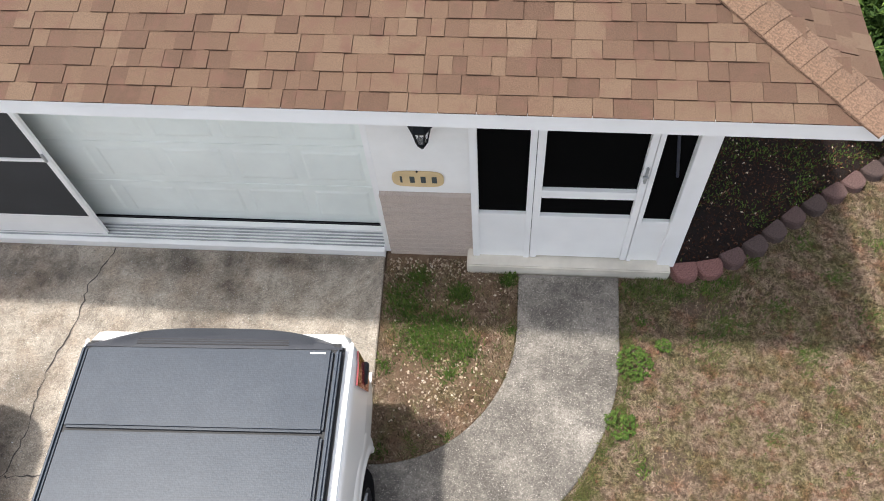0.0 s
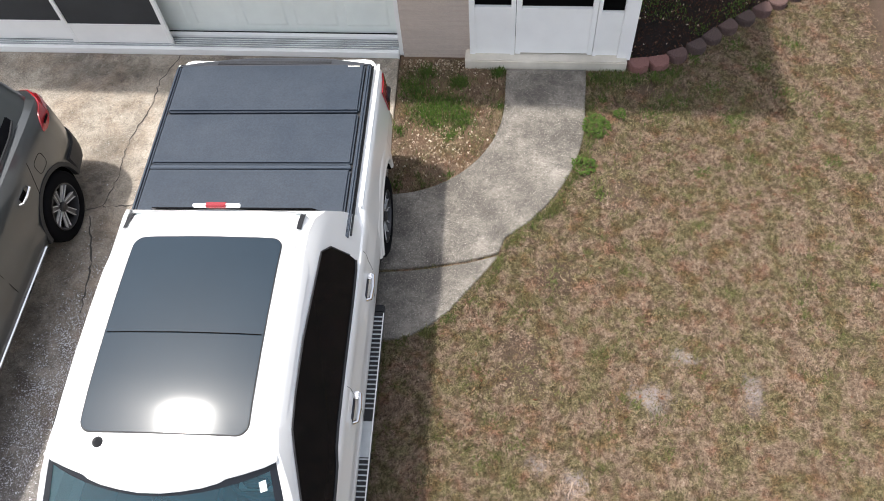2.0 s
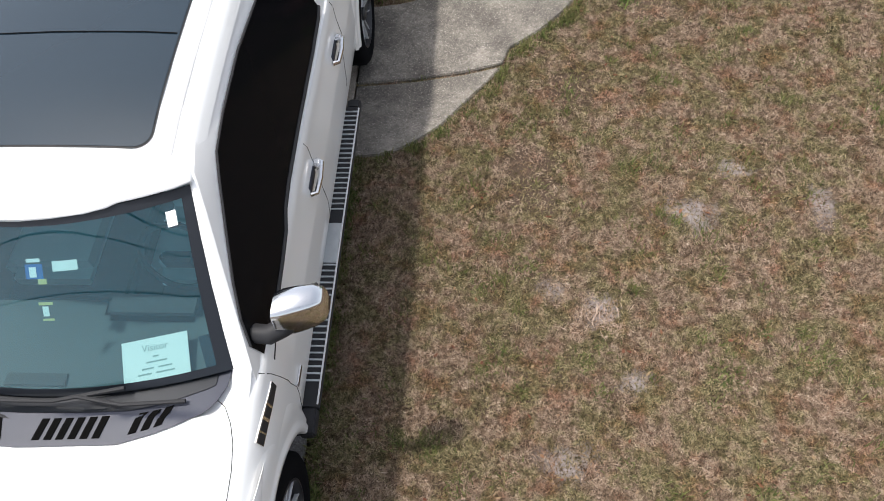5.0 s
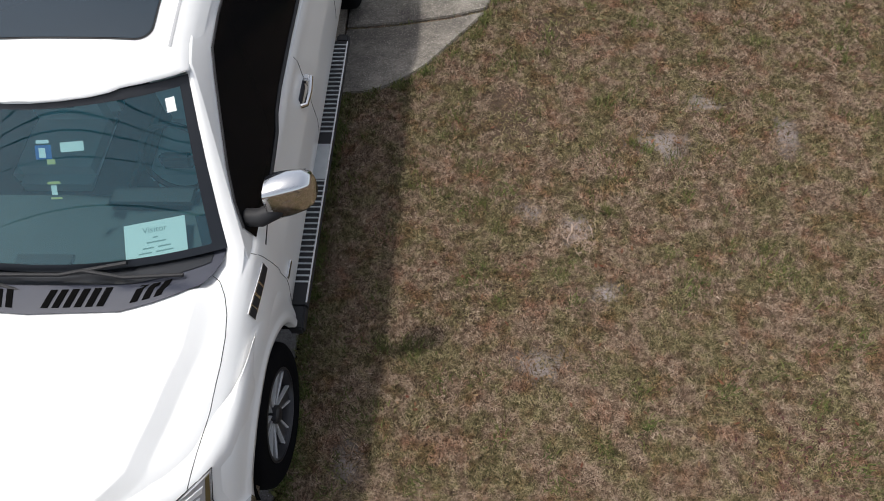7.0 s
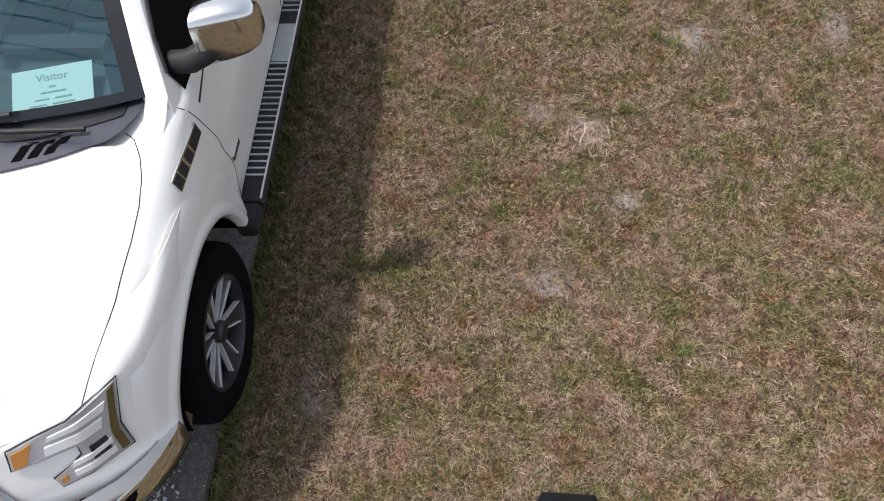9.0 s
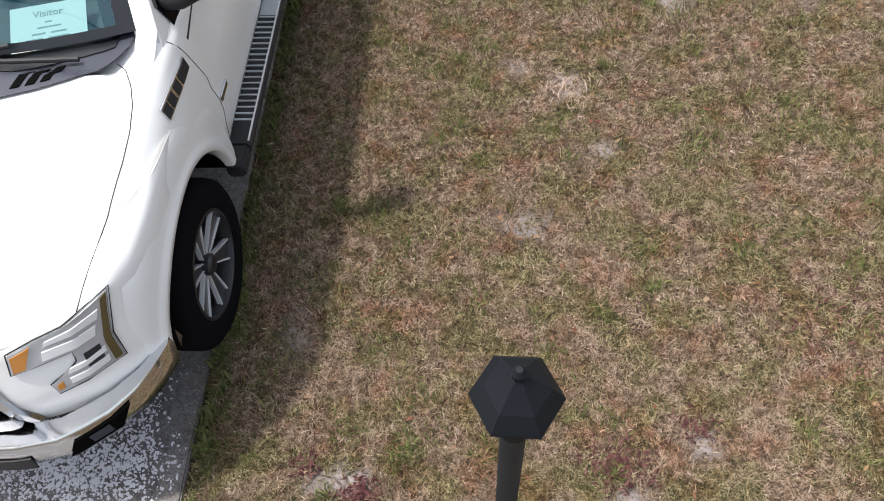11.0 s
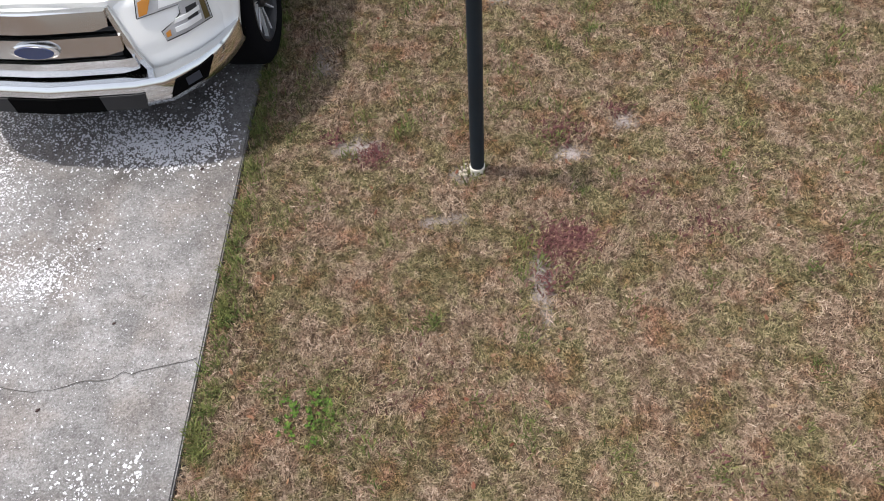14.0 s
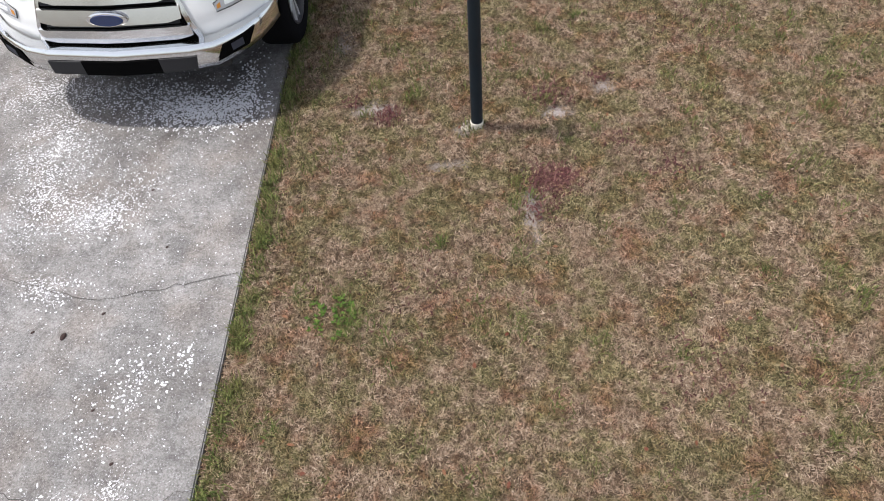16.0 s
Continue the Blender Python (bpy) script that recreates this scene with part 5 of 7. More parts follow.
for s in (1, -1):
    pts = [(0.775, -3.425), (0.815, -3.455), (0.845, -3.52), (0.865, -3.60), (0.872, -3.70), (0.868, -3.82), (0.846, -4.02), (0.812, -4.16), (0.786, -4.27), (0.765, -4.36)]
    seam([on_top(s * x, y, 0.0) for x, y in dense(pts, 60)], 0.0018)
    seam([on_side(s, lerp([(0, -3.295), (0.11, -3.265), (0.24, -3.24), (0.63, -3.18), (0.79, -3.21), (1, -3.215)], f), 1.24 - 0.70 * f, 0.0) for f in np.linspace(0, 1, 40)], 0.0018)
    seam([on_side(s, -2.02 + 0.0 * f, 1.25 - 0.72 * f, 0.0) for f in np.linspace(0, 1, 24)])
    seam([on_side(s, -0.93 - (0.30 * max(0, f - 0.5)), 1.26 - 0.55 * f, 0.0) for f in np.linspace(0, 1, 24)])
    seam([on_side(s, y, 0.575, 0.0) for y in np.linspace(-1.1, -3.15, 40)])
    # chrome door handles
    for y in (-1.14, -2.11):
        c0 = on_side(s, y, 1.075, 0.0)
        bm = tube([c0 + Vector((s * 0.004, 0.11, 0.012)), c0 + Vector((s * 0.036, 0.10, 0.012)), c0 + Vector((s * 0.042, 0.0, 0.0)), c0 + Vector((s * 0.034, -0.095, -0.006)), c0 + Vector((s * 0.004, -0.105, -0.006))], 0.015, 8)
        h = part("door_handle", bm, M["chrome"], truck, "chrome door handle", True)
        part("handle_cap", box(c0.x + s * 0.015 - 0.025, c0.x + s * 0.015 + 0.025, y + 0.06, y + 0.115, 1.065, 1.11, 0.012), M["chrome"], h)
        part("handle_cup", box(c0.x - 0.004 - 0.002, c0.x + 0.003, y - 0.09, y + 0.06, 1.045, 1.105, 0.002), M["grey_plastic"], h)
    # fender emblem: plain dark plate with bright bars
    g = [[on_side(s, y, z, 0.002) for y in np.linspace(-3.30, -3.575, 12)] for z in (1.112, 1.14, 1.168)]
    em = part("fender_emblem", patch(g, (s, 0, 0), 0.007), M["chrome"], truck, "chrome emblem with dark bars")
    for y in (-3.325, -3.372, -3.432, -3.495, -3.55):
        g = [[on_side(s, y + d, z, 0.009) for d in (-0.023, 0.0, 0.023)] for z in (1.118, 1.14, 1.162)]
        part("emblem_bar", patch(g, (s, 0, 0), 0.002), M["black_plastic"], em)
    c0 = on_side(s, -3.12, 0.80, 0.004)
    part("side_badge", box(c0.x - 0.003, c0.x + 0.005, -3.175, -3.065, 0.782, 0.812, 0.003), M["chrome"], truck)
    # running board
    board = part("running_board", loft([[(s * x, y, z) for x, z in ((0.90, 0.495), (1.005, 0.495), (1.018, 0.475), (1.01, 0.43), (0.90, 0.43))] for y in (-1.06, -3.17)]), M["black_plastic"], truck, "black running board with bright metal ribs")
    part("edge_strip", box(s * 1.010 - 0.005, s * 1.010 + 0.005, -3.16, -1.07, 0.488, 0.502, 0.002), M["chrome"], board)
    for y0, y1 in ((-1.06, -0.98), (-3.32, -3.17)):
        part("end_cap", box(min(s * 0.925, s * 1.012), max(s * 0.925, s * 1.012), y0, y1, 0.42, 0.492, 0.012), M["black_plastic"], board)
    for a, b in ((-1.10, -1.98), (-2.30, -3.08)):
        n = int((a - b) / 0.040)
        for i in range(n):
            y = a - i * 0.040
            part("tread_rib", box(min(s * 0.915, s * 1.004), max(s * 0.915, s * 1.004), y - 0.010, y, 0.494, 0.501), M["aluminium"], board)
    part("tread_plate", box(min(s * 0.915, s * 1.004), max(s * 0.915, s * 1.004), -2.29, -2.01, 0.494, 0.4985), M["aluminium"], board)

    # door mirrors
    arm = part("door_mirror", tube([(s * 0.90, -3.14, 1.31), (s * 0.97, -3.15, 1.325), (s * 1.03, -3.125, 1.345), (s * 1.08, -3.09, 1.36)], 0.045, 12), M["black_plastic"], truck, "chrome door mirror on a black arm", True, 50)
    rings = []
    for x, sc in ((1.005, 0.70), (1.015, 0.92), (1.05, 1.0), (1.11, 0.98), (1.17, 0.90), (1.21, 0.72), (1.225, 0.45)):
        cy, cz = -3.085 + (x - 1.0) * 0.30, 1.40
        rings.append([(s * x, cy + 0.075 * sc * math.copysign(abs(math.cos(a)) ** 0.45, math.cos(a)) - 0.01, cz + 0.11 * sc * math.copysign(abs(math.sin(a)) ** 0.45, math.sin(a))) for a in np.linspace(0, 2 * math.pi, 17)[:-1]])
    part("mirror_shell", loft(rings), M["chrome"], arm, "chrome shell", True, 40)
    part("mirror_glass", patch([[(s * x, -3.022 + (x - 1.0) * 0.30, z) for x in (1.03, 1.10, 1.18)] for z in (1.325, 1.39, 1.455)], (0, 1, 0), 0.006), M["black_plastic"], arm, "dark mirror housing edge")

# nose: grille, lamps, bumper
def nose_panel(pts_lo, pts_hi, off, thick, material, name, parent, label="", n=10):
    """A panel on the nose between a lower and an upper polyline given as (x, z)."""
    def along(pts, f):
        k = f * (len(pts) - 1)
        i = min(int(k), len(pts) - 2)
        a, b = pts[i], pts[i + 1]
        return (a[0] + (b[0] - a[0]) * (k - i), a[1] + (b[1] - a[1]) * (k - i))
    g = []
    for h in np.linspace(0, 1, 4):
        r = []
        for f in np.linspace(0, 1, n):
            a, b = along(pts_lo, f), along(pts_hi, f)
            r.append(on_nose(a[0] + (b[0] - a[0]) * h, a[1] + (b[1] - a[1]) * h, off))
        g.append(r)
    return part(name, patch(g, (0, -1, 0), thick), material, parent, label, True, 40)



grille = nose_panel([(-0.505, 0.59), (0.505, 0.59)], [(-0.40, 0.94), (0.40, 0.94)], 0.003, 0.006, M["dark_void"], "grille", truck, "black grille with chrome bars", 16)
for z, h, w in ((0.905, 0.092, 0.405), (0.785, 0.092, 0.445), (0.665, 0.092, 0.48)):
    nose_panel([(-w, z - h / 2 + 0.02), (-w * 0.8, z - h / 2), (w * 0.8, z - h / 2), (w, z - h / 2 + 0.02)], [(-w, z + h / 2), (w, z + h / 2)], 0.008, 0.035, M["chrome"], "grille_bar", grille, "", 16)
for z in (0.845, 0.855, 0.72, 0.73):
    nose_panel([(-0.42, z - 0.003), (0.42, z - 0.003)], [(-0.42, z + 0.003), (0.42, z + 0.003)], 0.008, 0.010, M["black_plastic"], "grille_slat", grille, "", 12)
for s in (1, -1):
    nose_panel([(s * 0.50, 0.59), (s * 0.395, 0.95)], [(s * 0.525, 0.60), (s * 0.42, 0.955)], 0.003, 0.02, M["chrome"], "grille_frame", grille)
bm = lathe([(0.12, 0.0), (0.125, 0.006), (0.11, 0.012)], 32)
bmesh.ops.transform(bm, matrix=Matrix.Translation(on_nose(0, 0.785, 0.047)) @ pose(0, 0, 0, 90, 0, 0) @ Matrix.Diagonal((1, 0.42, 1, 1)), verts=bm.verts)
em = part("emblem", bm, M["chrome"], truck, "plain blue oval emblem with a bright rim", True, 30)
bm = lathe([(0.105, 0.010), (0.10, 0.016)], 32)
bmesh.ops.transform(bm, matrix=Matrix.Translation(on_nose(0, 0.785, 0.047)) @ pose(0, 0, 0, 90, 0, 0) @ Matrix.Diagonal((1, 0.40, 1, 1)), verts=bm.verts)
part("emblem_face", bm, M["blue_dark"], em)
for s in (1, -1):
    hl = nose_panel([(s * 0.535, 0.872), (s * 0.61, 0.880), (s * 0.73, 0.885)], [(s * 0.55, 0.952), (s * 0.64, 0.978), (s * 0.73, 0.990)], 0.003, 0.010, M["lamp_silver"], "headlight", truck, "clear C-shaped headlight with an amber corner")
    nose_panel([(s * 0.73, 0.748), (s * 0.73, 0.885), (s * 0.73, 0.990)], [(s * 0.845, 0.757), (s * 0.835, 0.865), (s * 0.862, 1.025)], 0.003, 0.010, M["lamp_silver"], "lamp_side", hl)
    nose_panel([(s * 0.64, 0.735), (s * 0.73, 0.748)], [(s * 0.63, 0.780), (s * 0.73, 0.835)], 0.003, 0.010, M["lamp_silver"], "lamp_lower", hl)
    nose_panel([(s * 0.545, 0.878), (s * 0.585, 0.884)], [(s * 0.556, 0.944), (s * 0.625, 0.966)], 0.010, 0.006, M["amber_lens"], "amber_lens", hl, "amber corner lens")
    nose_panel([(s * 0.822, 0.765), (s * 0.815, 0.865), (s * 0.845, 1.017)], [(s * 0.843, 0.765), (s * 0.834, 0.865), (s * 0.860, 1.022)], 0.012, 0.006, M["olive_lens"], "side_marker", hl, "smoky olive side marker")
    nose_panel([(s * 0.645, 0.75), (s * 0.665, 0.754)], [(s * 0.643, 0.772), (s * 0.665, 0.782)], 0.010, 0.006, M["amber_lens"], "amber_lens", hl)
    for lo, hi in (([(0.64, 0.895), (0.80, 0.90)], [(0.65, 0.93), (0.81, 0.935)]), ([(0.69, 0.762), (0.81, 0.775)], [(0.69, 0.785), (0.81, 0.80)]), ([(0.69, 0.805), (0.81, 0.82)], [(0.70, 0.825), (0.81, 0.84)]), ([(0.66, 0.95), (0.82, 0.955)], [(0.67, 0.965), (0.83, 0.985)])):
        nose_panel([(s * x, z) for x, z in lo], [(s * x, z) for x, z in hi], 0.012, 0.006, M["lamp_bright"], "reflector", hl)
    nose_panel([(s * 0.755, 0.80), (s * 0.80, 0.80)], [(s * 0.755, 0.86), (s * 0.80, 0.86)], 0.012, 0.004, M["black_plastic"], "lamp_socket", hl)
    edge = [(0.53, 0.868), (0.61, 0.876), (0.725, 0.882), (0.725, 0.84), (0.69, 0.81), (0.625, 0.782), (0.637, 0.730), (0.73, 0.742), (0.850, 0.752), (0.840, 0.865), (0.868, 1.03), (0.73, 0.995), (0.64, 0.983), (0.545, 0.957), (0.53, 0.868)]
    part("lamp_trim", tube([on_nose(s * x, z, 0.008) for x, z in edge], 0.0028, 6), M["black_plastic"], hl)

def bumper_y(x):
    return -lerp([(0.0, 4.72), (0.45, 4.69), (0.62, 4.65), (0.80, 4.54), (0.88, 4.45), (0.925, 4.37), (0.95, 4.30)], abs(x))


xs = [-0.95, -0.945, -0.935, -0.91, -0.86, -0.78, -0.68, -0.60, -0.45, -0.2, 0, 0.2, 0.45, 0.60, 0.68, 0.78, 0.86, 0.91, 0.935, 0.945, 0.95]
rings = []
for x in xs:
    top = lerp([(0, 0.60), (0.6, 0.605), (0.86, 0.64), (1.0, 0.665)], abs(x))
    bot = lerp([(0, 0.40), (0.6, 0.42), (0.86, 0.48), (1.0, 0.53)], abs(x))
    y = bumper_y(x)
    rings.append([(x * 0.985, y + 0.10, top), (x * 0.995, y + 0.02, top + 0.005), (x, y, top - 0.02), (x, y - 0.004, (top + bot) / 2), (x, y + 0.012, bot + 0.02), (x * 0.99, y + 0.04, bot), (x * 0.98, y + 0.12, bot + 0.01)])
bumper = part("front_bumper", loft(rings), M["chrome"], truck, "chrome front bumper", True, 50)
for x0, x1, z0, z1 in ((-0.47, -0.25, 0.445, 0.545), (-0.25, 0.25, 0.44, 0.545), (0.25, 0.47, 0.445, 0.545)):
    g = [[(x, bumper_y(x) - 0.006, z) for x in np.linspace(x0, x1 + (0.02 if z > 0.5 and x1 > 0.4 else 0), 5)] for z in (z0, z1)]
    part("air_intake", patch(g, (0, -1, 0), 0.006), M["dark_void"] if x0 == -0.25 else M["black_plastic"], bumper, "black lower intake")
for s in (1, -1):
    g = [[(s * (x + (z - 0.53) * 0.5), bumper_y(x + (z - 0.53) * 0.5) - 0.005, z + (x - 0.62) * 0.22) for x in np.linspace(0.63, 0.82, 7)] for z in (0.478, 0.580)]
    fog = part("fog_lamp", patch(g, (0, -1, 0), 0.004), M["dark_void"], bumper, "dark fog lamp recess")
    part("lens", patch([[(s * x, bumper_y(x) - 0.011, z + (x - 0.62) * 0.22) for x in (0.70, 0.735, 0.77)] for z in (0.505, 0.555)], (0, -1, 0), 0.003), M["grey_plastic"], fog)
part("air_dam", loft([[(x, bumper_y(x) + 0.12, 0.42), (x, bumper_y(x) + 0.12, 0.34), (x, bumper_y(x) + 0.16, 0.34), (x, bumper_y(x) + 0.18, 0.42)] for x in np.linspace(-0.62, 0.62, 15)]), M["black_plastic"], truck, "", True)
# plain slab for the underside, with its shade painted in as near-black
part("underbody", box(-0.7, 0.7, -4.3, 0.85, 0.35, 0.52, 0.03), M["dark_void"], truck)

# bed: folding cover, rail caps, tailgate, tail lamps
for y0, y1 in ((0.285, 0.83), (-0.270, 0.265), (-0.95, -0.320)):
    part("cover_panel", box(-0.825, 0.805, y0, y1, 1.44, 1.505, 0.016), M["cover_skin"], truck, "charcoal textured folding bed cover")
part("cover_hinge", box(-0.825, 0.805, -0.314, -0.276, 1.44, 1.497, 0.006), M["tonneau"], truck)
part("cover_base", box(-0.885, 0.870, -0.93, 0.90, 1.402, 1.468, 0.03), M["black_plastic"], truck)
for s, x in ((1, 0.835), (-1, -0.858)):
    part("cover_seal", box(x - 0.018, x + 0.018, -0.95, 0.84, 1.44, 1.492, 0.014), M["tonneau"], truck)
    part("rail_cap", box(s * 0.902 - 0.012, s * 0.902 + 0.012, -0.62, 0.93, 1.395, 1.414, 0.008), M["car_white"], truck)
part("tailgate_spoiler", loft([[(x, 0.84, 1.40), (x, 0.84, 1.475), (x, 0.855 + 0.078 * (1 - abs(x / 0.865) ** 3.2), 1.467), (x, 0.875 + 0.142 * (1 - abs(x / 0.865) ** 3.2), 1.405)] for x in np.linspace(-0.86, 0.855, 25)]), M["spoiler"], truck, "dark tailgate spoiler", True, 40)
part("cover_label", box(0.66, 0.76, 0.795, 0.806, 1.505, 1.507), M["pvc"], truck, "small pale label bar")
for s in (1, -1):
    g = [[on_side(s, y, z, 0.002) for y in np.linspace(0.66 + (1.32 - z) * 0.25, 0.90, 6)] for z in np.linspace(1.02, 1.33, 6)]
    tl = part("tail_lamp", patch(g, (s, 0, 0), 0.014), M["red_lens"], truck, "red tail lamp", True, 40)
    part("lamp_band", box(s * 0.955 - 0.015, s * 0.955 + 0.025, 0.74, 0.90, 1.12, 1.17, 0.01), M["black_plastic"], tl)
part("rear_bumper", box(-0.92, 0.92, 0.93, 1.07, 0.52, 0.68, 0.03), M["chrome"], truck, "chrome rear bumper", True, 40)
for k in range(3):
    part("spoiler_rib", box(-0.52, 0.50, 0.862 + 0.018 * k, 0.872 + 0.018 * k, 1.466 - 0.003 * k, 1.476 - 0.003 * k, 0.002), M["black_plastic"], truck)

# ---- GREY SUV ----
SUV = pose(-3.91, -2.56, 0.03, 0, 0, 2.0)
suv = thing("suv", "dark grey sport utility vehicle parked beside the pickup truck", "car", SUV)


def suv_ring(u):
    w = lerp([(-0.86, 0.62), (-0.82, 0.72), (-0.74, 0.80), (-0.60, 0.865), (-0.3, 0.895), (0.3, 0.90), (2.4, 0.90), (3.1, 0.87), (3.4, 0.78), (3.55, 0.60)], u)
    top = lerp([(-0.86, 1.00), (-0.80, 1.12), (-0.6, 1.19), (-0.3, 1.20), (2.0, 1.12), (2.6, 1.02), (3.3, 0.88), (3.55, 0.70)], u)
    half = [(0, top), (w - 0.12, top), (w - 0.06, top - 0.015), (w - 0.02, top - 0.09), (w - 0.008, top - 0.20), (w, 0.72), (w - 0.015, 0.60), (w + 0.004, 0.48), (w - 0.03, 0.36), (w - 0.10, 0.30), (0, 0.30)]
    return [(x, -u, z) for x, z in half] + [(-x, -u, z) for x, z in half[-2:0:-1]]


us = [-0.86, -0.84, -0.80, -0.74, -0.66, -0.6, -0.45, -0.3, 0, 0.3, 0.8, 1.4, 2.0, 2.4, 2.7, 3.1, 3.3, 3.45, 3.55]
shell = loft([suv_ring(u) for u in us])
cuts = []
for u in (0.0, 2.67):
    for s in (1, -1):
        bm = bmesh.new()
        add_cyl(bm, 0.40, 0.40, 0.5, 36, pose(s * 0.92 - 0.25, -u, 0.36, 0, 90, 0))
        cuts.append(bm)
shell = subtract(shell, cuts)
bmesh.ops.triangulate(shell, faces=[f for f in shell.faces if len(f.verts) > 4])
SUV_BODY = BVHTree.FromBMesh(shell)
part("body", shell, M["car_grey"], suv, "dark grey metallic body", True, 40)


def suv_side(y, z, off=0.004):
    hit = SUV_BODY.ray_cast(Vector((2, y, z)), Vector((-1, 0, 0)))[0]
    return Vector(((hit.x if hit else 0.89) + off, y, z))


for u in (0.0, 2.67):
    for s in (1, -1):
        wheel(suv, Matrix.Translation((s * 0.785, -u, 0.352)) @ pose(0, 0, 0, 0, 90 * s, 0) @ pose(0, 0, 0, 0, 0, 20), 7, 0.352, 0.232, 0.225, 0.12)
        # well liner, its shade likewise painted in as near-black
        bm = bmesh.new()
        add_cyl(bm, 0.395, 0.395, 0.4, 32, pose(s * 0.64 - 0.2, -u, 0.36, 0, 90, 0))
        for f in [f for f in bm.faces if len(f.verts) > 4 and s * f.calc_center_median().x > 0.6]:
            bm.faces.remove(f)
        bmesh.ops.bisect_plane(bm, geom=bm.verts[:] + bm.edges[:] + bm.faces[:], plane_co=(0, 0, 0.28), plane_no=(0, 0, 1), clear_inner=True)
        part("wheel_well", bm, M["dark_void"], suv)
        rings = []
        for k in range(21):
            a = radians(0 + 180 * k / 20)
            cy, cz = math.cos(a), math.sin(a)
            rings.append([(s * 0.86, -u + cy * 0.385, 0.36 + cz * 0.385), (s * 0.906, -u + cy * 0.388, 0.36 + cz * 0.388), (s * 0.904, -u + cy * 0.43, 0.36 + cz * 0.43), (s * 0.86, -u + cy * 0.435, 0.36 + cz * 0.435)])
        part("arch_moulding", loft(rings), M["black_plastic"], suv, "", True, 50)
# greenhouse
rings = []
for u, z, h in ((-0.72, 1.12, 0.62), (-0.66, 1.40, 0.60), (-0.58, 1.60, 0.58), (-0.45, 1.645, 0.585), (0.2, 1.675, 0.60), (1.0, 1.67, 0.60), (1.5, 1.62, 0.58), (1.65, 1.56, 0.56), (2.1, 1.25, 0.62), (2.4, 1.02, 0.66)):
    wb = lerp([(-0.72, 0.74), (-0.5, 0.82), (0.2, 0.86), (2.4, 0.84)], u)
    half = [(0, z), (h - 0.06, z - 0.012), (h, z - 0.05), (h + (wb - h) * 0.5, (z + 1.02) / 2), (wb, 1.02), (0, 1.0)]
    rings.append([(x, -u, zz) for x, zz in half] + [(-x, -u, zz) for x, zz in half[-2:0:-1]])
part("cabin", loft(rings), M["car_grey"], suv, "", True, 45)
for s in (1, -1):
    rings = []
    for y, z0, z1 in ((0.30, 1.25, 1.30), (0.12, 1.22, 1.50), (-0.3, 1.21, 1.56), (-0.9, 1.20, 1.57), (-1.4, 1.18, 1.50), (-1.9, 1.15, 1.26), (-2.05, 1.14, 1.16)):
        h = lerp([(-0.3, 0.585), (0.5, 0.60), (1.5, 0.58), (2.1, 0.62)], -y)
        wb = lerp([(-0.5, 0.82), (0.2, 0.86), (2.4, 0.84)], -y)
        zt = lerp([(-0.45, 1.645), (0.2, 1.675), (1.0, 1.67), (1.5, 1.62), (2.1, 1.25)], -y)
        rings.append([(s * (wb + (h - wb) * (z - 1.02) / max(0.2, zt - 0.05 - 1.02) + 0.012), y, z) for z in np.linspace(z0, z1, 4)])
    part("side_window", loft(rings, False, False), M["side_glass"], suv, "black side windows", True, 60)
    part("window_trim", tube([(r[0][0], r[0][1], r[0][2]) for r in rings], 0.012), M["black_plastic"], suv)
    # tail lamps wrap the corner
    def corner(deg, z, off):
        w = Vector((s * math.cos(radians(deg)), math.sin(radians(deg)), 0))
        hit = SUV_BODY.ray_cast(Vector((s * 0.45, 0.30, z)) + w * 3, -w)[0]
        return (hit if hit else Vector((s * 0.8, 0.5, z))) + w * off
    g = []
    for f in np.linspace(0, 1, 5):
        g.append([corner(a, lo + (hi - lo) * f, 0.004) for a, lo, hi in ((12, 1.0, 1.03), (18, 0.98, 1.09), (26, 0.98, 1.125), (36, 1.01, 1.14), (46, 1.045, 1.145), (58, 1.06, 1.14), (70, 1.06, 1.12), (80, 1.06, 1.10))])
    tl = part("tail_lamp", patch(g, (s * 0.5, 0.5, 0.2), 0.016), M["red_lens"], suv, "red wrap-around tail lamp", True, 40)
    g = [[corner(a, z, 0.020) for a in (20, 26, 32)] for z in (1.035, 1.06)]
    part("lamp_band", patch(g, (s * 0.5, 0.5, 0.1), 0.006), M["dark_void"], tl)
    part("rocker_trim", tube([suv_side(y, 0.40, 0.012) * 1.0 if s == 1 else Vector((-suv_side(y, 0.40, 0.012).x, y, 0.40)) for y in np.linspace(-0.50, -2.20, 10)], 0.020, 8), M["chrome"], suv, "chrome sill strip", True)
bm = loft([[(lerp([(0.40, 0.89), (0.60, 0.865), (0.74, 0.80), (0.82, 0.72), (0.86, 0.62), (0.88, 0.3)], y) + o, y + o, z) for o, z in ((0.012, 0.36), (0.016, 0.45), (0.012, 0.57), (-0.03, 0.57), (-0.03, 0.36))] for y in (0.42, 0.52, 0.62, 0.70, 0.76, 0.80, 0.83, 0.86, 0.88)])
part("rear_bumper", bm, M["black_plastic"], suv, "black lower bumper", True, 50)
part("rear_window", loft([[(-0.55, 0.705, 1.20), (0.55, 0.705, 1.20)], [(-0.52, 0.60, 1.58), (0.52, 0.60, 1.58)]], False, False), M["side_glass"], suv)
c0 = suv_side(-0.30, 0.94, 0.0)
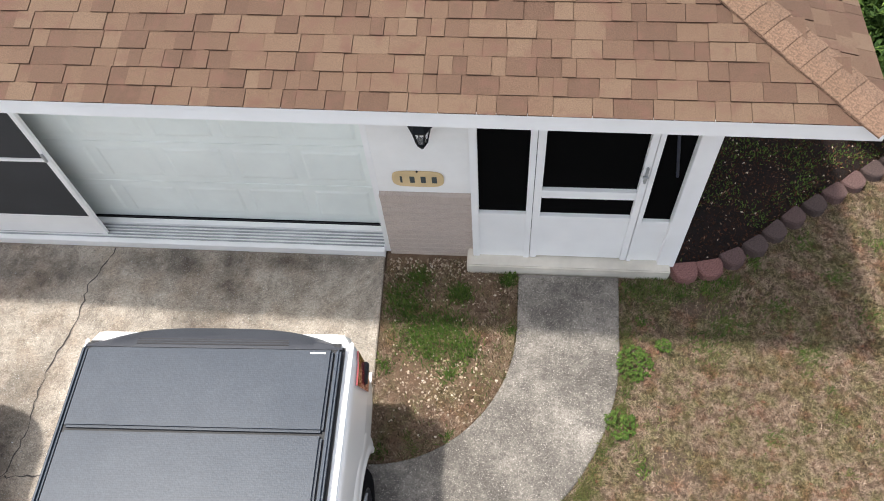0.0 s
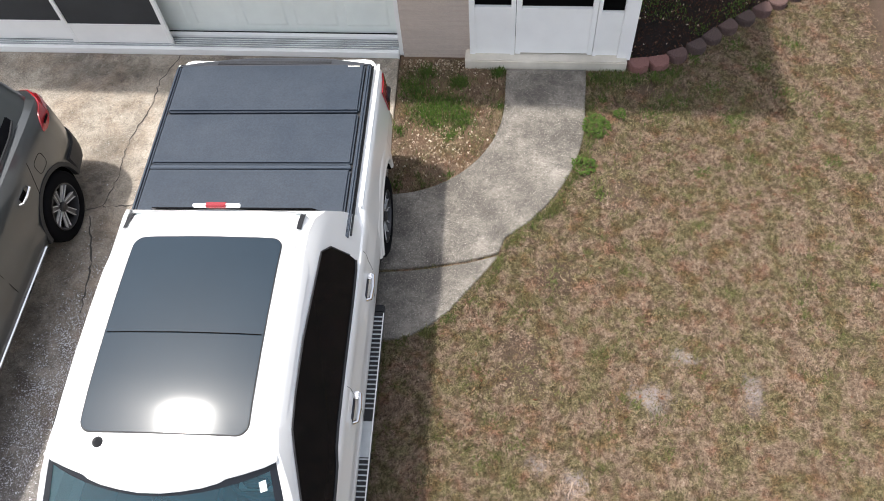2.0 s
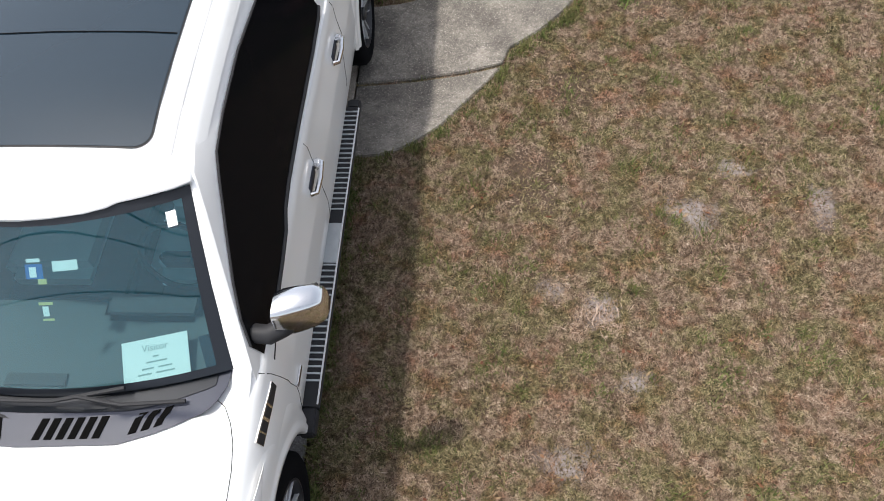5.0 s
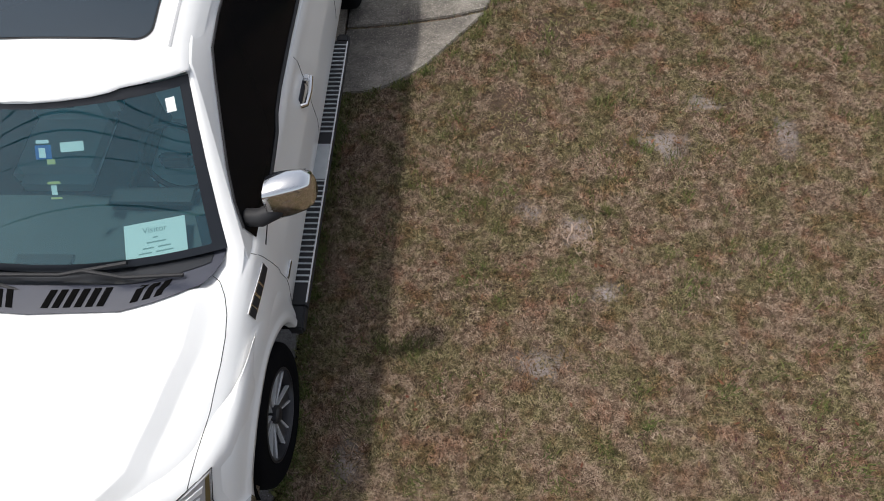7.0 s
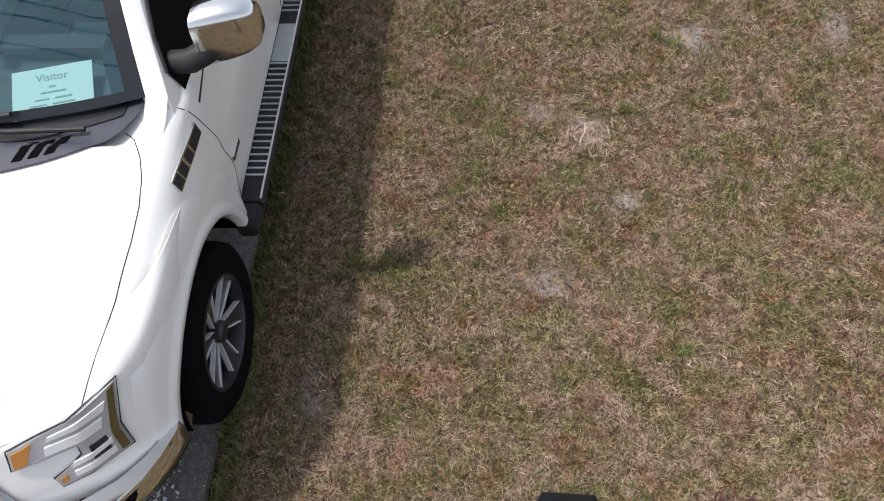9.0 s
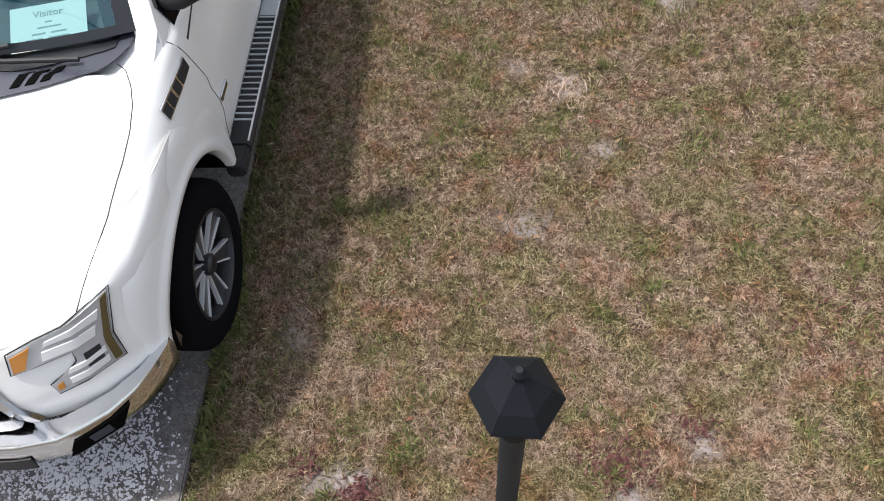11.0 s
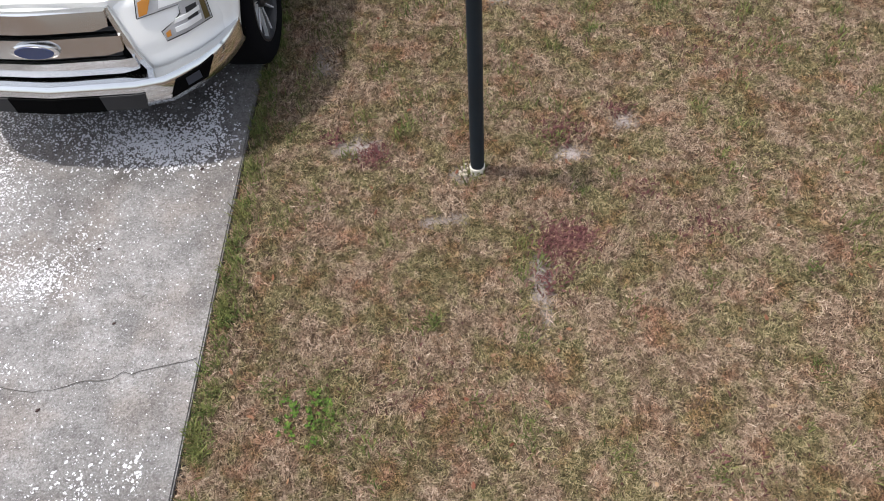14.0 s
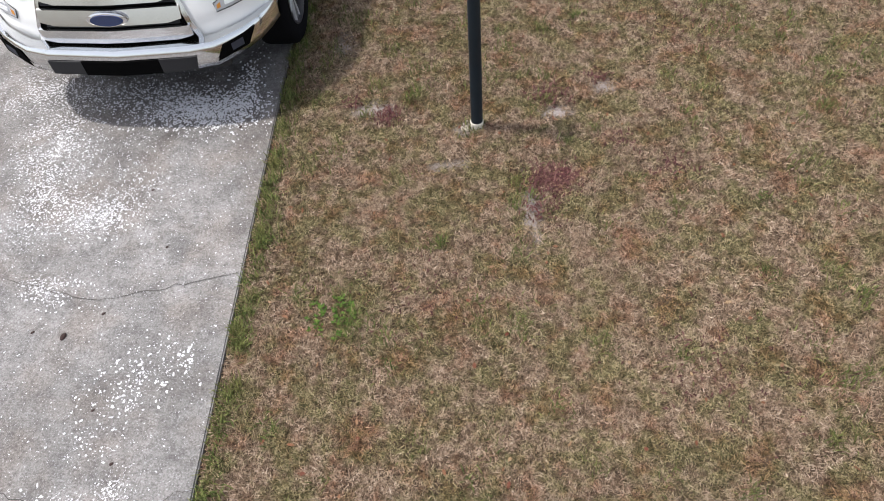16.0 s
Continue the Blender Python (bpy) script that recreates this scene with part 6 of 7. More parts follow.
h = part("door_handle", tube([c0 + Vector((0.0, 0.10, 0.01)), c0 + Vector((0.032, 0.085, 0.01)), c0 + Vector((0.036, 0, 0)), c0 + Vector((0.03, -0.085, -0.004)), c0 + Vector((0.0, -0.10, -0.004))], 0.013, 8), M["chrome"], suv, "chrome door handle", True)
part("handle_cup", box(c0.x - 0.004, c0.x + 0.004, -0.36, -0.25, 0.90, 0.97, 0.003), M["dark_void"], h)
pts = [suv_side(0.10 + 0.085 * math.copysign(abs(math.cos(a)) ** 0.6, math.cos(a)), 0.90 + 0.075 * math.copysign(abs(math.sin(a)) ** 0.6, math.sin(a)), 0.0) for a in np.linspace(0, 2 * math.pi, 29)]
part("fuel_door", tube(pts, 0.0028, 6), M["dark_void"], suv, "outline of the fuel door")
for pts in ([suv_side(-0.02 - 0.40 * (1.05 - z) * 1.1, z, 0.0) for z in np.linspace(1.05, 0.75, 6)], [suv_side(-1.05, z, 0.0) for z in np.linspace(1.05, 0.42, 6)]):
    part("seam", tube(pts, 0.003, 6), M["dark_void"], suv)
# underside slab, coloured near-black to stand for the shade beneath
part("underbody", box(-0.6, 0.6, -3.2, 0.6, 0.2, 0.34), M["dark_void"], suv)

# ---- LAMP POST ----
def lamp_post():
    ob = thing("lamp_post", "dark green lamp post with a black hexagonal lantern on the lawn", "lamp post", pose(1.610, -7.250, 0))
    part("post", lathe([(0.039, 0.05), (0.036, 1.28), (0.038, 1.285), (0.038, 1.31)], 24), M["post_paint"], ob, "dark green tubular post", True, 40)
    part("sleeve", lathe([(0.043, -0.03), (0.043, 0.055), (0.0375, 0.057)], 24), M["pvc"], ob, "white plastic sleeve", True, 40)
    part("collar", lathe([(0.040, 1.29), (0.043, 1.30), (0.043, 1.355), (0.039, 1.37)], 20), M["black_metal"], ob)
    part("glass", lathe([(0.050, 1.375), (0.080, 1.525)], 6), M["lamp_glass"], ob, "clear glass panes")
    for k in range(6):
        a = math.pi / 3 * k
        part("bar", tube([(0.052 * math.cos(a), 0.052 * math.sin(a), 1.37), (0.086 * math.cos(a), 0.086 * math.sin(a), 1.53)], 0.008, 6), M["black_metal"], ob)
    part("bulb", lathe([(0.012, 1.37), (0.014, 1.42), (0.028, 1.45), (0.026, 1.475), (0.008, 1.49)], 14), M["paper"], ob, "white bulb", True)
    part("roof", lathe([(0.104, 1.520), (0.115, 1.528), (0.112, 1.536), (0.080, 1.588), (0.062, 1.606), (0.050, 1.618), (0.03, 1.640), (0.018, 1.652)], 6), M["black_metal"], ob, "black hexagonal hood")
    part("finial", lathe([(0.012, 1.648), (0.018, 1.66), (0.018, 1.675), (0.008, 1.69)], 12), M["black_metal"], ob)


lamp_post()
bm = bmesh.new()
rr = random.Random(17)
for k in range(26):
    a, d = rr.uniform(0, 6.28), rr.uniform(0.035, 0.085)
    q = rr.uniform(0.004, 0.011)
    add_box(bm, -q, q, -q * 0.7, q * 0.7, -0.01, q * 1.2, 0.0, Matrix.Translation((1.590 + d * math.cos(a), -7.262 + d * math.sin(a) * 0.8, 0.004)) @ pose(0, 0, 0, rr.uniform(-25, 25), rr.uniform(-25, 25), rr.uniform(0, 180)))
tagged(new("cement_crumbs", mesh_from("cement_crumbs", bm, simple("cement", (0.42, 0.38, 0.32), 0.95, grain=0.5, scale=150, wear=0.3))), "crumbled pale cement round the foot of the lamp post", "rubble", kind="stuff")

# ---- BEDS, GRASS AND SMALL GROWTH ----
def inside(poly, x, y):
    """Which of the points lie inside an outline."""
    r = np.zeros(len(x), bool)
    for (x0, y0), (x1, y1) in zip(poly, poly[1:] + poly[:1]):
        if y0 != y1:
            r ^= ((y0 > y) != (y1 > y)) & (x < (x1 - x0) * (y - y0) / (y1 - y0) + x0)
    return r


def cloud(x, y, size, seed):
    """Smooth random values in the plan, about 0 to 1."""
    g = np.random.RandomState(seed).rand(64, 64)
    u, v = x / size, y / size
    i, j = np.floor(u).astype(int), np.floor(v).astype(int)
    f, h = u - i, v - j
    f, h = f * f * (3 - 2 * f), h * h * (3 - 2 * h)
    a, b, c, d = g[i % 64, j % 64], g[(i + 1) % 64, j % 64], g[i % 64, (j + 1) % 64], g[(i + 1) % 64, (j + 1) % 64]
    return (a * (1 - f) + b * f) * (1 - h) + (c * (1 - f) + d * f) * h


def tri_mesh(name, co, material):
    """A mesh of loose triangles from an array of corners, three a piece."""
    n = len(co) // 3
    me = bpy.data.meshes.new(name)
    me.vertices.add(len(co))
    me.vertices.foreach_set("co", co.astype(np.float32).ravel())
    me.loops.add(3 * n)
    me.loops.foreach_set("vertex_index", np.arange(3 * n, dtype=np.int32))
    me.polygons.add(n)
    me.polygons.foreach_set("loop_start", np.arange(0, 3 * n, 3, dtype=np.int32))
    me.update(calc_edges=True)
    me.materials.append(material)
    return me


def blades(x, y, length, width, lean, seed, z=0.0):
    """Bent blades at the places given: two triangles each, joined at a fold."""
    r = np.random.RandomState(seed)
    n = len(x)
    a = r.rand(n) * 2 * np.pi
    dx, dy = np.cos(a), np.sin(a)
    px, py = -dy, dx
    l1 = length * 0.55
    zz = np.full(n, z) if np.isscalar(z) else z
    s, c = np.sin(lean * 0.6), np.cos(lean * 0.6)
    s2, c2 = np.sin(np.minimum(lean * 1.25, 1.66)), np.cos(np.minimum(lean * 1.25, 1.66))
    base_l = np.stack([x + px * width / 2, y + py * width / 2, zz], 1)
    base_r = np.stack([x - px * width / 2, y - py * width / 2, zz], 1)
    mx, my, mz = x + dx * l1 * s, y + dy * l1 * s, zz + l1 * c
    mid_l = np.stack([mx + px * width * 0.4, my + py * width * 0.4, mz], 1)
    mid_r = np.stack([mx - px * width * 0.4, my - py * width * 0.4, mz], 1)
    tip = np.stack([mx + dx * length * 0.45 * s2, my + dy * length * 0.45 * s2, np.maximum(mz + length * 0.45 * c2, 0.006)], 1)
    co = np.stack([base_l, base_r, mid_r, mid_l, tip], 1).reshape(-1, 3)
    me = bpy.data.meshes.new("blades")
    me.vertices.add(5 * n)
    me.vertices.foreach_set("co", co.astype(np.float32).ravel())
    idx = np.array([0, 1, 2, 0, 2, 3, 3, 2, 4], np.int32)[None, :] + 5 * np.arange(n, dtype=np.int32)[:, None]
    me.loops.add(9 * n)
    me.loops.foreach_set("vertex_index", idx.ravel())
    me.polygons.add(3 * n)
    me.polygons.foreach_set("loop_start", np.arange(0, 9 * n, 3, dtype=np.int32))
    me.update(calc_edges=True)
    return me


def slivers(x, y, length, width, seed):
    """Short stiff blades lying at all angles, some of them standing: one triangle each."""
    r = np.random.RandomState(seed)
    n = len(x)
    a = r.rand(n) * 2 * np.pi
    up = np.abs(r.normal(0.22, 0.25, n)) + 0.65 * (r.rand(n) < 0.22) * r.rand(n)
    z0 = 0.001 + 0.016 * r.rand(n) ** 1.5
    dx, dy, dz = np.cos(a) * np.cos(up), np.sin(a) * np.cos(up), np.sin(up)
    px, py = -np.sin(a) * width / 2, np.cos(a) * width / 2
    tilt = r.normal(0, 0.45, n) * width
    co = np.stack([np.stack([x + px, y + py, z0 + tilt], 1), np.stack([x - px, y - py, z0 - tilt], 1), np.stack([x + dx * length, y + dy * length, z0 + dz * length], 1)], 1).reshape(-1, 3)
    return tri_mesh("blades", co, M["grass"])


def blade_material(name, stops, green_stops, size, lo, hi):
    m, nt, b = nodes_of(name)
    geo = nt.nodes.new("ShaderNodeNewGeometry")
    a = ramp(nt, geo.outputs["Random Per Island"], stops)
    g = ramp(nt, geo.outputs["Random Per Island"], green_stops)
    n = nt.nodes.new("ShaderNodeTexNoise")
    n.inputs["Scale"].default_value, n.inputs["Detail"].default_value, n.inputs["Roughness"].default_value = size, 5, 0.7
    nt.links.new(geo.outputs["Position"], n.inputs["Vector"])
    col = mixed(nt, ramp(nt, n.outputs["Fac"], [(lo, (0, 0, 0)), (hi, (1, 1, 1))]), a, g)
    if name == "grass":
        # russet drifts, then greyer worn ones
        for size, lo2, hi2, tint, most in ((4.2, 0.50, 0.64, (0.95, 0.695, 0.61), 0.85), (2.1, 0.54, 0.66, (0.80, 0.86, 0.80), 0.7), (21.0, 0.44, 0.62, (0.45, 0.41, 0.36), 0.75)):
            n2 = nt.nodes.new("ShaderNodeTexNoise")
            n2.inputs["Scale"].default_value, n2.inputs["Detail"].default_value, n2.inputs["Roughness"].default_value = size, 5 if size < 10 else 3, 0.75 if size < 10 else 0.6
            nt.links.new(geo.outputs["Position"], n2.inputs["Vector"])
            col = mixed(nt, ramp(nt, n2.outputs["Fac"], [(lo2, (0, 0, 0)), (hi2, (most, most, most))]), col, mixed(nt, 1.0, col, tint, "MULTIPLY"))
    nt.links.new(col, b.inputs["Base Color"])
    b.inputs["Roughness"].default_value = 0.75
    b.inputs["Specular IOR Level"].default_value = 0.2
    return m


M["grass"] = blade_material("grass", [(0.0, (0.055, 0.034, 0.019)), (0.22, (0.160, 0.109, 0.075)), (0.58, (0.300, 0.217, 0.158)), (0.92, (0.403, 0.307, 0.234)), (1.0, (0.54, 0.44, 0.350))],
                            [(0.0, (0.032, 0.033, 0.011)), (0.26, (0.096, 0.087, 0.038)), (0.62, (0.222, 0.183, 0.097)), (1.0, (0.37, 0.307, 0.186))], 4.6, 0.445, 0.565)
M["green_grass"] = blade_material("green_grass", [(0, (0.036, 0.056, 0.014)), (0.6, (0.090, 0.118, 0.030)), (1, (0.22, 0.23, 0.085))], [(0, (0.065, 0.070, 0.022)), (1, (0.15, 0.145, 0.050))], 6, 0.4, 0.6)
M["weed"] = blade_material("weed", [(0, (0.030, 0.062, 0.010)), (0.6, (0.066, 0.115, 0.018)), (1, (0.13, 0.18, 0.035))], [(0, (0.038, 0.070, 0.012)), (1, (0.08, 0.125, 0.022))], 9, 0.4, 0.6)

bed = [(line_x(-0.05) + 0.015, 0.015), (0.715, 0.015), (0.72, -0.18), (1.18, -0.19), (1.18, -0.72)] + [(x - 0.015, y) for x, y in inner[2:-1]] + [(line_x(-1.95) + 0.015, -1.97)]
stone_line = [(x, y + 0.02) for x, y in stones]
mulch = [(2.56, -0.02)] + stone_line + [(5.15, 4.5), (2.56, 4.5)]
lawn_off = [main_slab, flare, bed, mulch]

rs = np.random.RandomState(5)
n = 3050000
X = rs.uniform(-0.1, 5.4, n)
Y = rs.uniform(-11.0, 1.5, n)
keep = (X > line_x(0) - 0.041 * Y + 0.012) & ((X < 4.7) | (Y > -5.2))
keep &= ~((Y > -0.19) & (X < 2.56))
for poly in lawn_off:
    keep &= ~inside(poly, X, Y)
thin = np.ones(n)
for bx, by, rx, ry, turn in SANDY + [(2.85, -0.45, 0.30, 0.14, 0), (1.45, -3.75, 0.25, 0.3, 0), (2.4, -1.9, 0.3, 0.25, 0), (1.75, -2.9, 0.2, 0.25, 0)]:
    c, q = math.cos(radians(turn)), math.sin(radians(turn))
    u, v = (X - bx) * c + (Y - by) * q, (Y - by) * c - (X - bx) * q
    d = (u / rx) ** 2 + (v / ry) ** 2 + 1.1 * (cloud(X, Y, 0.05, 9) - 0.5)
    thin *= np.clip(0.62 * d - 0.10, 0.06 if by < -6.7 else 0.16, 1)
thin *= 0.25 + 1.25 * cloud(X, Y, 0.05, 3) ** 1.2 * (0.55 + cloud(X, Y, 0.45, 4))
thin *= np.clip((5.4 - X) / 0.7, 0, 1) * np.clip((Y + 11.0) / 0.6, 0, 1)
keep &= rs.rand(n) < np.clip(thin * 1.25, 0, 1)
X, Y = X[keep], Y[keep]
m_ = len(X)
tuft = cloud(X, Y, 0.10, 6)
me = slivers(X, Y, 0.017 + 0.032 * rs.rand(m_) * (0.5 + 0.9 * tuft), 0.0027 + 0.0034 * rs.rand(m_), 12)
tagged(new("lawn_grass", me), "short dormant grass blades, tan and olive", "grass", kind="stuff")

M["mulch_chip"] = blade_material("mulch_chip", [(0, (0.010, 0.005, 0.003)), (0.5, (0.055, 0.020, 0.010)), (0.88, (0.13, 0.050, 0.026)), (1, (0.28, 0.18, 0.12))], [(0, (0.012, 0.006, 0.004)), (1, (0.065, 0.029, 0.016))], 8, 0.4, 0.6)
M["litter"] = blade_material("litter", [(0, (0.035, 0.010, 0.012)), (0.6, (0.085, 0.028, 0.030)), (1, (0.16, 0.08, 0.07))], [(0, (0.06, 0.02, 0.02)), (1, (0.14, 0.07, 0.06))], 8, 0.4, 0.6)
lx, ly = [], []
for x, y, r, k in ((1.00, -7.17, 0.09, 170), (2.08, -6.96, 0.11, 260), (2.09, -7.72, 0.14, 620), (2.42, -6.78, 0.08, 90), (0.75, -7.05, 0.07, 60), (2.85, -7.6, 0.12, 70), (2.54, -7.38, 0.10, 60), (2.02, -7.95, 0.12, 110), (3.1, -6.2, 0.3, 140), (1.3, -8.6, 0.3, 70), (2.9, -9.0, 0.35, 120)):
    lx.append(x + rs.normal(0, r * 0.6, k))
    ly.append(y + rs.normal(0, r * 0.5, k))
X, Y = np.concatenate(lx), np.concatenate(ly)
me = blades(X, Y, 0.022 + 0.026 * rs.rand(len(X)), 0.006 + 0.007 * rs.rand(len(X)), 0.9 + 0.6 * rs.rand(len(X)), 95, 0.012)
me.materials.append(M["litter"])
tagged(new("leaf_litter", me), "dark maroon leaf litter round bare spots", "litter", kind="stuff")

# a tuft of bleached straw and a few wisps
M["straw"] = blade_material("straw", [(0, (0.30, 0.21, 0.16)), (0.6, (0.42, 0.32, 0.25)), (1, (0.56, 0.45, 0.36))], [(0, (0.32, 0.22, 0.17)), (1, (0.50, 0.38, 0.30))], 9, 0.4, 0.6)
spots = [(1.90, -4.82, 0.10, 0.09, 90), (1.98, -4.92, 0.08, 0.06, 40), (1.72, -4.98, 0.05, 0.04, 12), (2.0, -8.17, 0.05, 0.04, 12), (0.66, -6.34, 0.05, 0.05, 16)]
X = np.concatenate([x + rs.normal(0, rx * 0.6, k) for x, y, rx, ry, k in spots])
Y = np.concatenate([y + rs.normal(0, ry * 0.6, k) for x, y, rx, ry, k in spots])
me = blades(X, Y, 0.03 + 0.05 * rs.rand(len(X)), 0.003 + 0.002 * rs.rand(len(X)), 0.9 + 0.6 * rs.rand(len(X)), 97, 0.010)
me.materials.append(M["straw"])
tagged(new("straw_wisps", me), "bleached straw wisps lying in the lawn", "dead grass", kind="stuff")

# green tufts: edges of paths, scattered clumps
cx, cy, cr, cn = [], [], [], []
rnd = random.Random(21)
for k in range(420):
    cx.append(rnd.uniform(0.3, 5.2)); cy.append(rnd.uniform(-10.6, -0.4)); cr.append(rnd.uniform(0.03, 0.11)); cn.append(rnd.randint(12, 60))
for k in range(230):
    y = rnd.uniform(-10.8, -3.7)
    cx.append(line_x(y) + rnd.uniform(0.03, 0.10)); cy.append(y); cr.append(rnd.uniform(0.02, 0.07)); cn.append(rnd.randint(8, 46))
for (x0, y0), (x1, y1) in zip(outer + flare[:7], outer[1:] + flare[1:8]):
    for k in range(4):
        f = rnd.random()
        cx.append(x0 + (x1 - x0) * f + rnd.uniform(0.03, 0.08)); cy.append(y0 + (y1 - y0) * f - rnd.uniform(0.0, 0.06)); cr.append(rnd.uniform(0.03, 0.07)); cn.append(rnd.randint(15, 50))
for x, y, r, k in ((0.91, -5.70, 0.07, 130), (1.25, -4.61, 0.07, 90), (2.05, -6.25, 0.06, 60), (2.65, -5.18, 0.10, 150), (3.16, -5.07, 0.12, 170), (3.0, -3.78, 0.07, 80), (1.40, -3.29, 0.12, 150), (2.34, -8.87, 0.07, 60), (2.97, -9.62, 0.05, 40), (3.55, -5.5, 0.10, 80), (3.4, -6.3, 0.12, 120), (2.3, -6.1, 0.05, 50), (1.88, -7.75, 0.05, 60), (1.0, -8.78, 0.10, 180), (2.25, -0.35, 0.14, 330), (2.45, -0.30, 0.14, 300),
                   (2.9, -0.75, 0.20, 280), (3.3, -0.5, 0.16, 200), (3.6, -0.9, 0.14, 120), (2.62, -4.2, 0.08, 70), (2.9, -0.32, 0.10, 160), (3.1, -0.20, 0.10, 160), (0.9, -6.9, 0.06, 60), (3.7, -1.4, 0.12, 90), (2.8, -1.0, 0.1, 90)):
    cx.append(x); cy.append(y); cr.append(r); cn.append(k)
X = np.concatenate([x + rs.normal(0, r * 0.6, k) for x, r, k in zip(cx, cr, cn)])
Y = np.concatenate([y + rs.normal(0, r * 0.6, k) for y, r, k in zip(cy, cr, cn)])
keep = X > -0.05 - 0.041 * Y + 0.004
for poly in (main_slab, flare):
    keep &= ~inside(poly, X, Y)
X, Y = X[keep], Y[keep]
me = blades(X, Y, 0.04 + 0.05 * rs.rand(len(X)), 0.004 + 0.004 * rs.rand(len(X)), 0.25 + 0.9 * rs.rand(len(X)), 14)
me.materials.append(M["green_grass"])
tagged(new("green_tufts", me), "green grass tufts scattered over the brown lawn", "grass", kind="stuff")

# beds: soil sheets, dry grass, green growth, pebbles
m, nt, b = nodes_of("bed_soil")
f1, f2 = noise_tex(nt, 5, 6, 0.7), noise_tex(nt, 90, 4, 0.7)
col = ramp(nt, f1, [(0.3, (0.15, 0.092, 0.058)), (0.7, (0.32, 0.215, 0.140))])
col = mixed(nt, 0.8, col, ramp(nt, f2, [(0.25, (0.3, 0.28, 0.26)), (0.75, (1, 1, 1))]), "MULTIPLY")
nt.links.new(col, b.inputs["Base Color"])
b.inputs["Roughness"].default_value = 1.0
bump(nt, b, f2, 0.9, 0.02)
M["bed_soil"] = m
m, nt, b = nodes_of("mulch_soil")
f1, f2 = noise_tex(nt, 6, 6, 0.7), noise_tex(nt, 60, 4, 0.75)
col = ramp(nt, f1, [(0.3, (0.007, 0.0035, 0.0025)), (0.7, (0.030, 0.012, 0.008))])
col = mixed(nt, 0.8, col, ramp(nt, f2, [(0.3, (0.3, 0.3, 0.3)), (0.75, (1, 1, 1))]), "MULTIPLY")
nt.links.new(col, b.inputs["Base Color"])
b.inputs["Roughness"].default_value = 1.0
bump(nt, b, f2, 1.0, 0.03)
M["mulch_soil"] = m
M["pebble"] = blade_material("pebble", [(0, (0.36, 0.26, 0.17)), (0.6, (0.56, 0.45, 0.33)), (1, (0.76, 0.68, 0.57))], [(0, (0.30, 0.20, 0.13)), (1, (0.62, 0.52, 0.41))], 8, 0.45, 0.6)
tagged(new("ground", mesh_from("ground", prism(bed, -0.03, 0.012), M["bed_soil"])), "bare brown bed between driveway and footpath", "bed", kind="structure")
tagged(new("ground", mesh_from("ground", prism(mulch, -0.03, 0.016), M["mulch_soil"])), "dark mulched bed beside the porch", "bed", kind="structure")


def pebbles(places, seed):
    r = random.Random(seed)
    bm = bmesh.new()
    base = [v.normalized() for v in (Vector((1, 0, 0)), Vector((-1, 0, 0)), Vector((0, 1, 0)), Vector((0, -1, 0)), Vector((0, 0, 1)), Vector((0, 0, -1)))]
    faces = ((0, 2, 4), (2, 1, 4), (1, 3, 4), (3, 0, 4), (2, 0, 5), (1, 2, 5), (3, 1, 5), (0, 3, 5))
    for x, y, z, s in places:
        m = Euler((r.uniform(0, 3), r.uniform(0, 3), r.uniform(0, 3))).to_matrix()
        sx, sy, sz = s * r.uniform(0.7, 1.3), s * r.uniform(0.7, 1.3), s * r.uniform(0.5, 0.9)
        vs = [bm.verts.new(Vector((x, y, z)) + m @ Vector((v.x * sx, v.y * sy, v.z * sz))) for v in base]
        for f in faces:
            bm.faces.new([vs[i] for i in f])
    return bm


r = random.Random(31)
pl = []
for k in range(5200):
    x, y = r.uniform(0.0, 1.15), r.uniform(-1.75, -0.05)
    near_wall = math.exp(-((y + 0.12) / 0.14) ** 2) * (1 if x < 0.75 else 0.3)
    mid = math.exp(-(((x - 0.55) / 0.30) ** 2 + ((y + 1.25) / 0.30) ** 2))
    if r.random() < 0.8 * near_wall + 0.36 * mid + 0.07 and inside(bed, np.array([x]), np.array([y]))[0]:
        pl.append((x, y, 0.017, r.uniform(0.006, 0.016)))
for k in range(240):
    x, y = r.uniform(2.6, 4.8), r.uniform(0.0, 3.2)
    if inside(mulch, np.array([x]), np.array([y]))[0]:
        pl.append((x, y, 0.022, r.uniform(0.006, 0.016)))
tagged(new("pebbles", mesh_from("pebbles", pebbles(pl, 32), M["pebble"])), "pale tan pebbles strewn over the beds", "gravel", kind="stuff")

n = 40000
X, Y = rs.uniform(-0.05, 1.25, n), rs.uniform(-2.0, -0.05, n)
keep = inside(bed, X, Y) & (rs.rand(n) < 0.15 + 0.9 * np.clip(cloud(X, Y, 0.3, 41) + (Y < -1.3) * 0.35 + (X > 0.85) * 0.4 - 0.25, 0, 1))
X, Y = X[keep], Y[keep]
me = blades(X, Y, 0.02 + 0.03 * rs.rand(len(X)), 0.003 + 0.002 * rs.rand(len(X)), 0.6 + 0.9 * rs.rand(len(X)), 43, 0.012)
me.materials.append(M["grass"])
tagged(new("bed_grass", me), "dry thatch over the bed", "grass", kind="stuff")

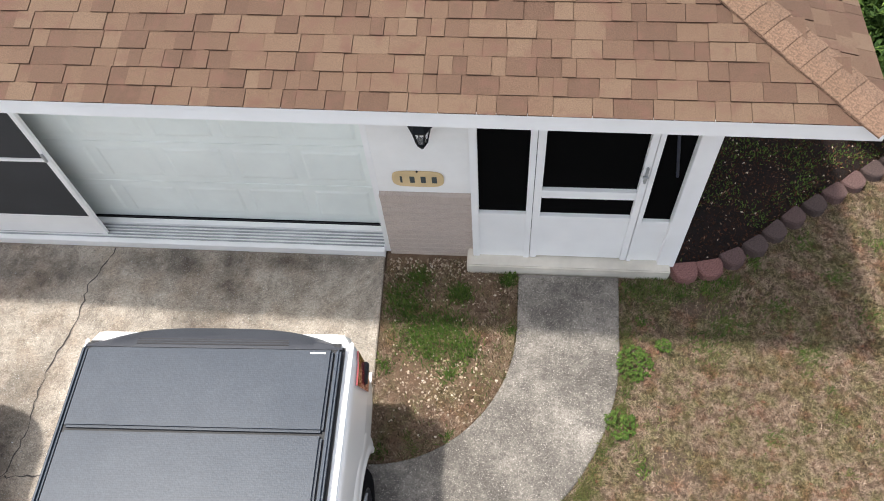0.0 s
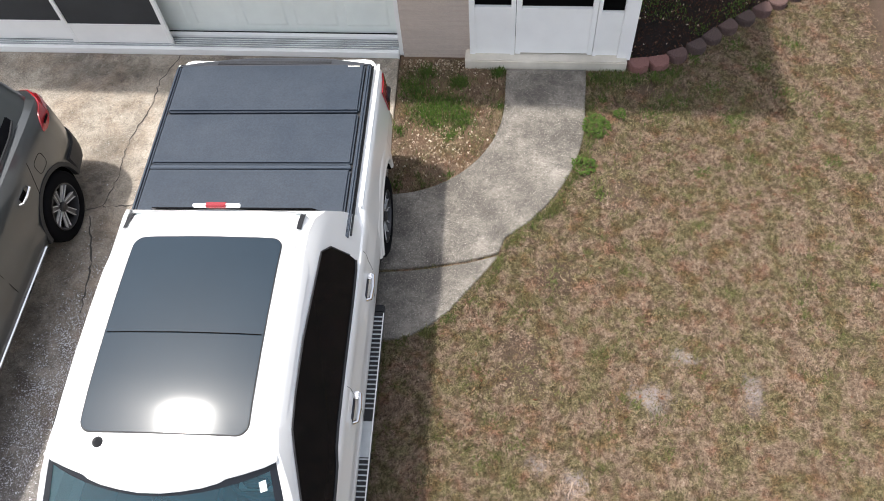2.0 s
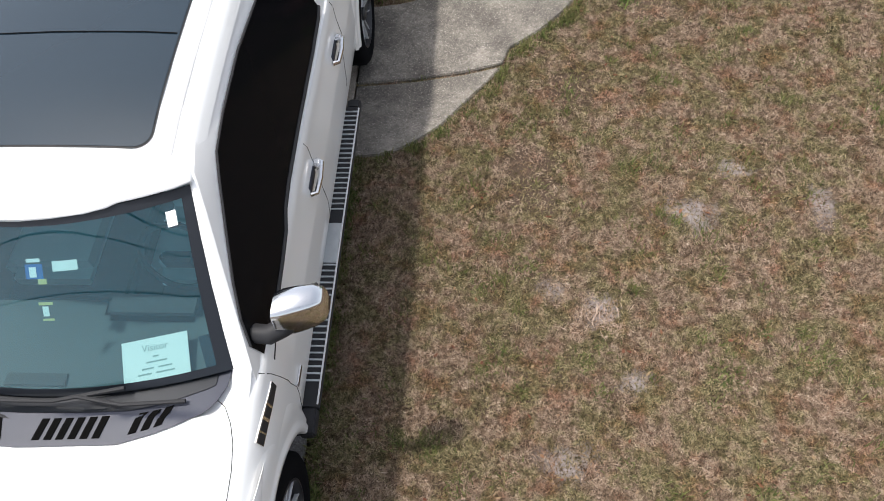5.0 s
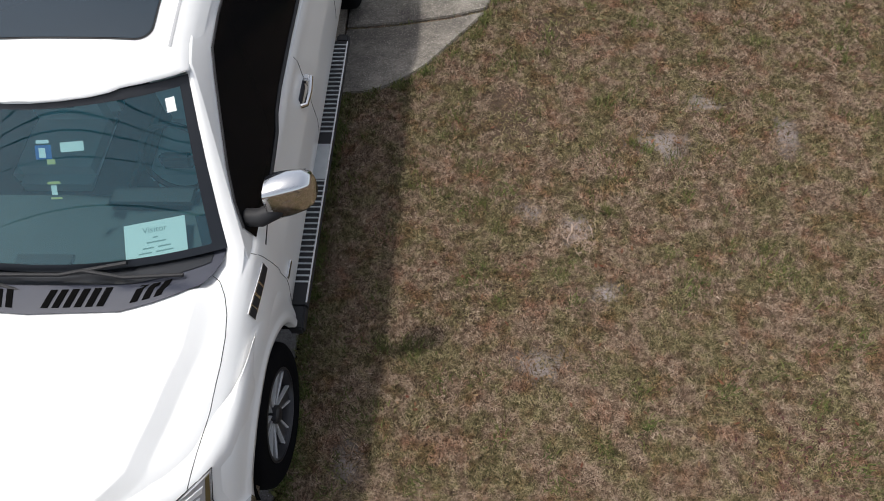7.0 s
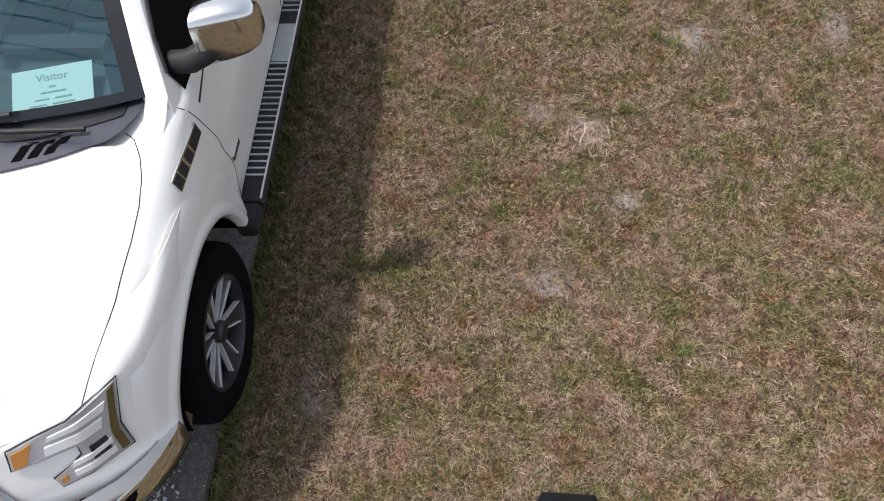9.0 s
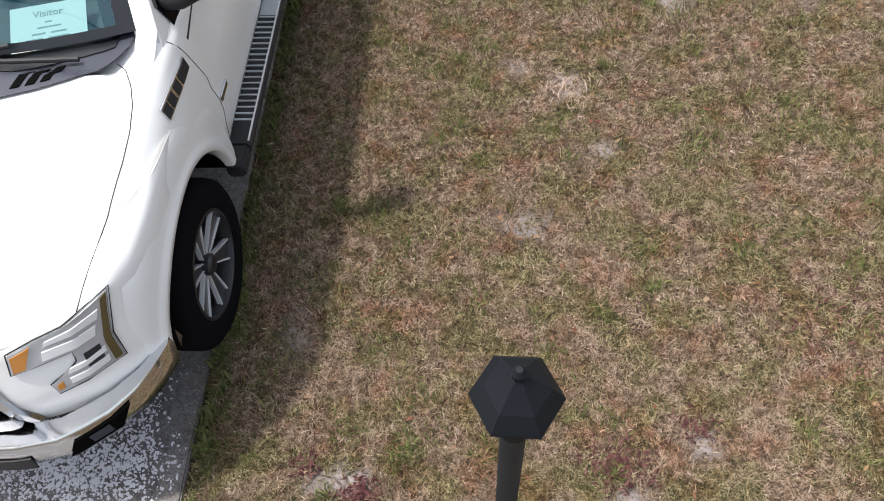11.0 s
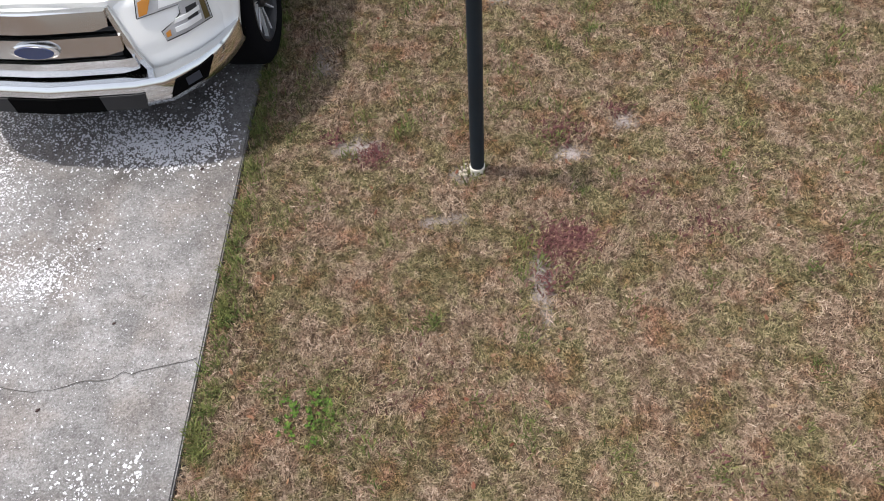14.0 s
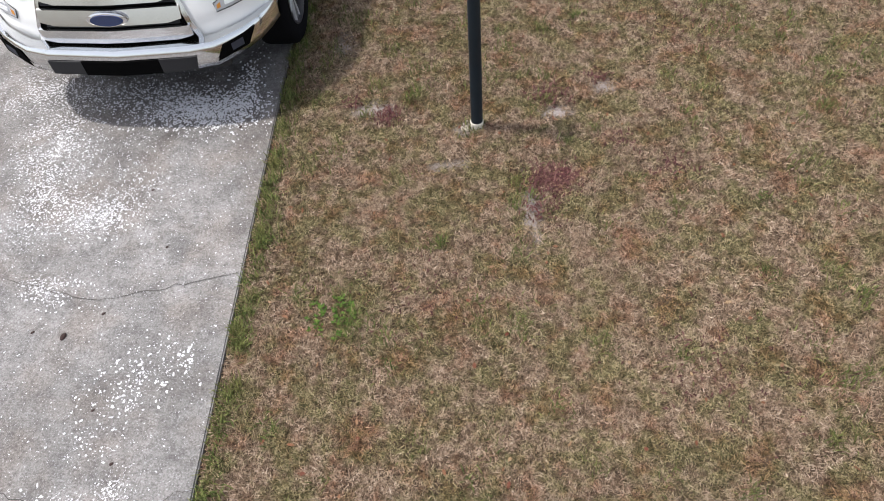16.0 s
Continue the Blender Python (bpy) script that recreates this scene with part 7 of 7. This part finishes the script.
cl = [(0.30, -0.27, 0.10, 300), (0.68, -0.42, 0.10, 420), (0.16, -0.50, 0.17, 520), (0.35, -0.85, 0.20, 900), (0.58, -0.75, 0.16, 520), (0.72, -0.95, 0.15, 560), (0.62, -1.20, 0.08, 120), (0.06, -1.15, 0.08, 140), (1.10, -0.25, 0.07, 240),
      (0.22, -0.62, 0.14, 240), (0.12, -1.88, 0.08, 60), (0.68, -1.75, 0.07, 60), (1.14, -0.75, 0.05, 60), (0.46, -1.03, 0.12, 160)]
X = np.concatenate([x + rs.normal(0, c * 0.55, k) for x, y, c, k in cl])
Y = np.concatenate([y + rs.normal(0, c * 0.55, k) for x, y, c, k in cl])
keep = inside(bed, X, Y)
X, Y = X[keep], Y[keep]
me = blades(X, Y, 0.03 + 0.05 * rs.rand(len(X)), 0.006 + 0.006 * rs.rand(len(X)), 0.3 + 0.9 * rs.rand(len(X)), 45, 0.012)
me.materials.append(M["weed"])
tagged(new("bed_weeds", me), "green weeds growing in the bed", "weeds", kind="stuff")
n = 16000
X, Y = rs.uniform(2.56, 5.1, n), rs.uniform(-0.1, 3.6, n)
keep = inside(mulch, X, Y) & (rs.rand(n) < np.clip(2.4 * cloud(X, Y, 0.26, 51) - 1.0, 0, 1))
X, Y = X[keep], Y[keep]
me = blades(X, Y, 0.018 + 0.022 * rs.rand(len(X)), 0.008 + 0.008 * rs.rand(len(X)), 0.5 + 0.8 * rs.rand(len(X)), 53, 0.016)
me.materials.append(M["weed"])
tagged(new("ground_cover", me), "low green creepers over dark mulch", "plants", kind="stuff")
n = 15000
X, Y = rs.uniform(2.56, 5.1, n), rs.uniform(-0.1, 3.6, n)
keep = inside(mulch, X, Y)
X, Y = X[keep], Y[keep]
me = blades(X, Y, 0.012 + 0.030 * rs.rand(len(X)), 0.006 + 0.010 * rs.rand(len(X)), 1.1 + 0.4 * rs.rand(len(X)), 54, 0.018)
me.materials.append(M["mulch_chip"])
tagged(new("mulch_chips", me), "dark reddish bark chips and dead leaves", "mulch", kind="stuff")


def weed_plant(x, y, r, count, seed, label, tall=0.13):
    """A bushy weed: short stems, each with leaflets."""
    rr = random.Random(seed)
    bm = bmesh.new()
    for k in range(count):
        a, d = rr.uniform(0, 2 * math.pi), r * math.sqrt(rr.random())
        h = rr.uniform(0.02, tall) * (1.1 - 0.6 * d / r)
        c = Vector((d * math.cos(a), d * math.sin(a), h))
        for j in range(6):
            t = rr.uniform(0, 2 * math.pi)
            u = Vector((math.cos(t), math.sin(t), rr.uniform(-0.3, 0.5))).normalized()
            v = u.cross(Vector((0, 0, 1))).normalized()
            l, w = rr.uniform(0.012, 0.024), rr.uniform(0.005, 0.008)
            q = [c, c + u * l * 0.5 + v * w, c + u * l, c + u * l * 0.5 - v * w]
            q[1].z += 0.003
            q[3].z += 0.003
            bm.faces.new([bm.verts.new(p) for p in q])
    ob = new("weed_plant", mesh_from("weed_plant", bm, M["weed"]))
    ob.location = (x, y, 0.0)
    tagged(ob, label, "weed", "bright weeds by the footpath", "stuff" if tall < 0.1 else "")


weed_plant(2.17, -1.02, 0.16, 190, 61, "bright green bushy weed beside the footpath")
weed_plant(2.03, -1.55, 0.13, 130, 62, "bright green weed at the footpath's edge")
weed_plant(2.42, -0.86, 0.07, 40, 63, "small green weed in the lawn")

weed_plant(0.867, -8.74, 0.15, 62, 65, "low light green weed patch in the lawn", 0.05)

places = [(2.20, -0.30, 0.10, 150), (2.42, -0.28, 0.13, 200), (2.62, -0.32, 0.10, 120), (2.85, -0.26, 0.10, 150), (3.02, -0.20, 0.08, 130), (3.0, -0.62, 0.13, 160), (2.75, -0.78, 0.16, 120), (3.45, -0.42, 0.10, 110), (3.62, -0.85, 0.12, 110), (3.95, -0.1, 0.10, 100), (3.3, 0.02, 0.08, 90), (3.75, 0.25, 0.10, 90),
          (2.26, -0.62, 0.07, 70), (4.2, -0.5, 0.12, 90), (4.4, 0.3, 0.12, 90), (4.5, -1.4, 0.10, 70), (2.18, -1.9, 0.06, 50), (3.2, -1.6, 0.08, 50)]
X = np.concatenate([x + rs.normal(0, c * 0.6, k) for x, y, c, k in places])
Y = np.concatenate([y + rs.normal(0, c * 0.5, k) for x, y, c, k in places])
keep = ~inside(main_slab, X, Y) & ~inside(mulch, X, Y) & (Y < 0.6 * X - 1.2)
X, Y = X[keep], Y[keep]
me = blades(X, Y, 0.03 + 0.04 * rs.rand(len(X)), 0.006 + 0.007 * rs.rand(len(X)), 0.4 + 0.8 * rs.rand(len(X)), 47, 0.004)
me.materials.append(M["weed"])
tagged(new("lawn_weeds", me), "green broad-leaved weeds in the shaded lawn", "weeds", kind="stuff")

# fallen leaves
M["leaf"] = blade_material("leaf", [(0, (0.13, 0.045, 0.028)), (0.5, (0.19, 0.085, 0.045)), (1, (0.30, 0.21, 0.12))], [(0, (0.16, 0.05, 0.03)), (1, (0.34, 0.25, 0.16))], 3, 0.45, 0.6)
bm = bmesh.new()
rr = random.Random(71)
for k in range(420):
    x, y = rr.uniform(0.4, 5.2), rr.uniform(-10.6, -0.4)
    if inside(main_slab, np.array([x]), np.array([y]))[0] or inside(flare, np.array([x]), np.array([y]))[0] or x < line_x(y) + 0.1:
        continue
    t = rr.uniform(0, 6.28)
    u, v = Vector((math.cos(t), math.sin(t), rr.uniform(-0.2, 0.3))), Vector((-math.sin(t), math.cos(t), rr.uniform(-0.2, 0.3)))
    l, w = rr.uniform(0.010, 0.024), rr.uniform(0.005, 0.010)
    c = Vector((x, y, 0.022))
    bm.faces.new([bm.verts.new(p) for p in (c - u * l, c - u * l * 0.3 + v * w, c + u * l * 0.5 + v * w * 0.8, c + u * l, c + u * l * 0.5 - v * w * 0.8, c - u * l * 0.3 - v * w)])
tagged(new("fallen_leaves", mesh_from("fallen_leaves", bm, M["leaf"])), "scattered reddish brown fallen leaves", "leaves", kind="stuff")

# tree behind the corner of the house
M["bark"] = simple("bark", (0.12, 0.085, 0.06), 0.95, grain=0.9, scale=25, wear=0.3)


def tree(x, y, h, seed, name, label, reach, wide):
    """A trunk with limbs and an uneven crown; reach: the crown's radius; wide: its breadth against its height."""
    ob = thing(name, label, name, pose(x, y, 0))
    rr = random.Random(seed)
    part("trunk", lathe([(0.06 * h, -0.05), (0.045 * h, 0.15 * h), (0.04 * h, h * 0.5), (0.02 * h, h * 0.85)], 12), M["bark"], ob, "", True)
    bm = bmesh.new()
    for k in range(9):
        a = k * 2.4
        e = Vector((math.cos(a) * reach * rr.uniform(0.4, 0.8), math.sin(a) * reach * rr.uniform(0.4, 0.8), h * rr.uniform(0.55, 0.95)))
        b2 = tube([(0, 0, h * 0.35), e * 0.5 + Vector((0, 0, h * 0.2)), e], 0.025, 6)
        tmp = bpy.data.meshes.new("limb")
        b2.to_mesh(tmp)
        b2.free()
        bm.from_mesh(tmp)
    part("limbs", bm, M["bark"], ob)
    r = np.random.RandomState(seed)
    n = 26000
    u = r.normal(size=(n, 3))
    u /= np.linalg.norm(u, axis=1)[:, None]
    rad = reach * (0.55 + 0.55 * r.rand(n) ** 0.6)
    lump = 0.75 + 0.45 * cloud(u[:, 0] * 2 + 9, u[:, 2] * 2 + 9, 0.5, 77)
    p = u * (rad * lump)[:, None] * np.array([wide, wide, 1.0]) + np.array([0, 0, h * 0.72])
    d1, d2 = r.normal(size=(n, 3)), r.normal(size=(n, 3))
    d1 /= np.linalg.norm(d1, axis=1)[:, None]
    d2 /= np.linalg.norm(d2, axis=1)[:, None]
    co = np.stack([p - d1 * 0.05, p + d1 * 0.05, p + d2 * 0.035], 1).reshape(-1, 3)
    crown = new("crown", tri_mesh("crown", co, M["tree_leaf"]))
    crown.parent = ob


M["tree_leaf"] = blade_material("tree_leaf", [(0, (0.016, 0.040, 0.008)), (0.6, (0.045, 0.095, 0.018)), (1, (0.11, 0.17, 0.035))], [(0, (0.020, 0.045, 0.010)), (1, (0.075, 0.125, 0.025))], 5, 0.4, 0.6)
tree(5.25, 3.0, 2.6, 81, "tree", "leafy green tree beyond the corner of the house", 1.35, 0.9)
tree(4.75, 1.95, 1.5, 82, "shrub", "dense green shrub in the mulched bed beside the house", 0.75, 0.95)

# overhead cables, seen mirrored in the windscreen
for y0, slope, rad in ((-9.2, 0.23, 0.032), (-9.75, 0.22, 0.030), (-10.25, 0.22, 0.032), (-11.2, 0.26, 0.030), (-13.7, 0.44, 0.045)):
    pts = [(x, y0 + slope * x, 8.0 + 0.0006 * x * x) for x in np.linspace(-45, 45, 31)]
    tagged(new("overhead_cable", mesh_from("overhead_cable", tube(pts, rad, 6), M["cable"])), "thin black overhead cable high above the driveway", "cable", "overhead cables", "structure")
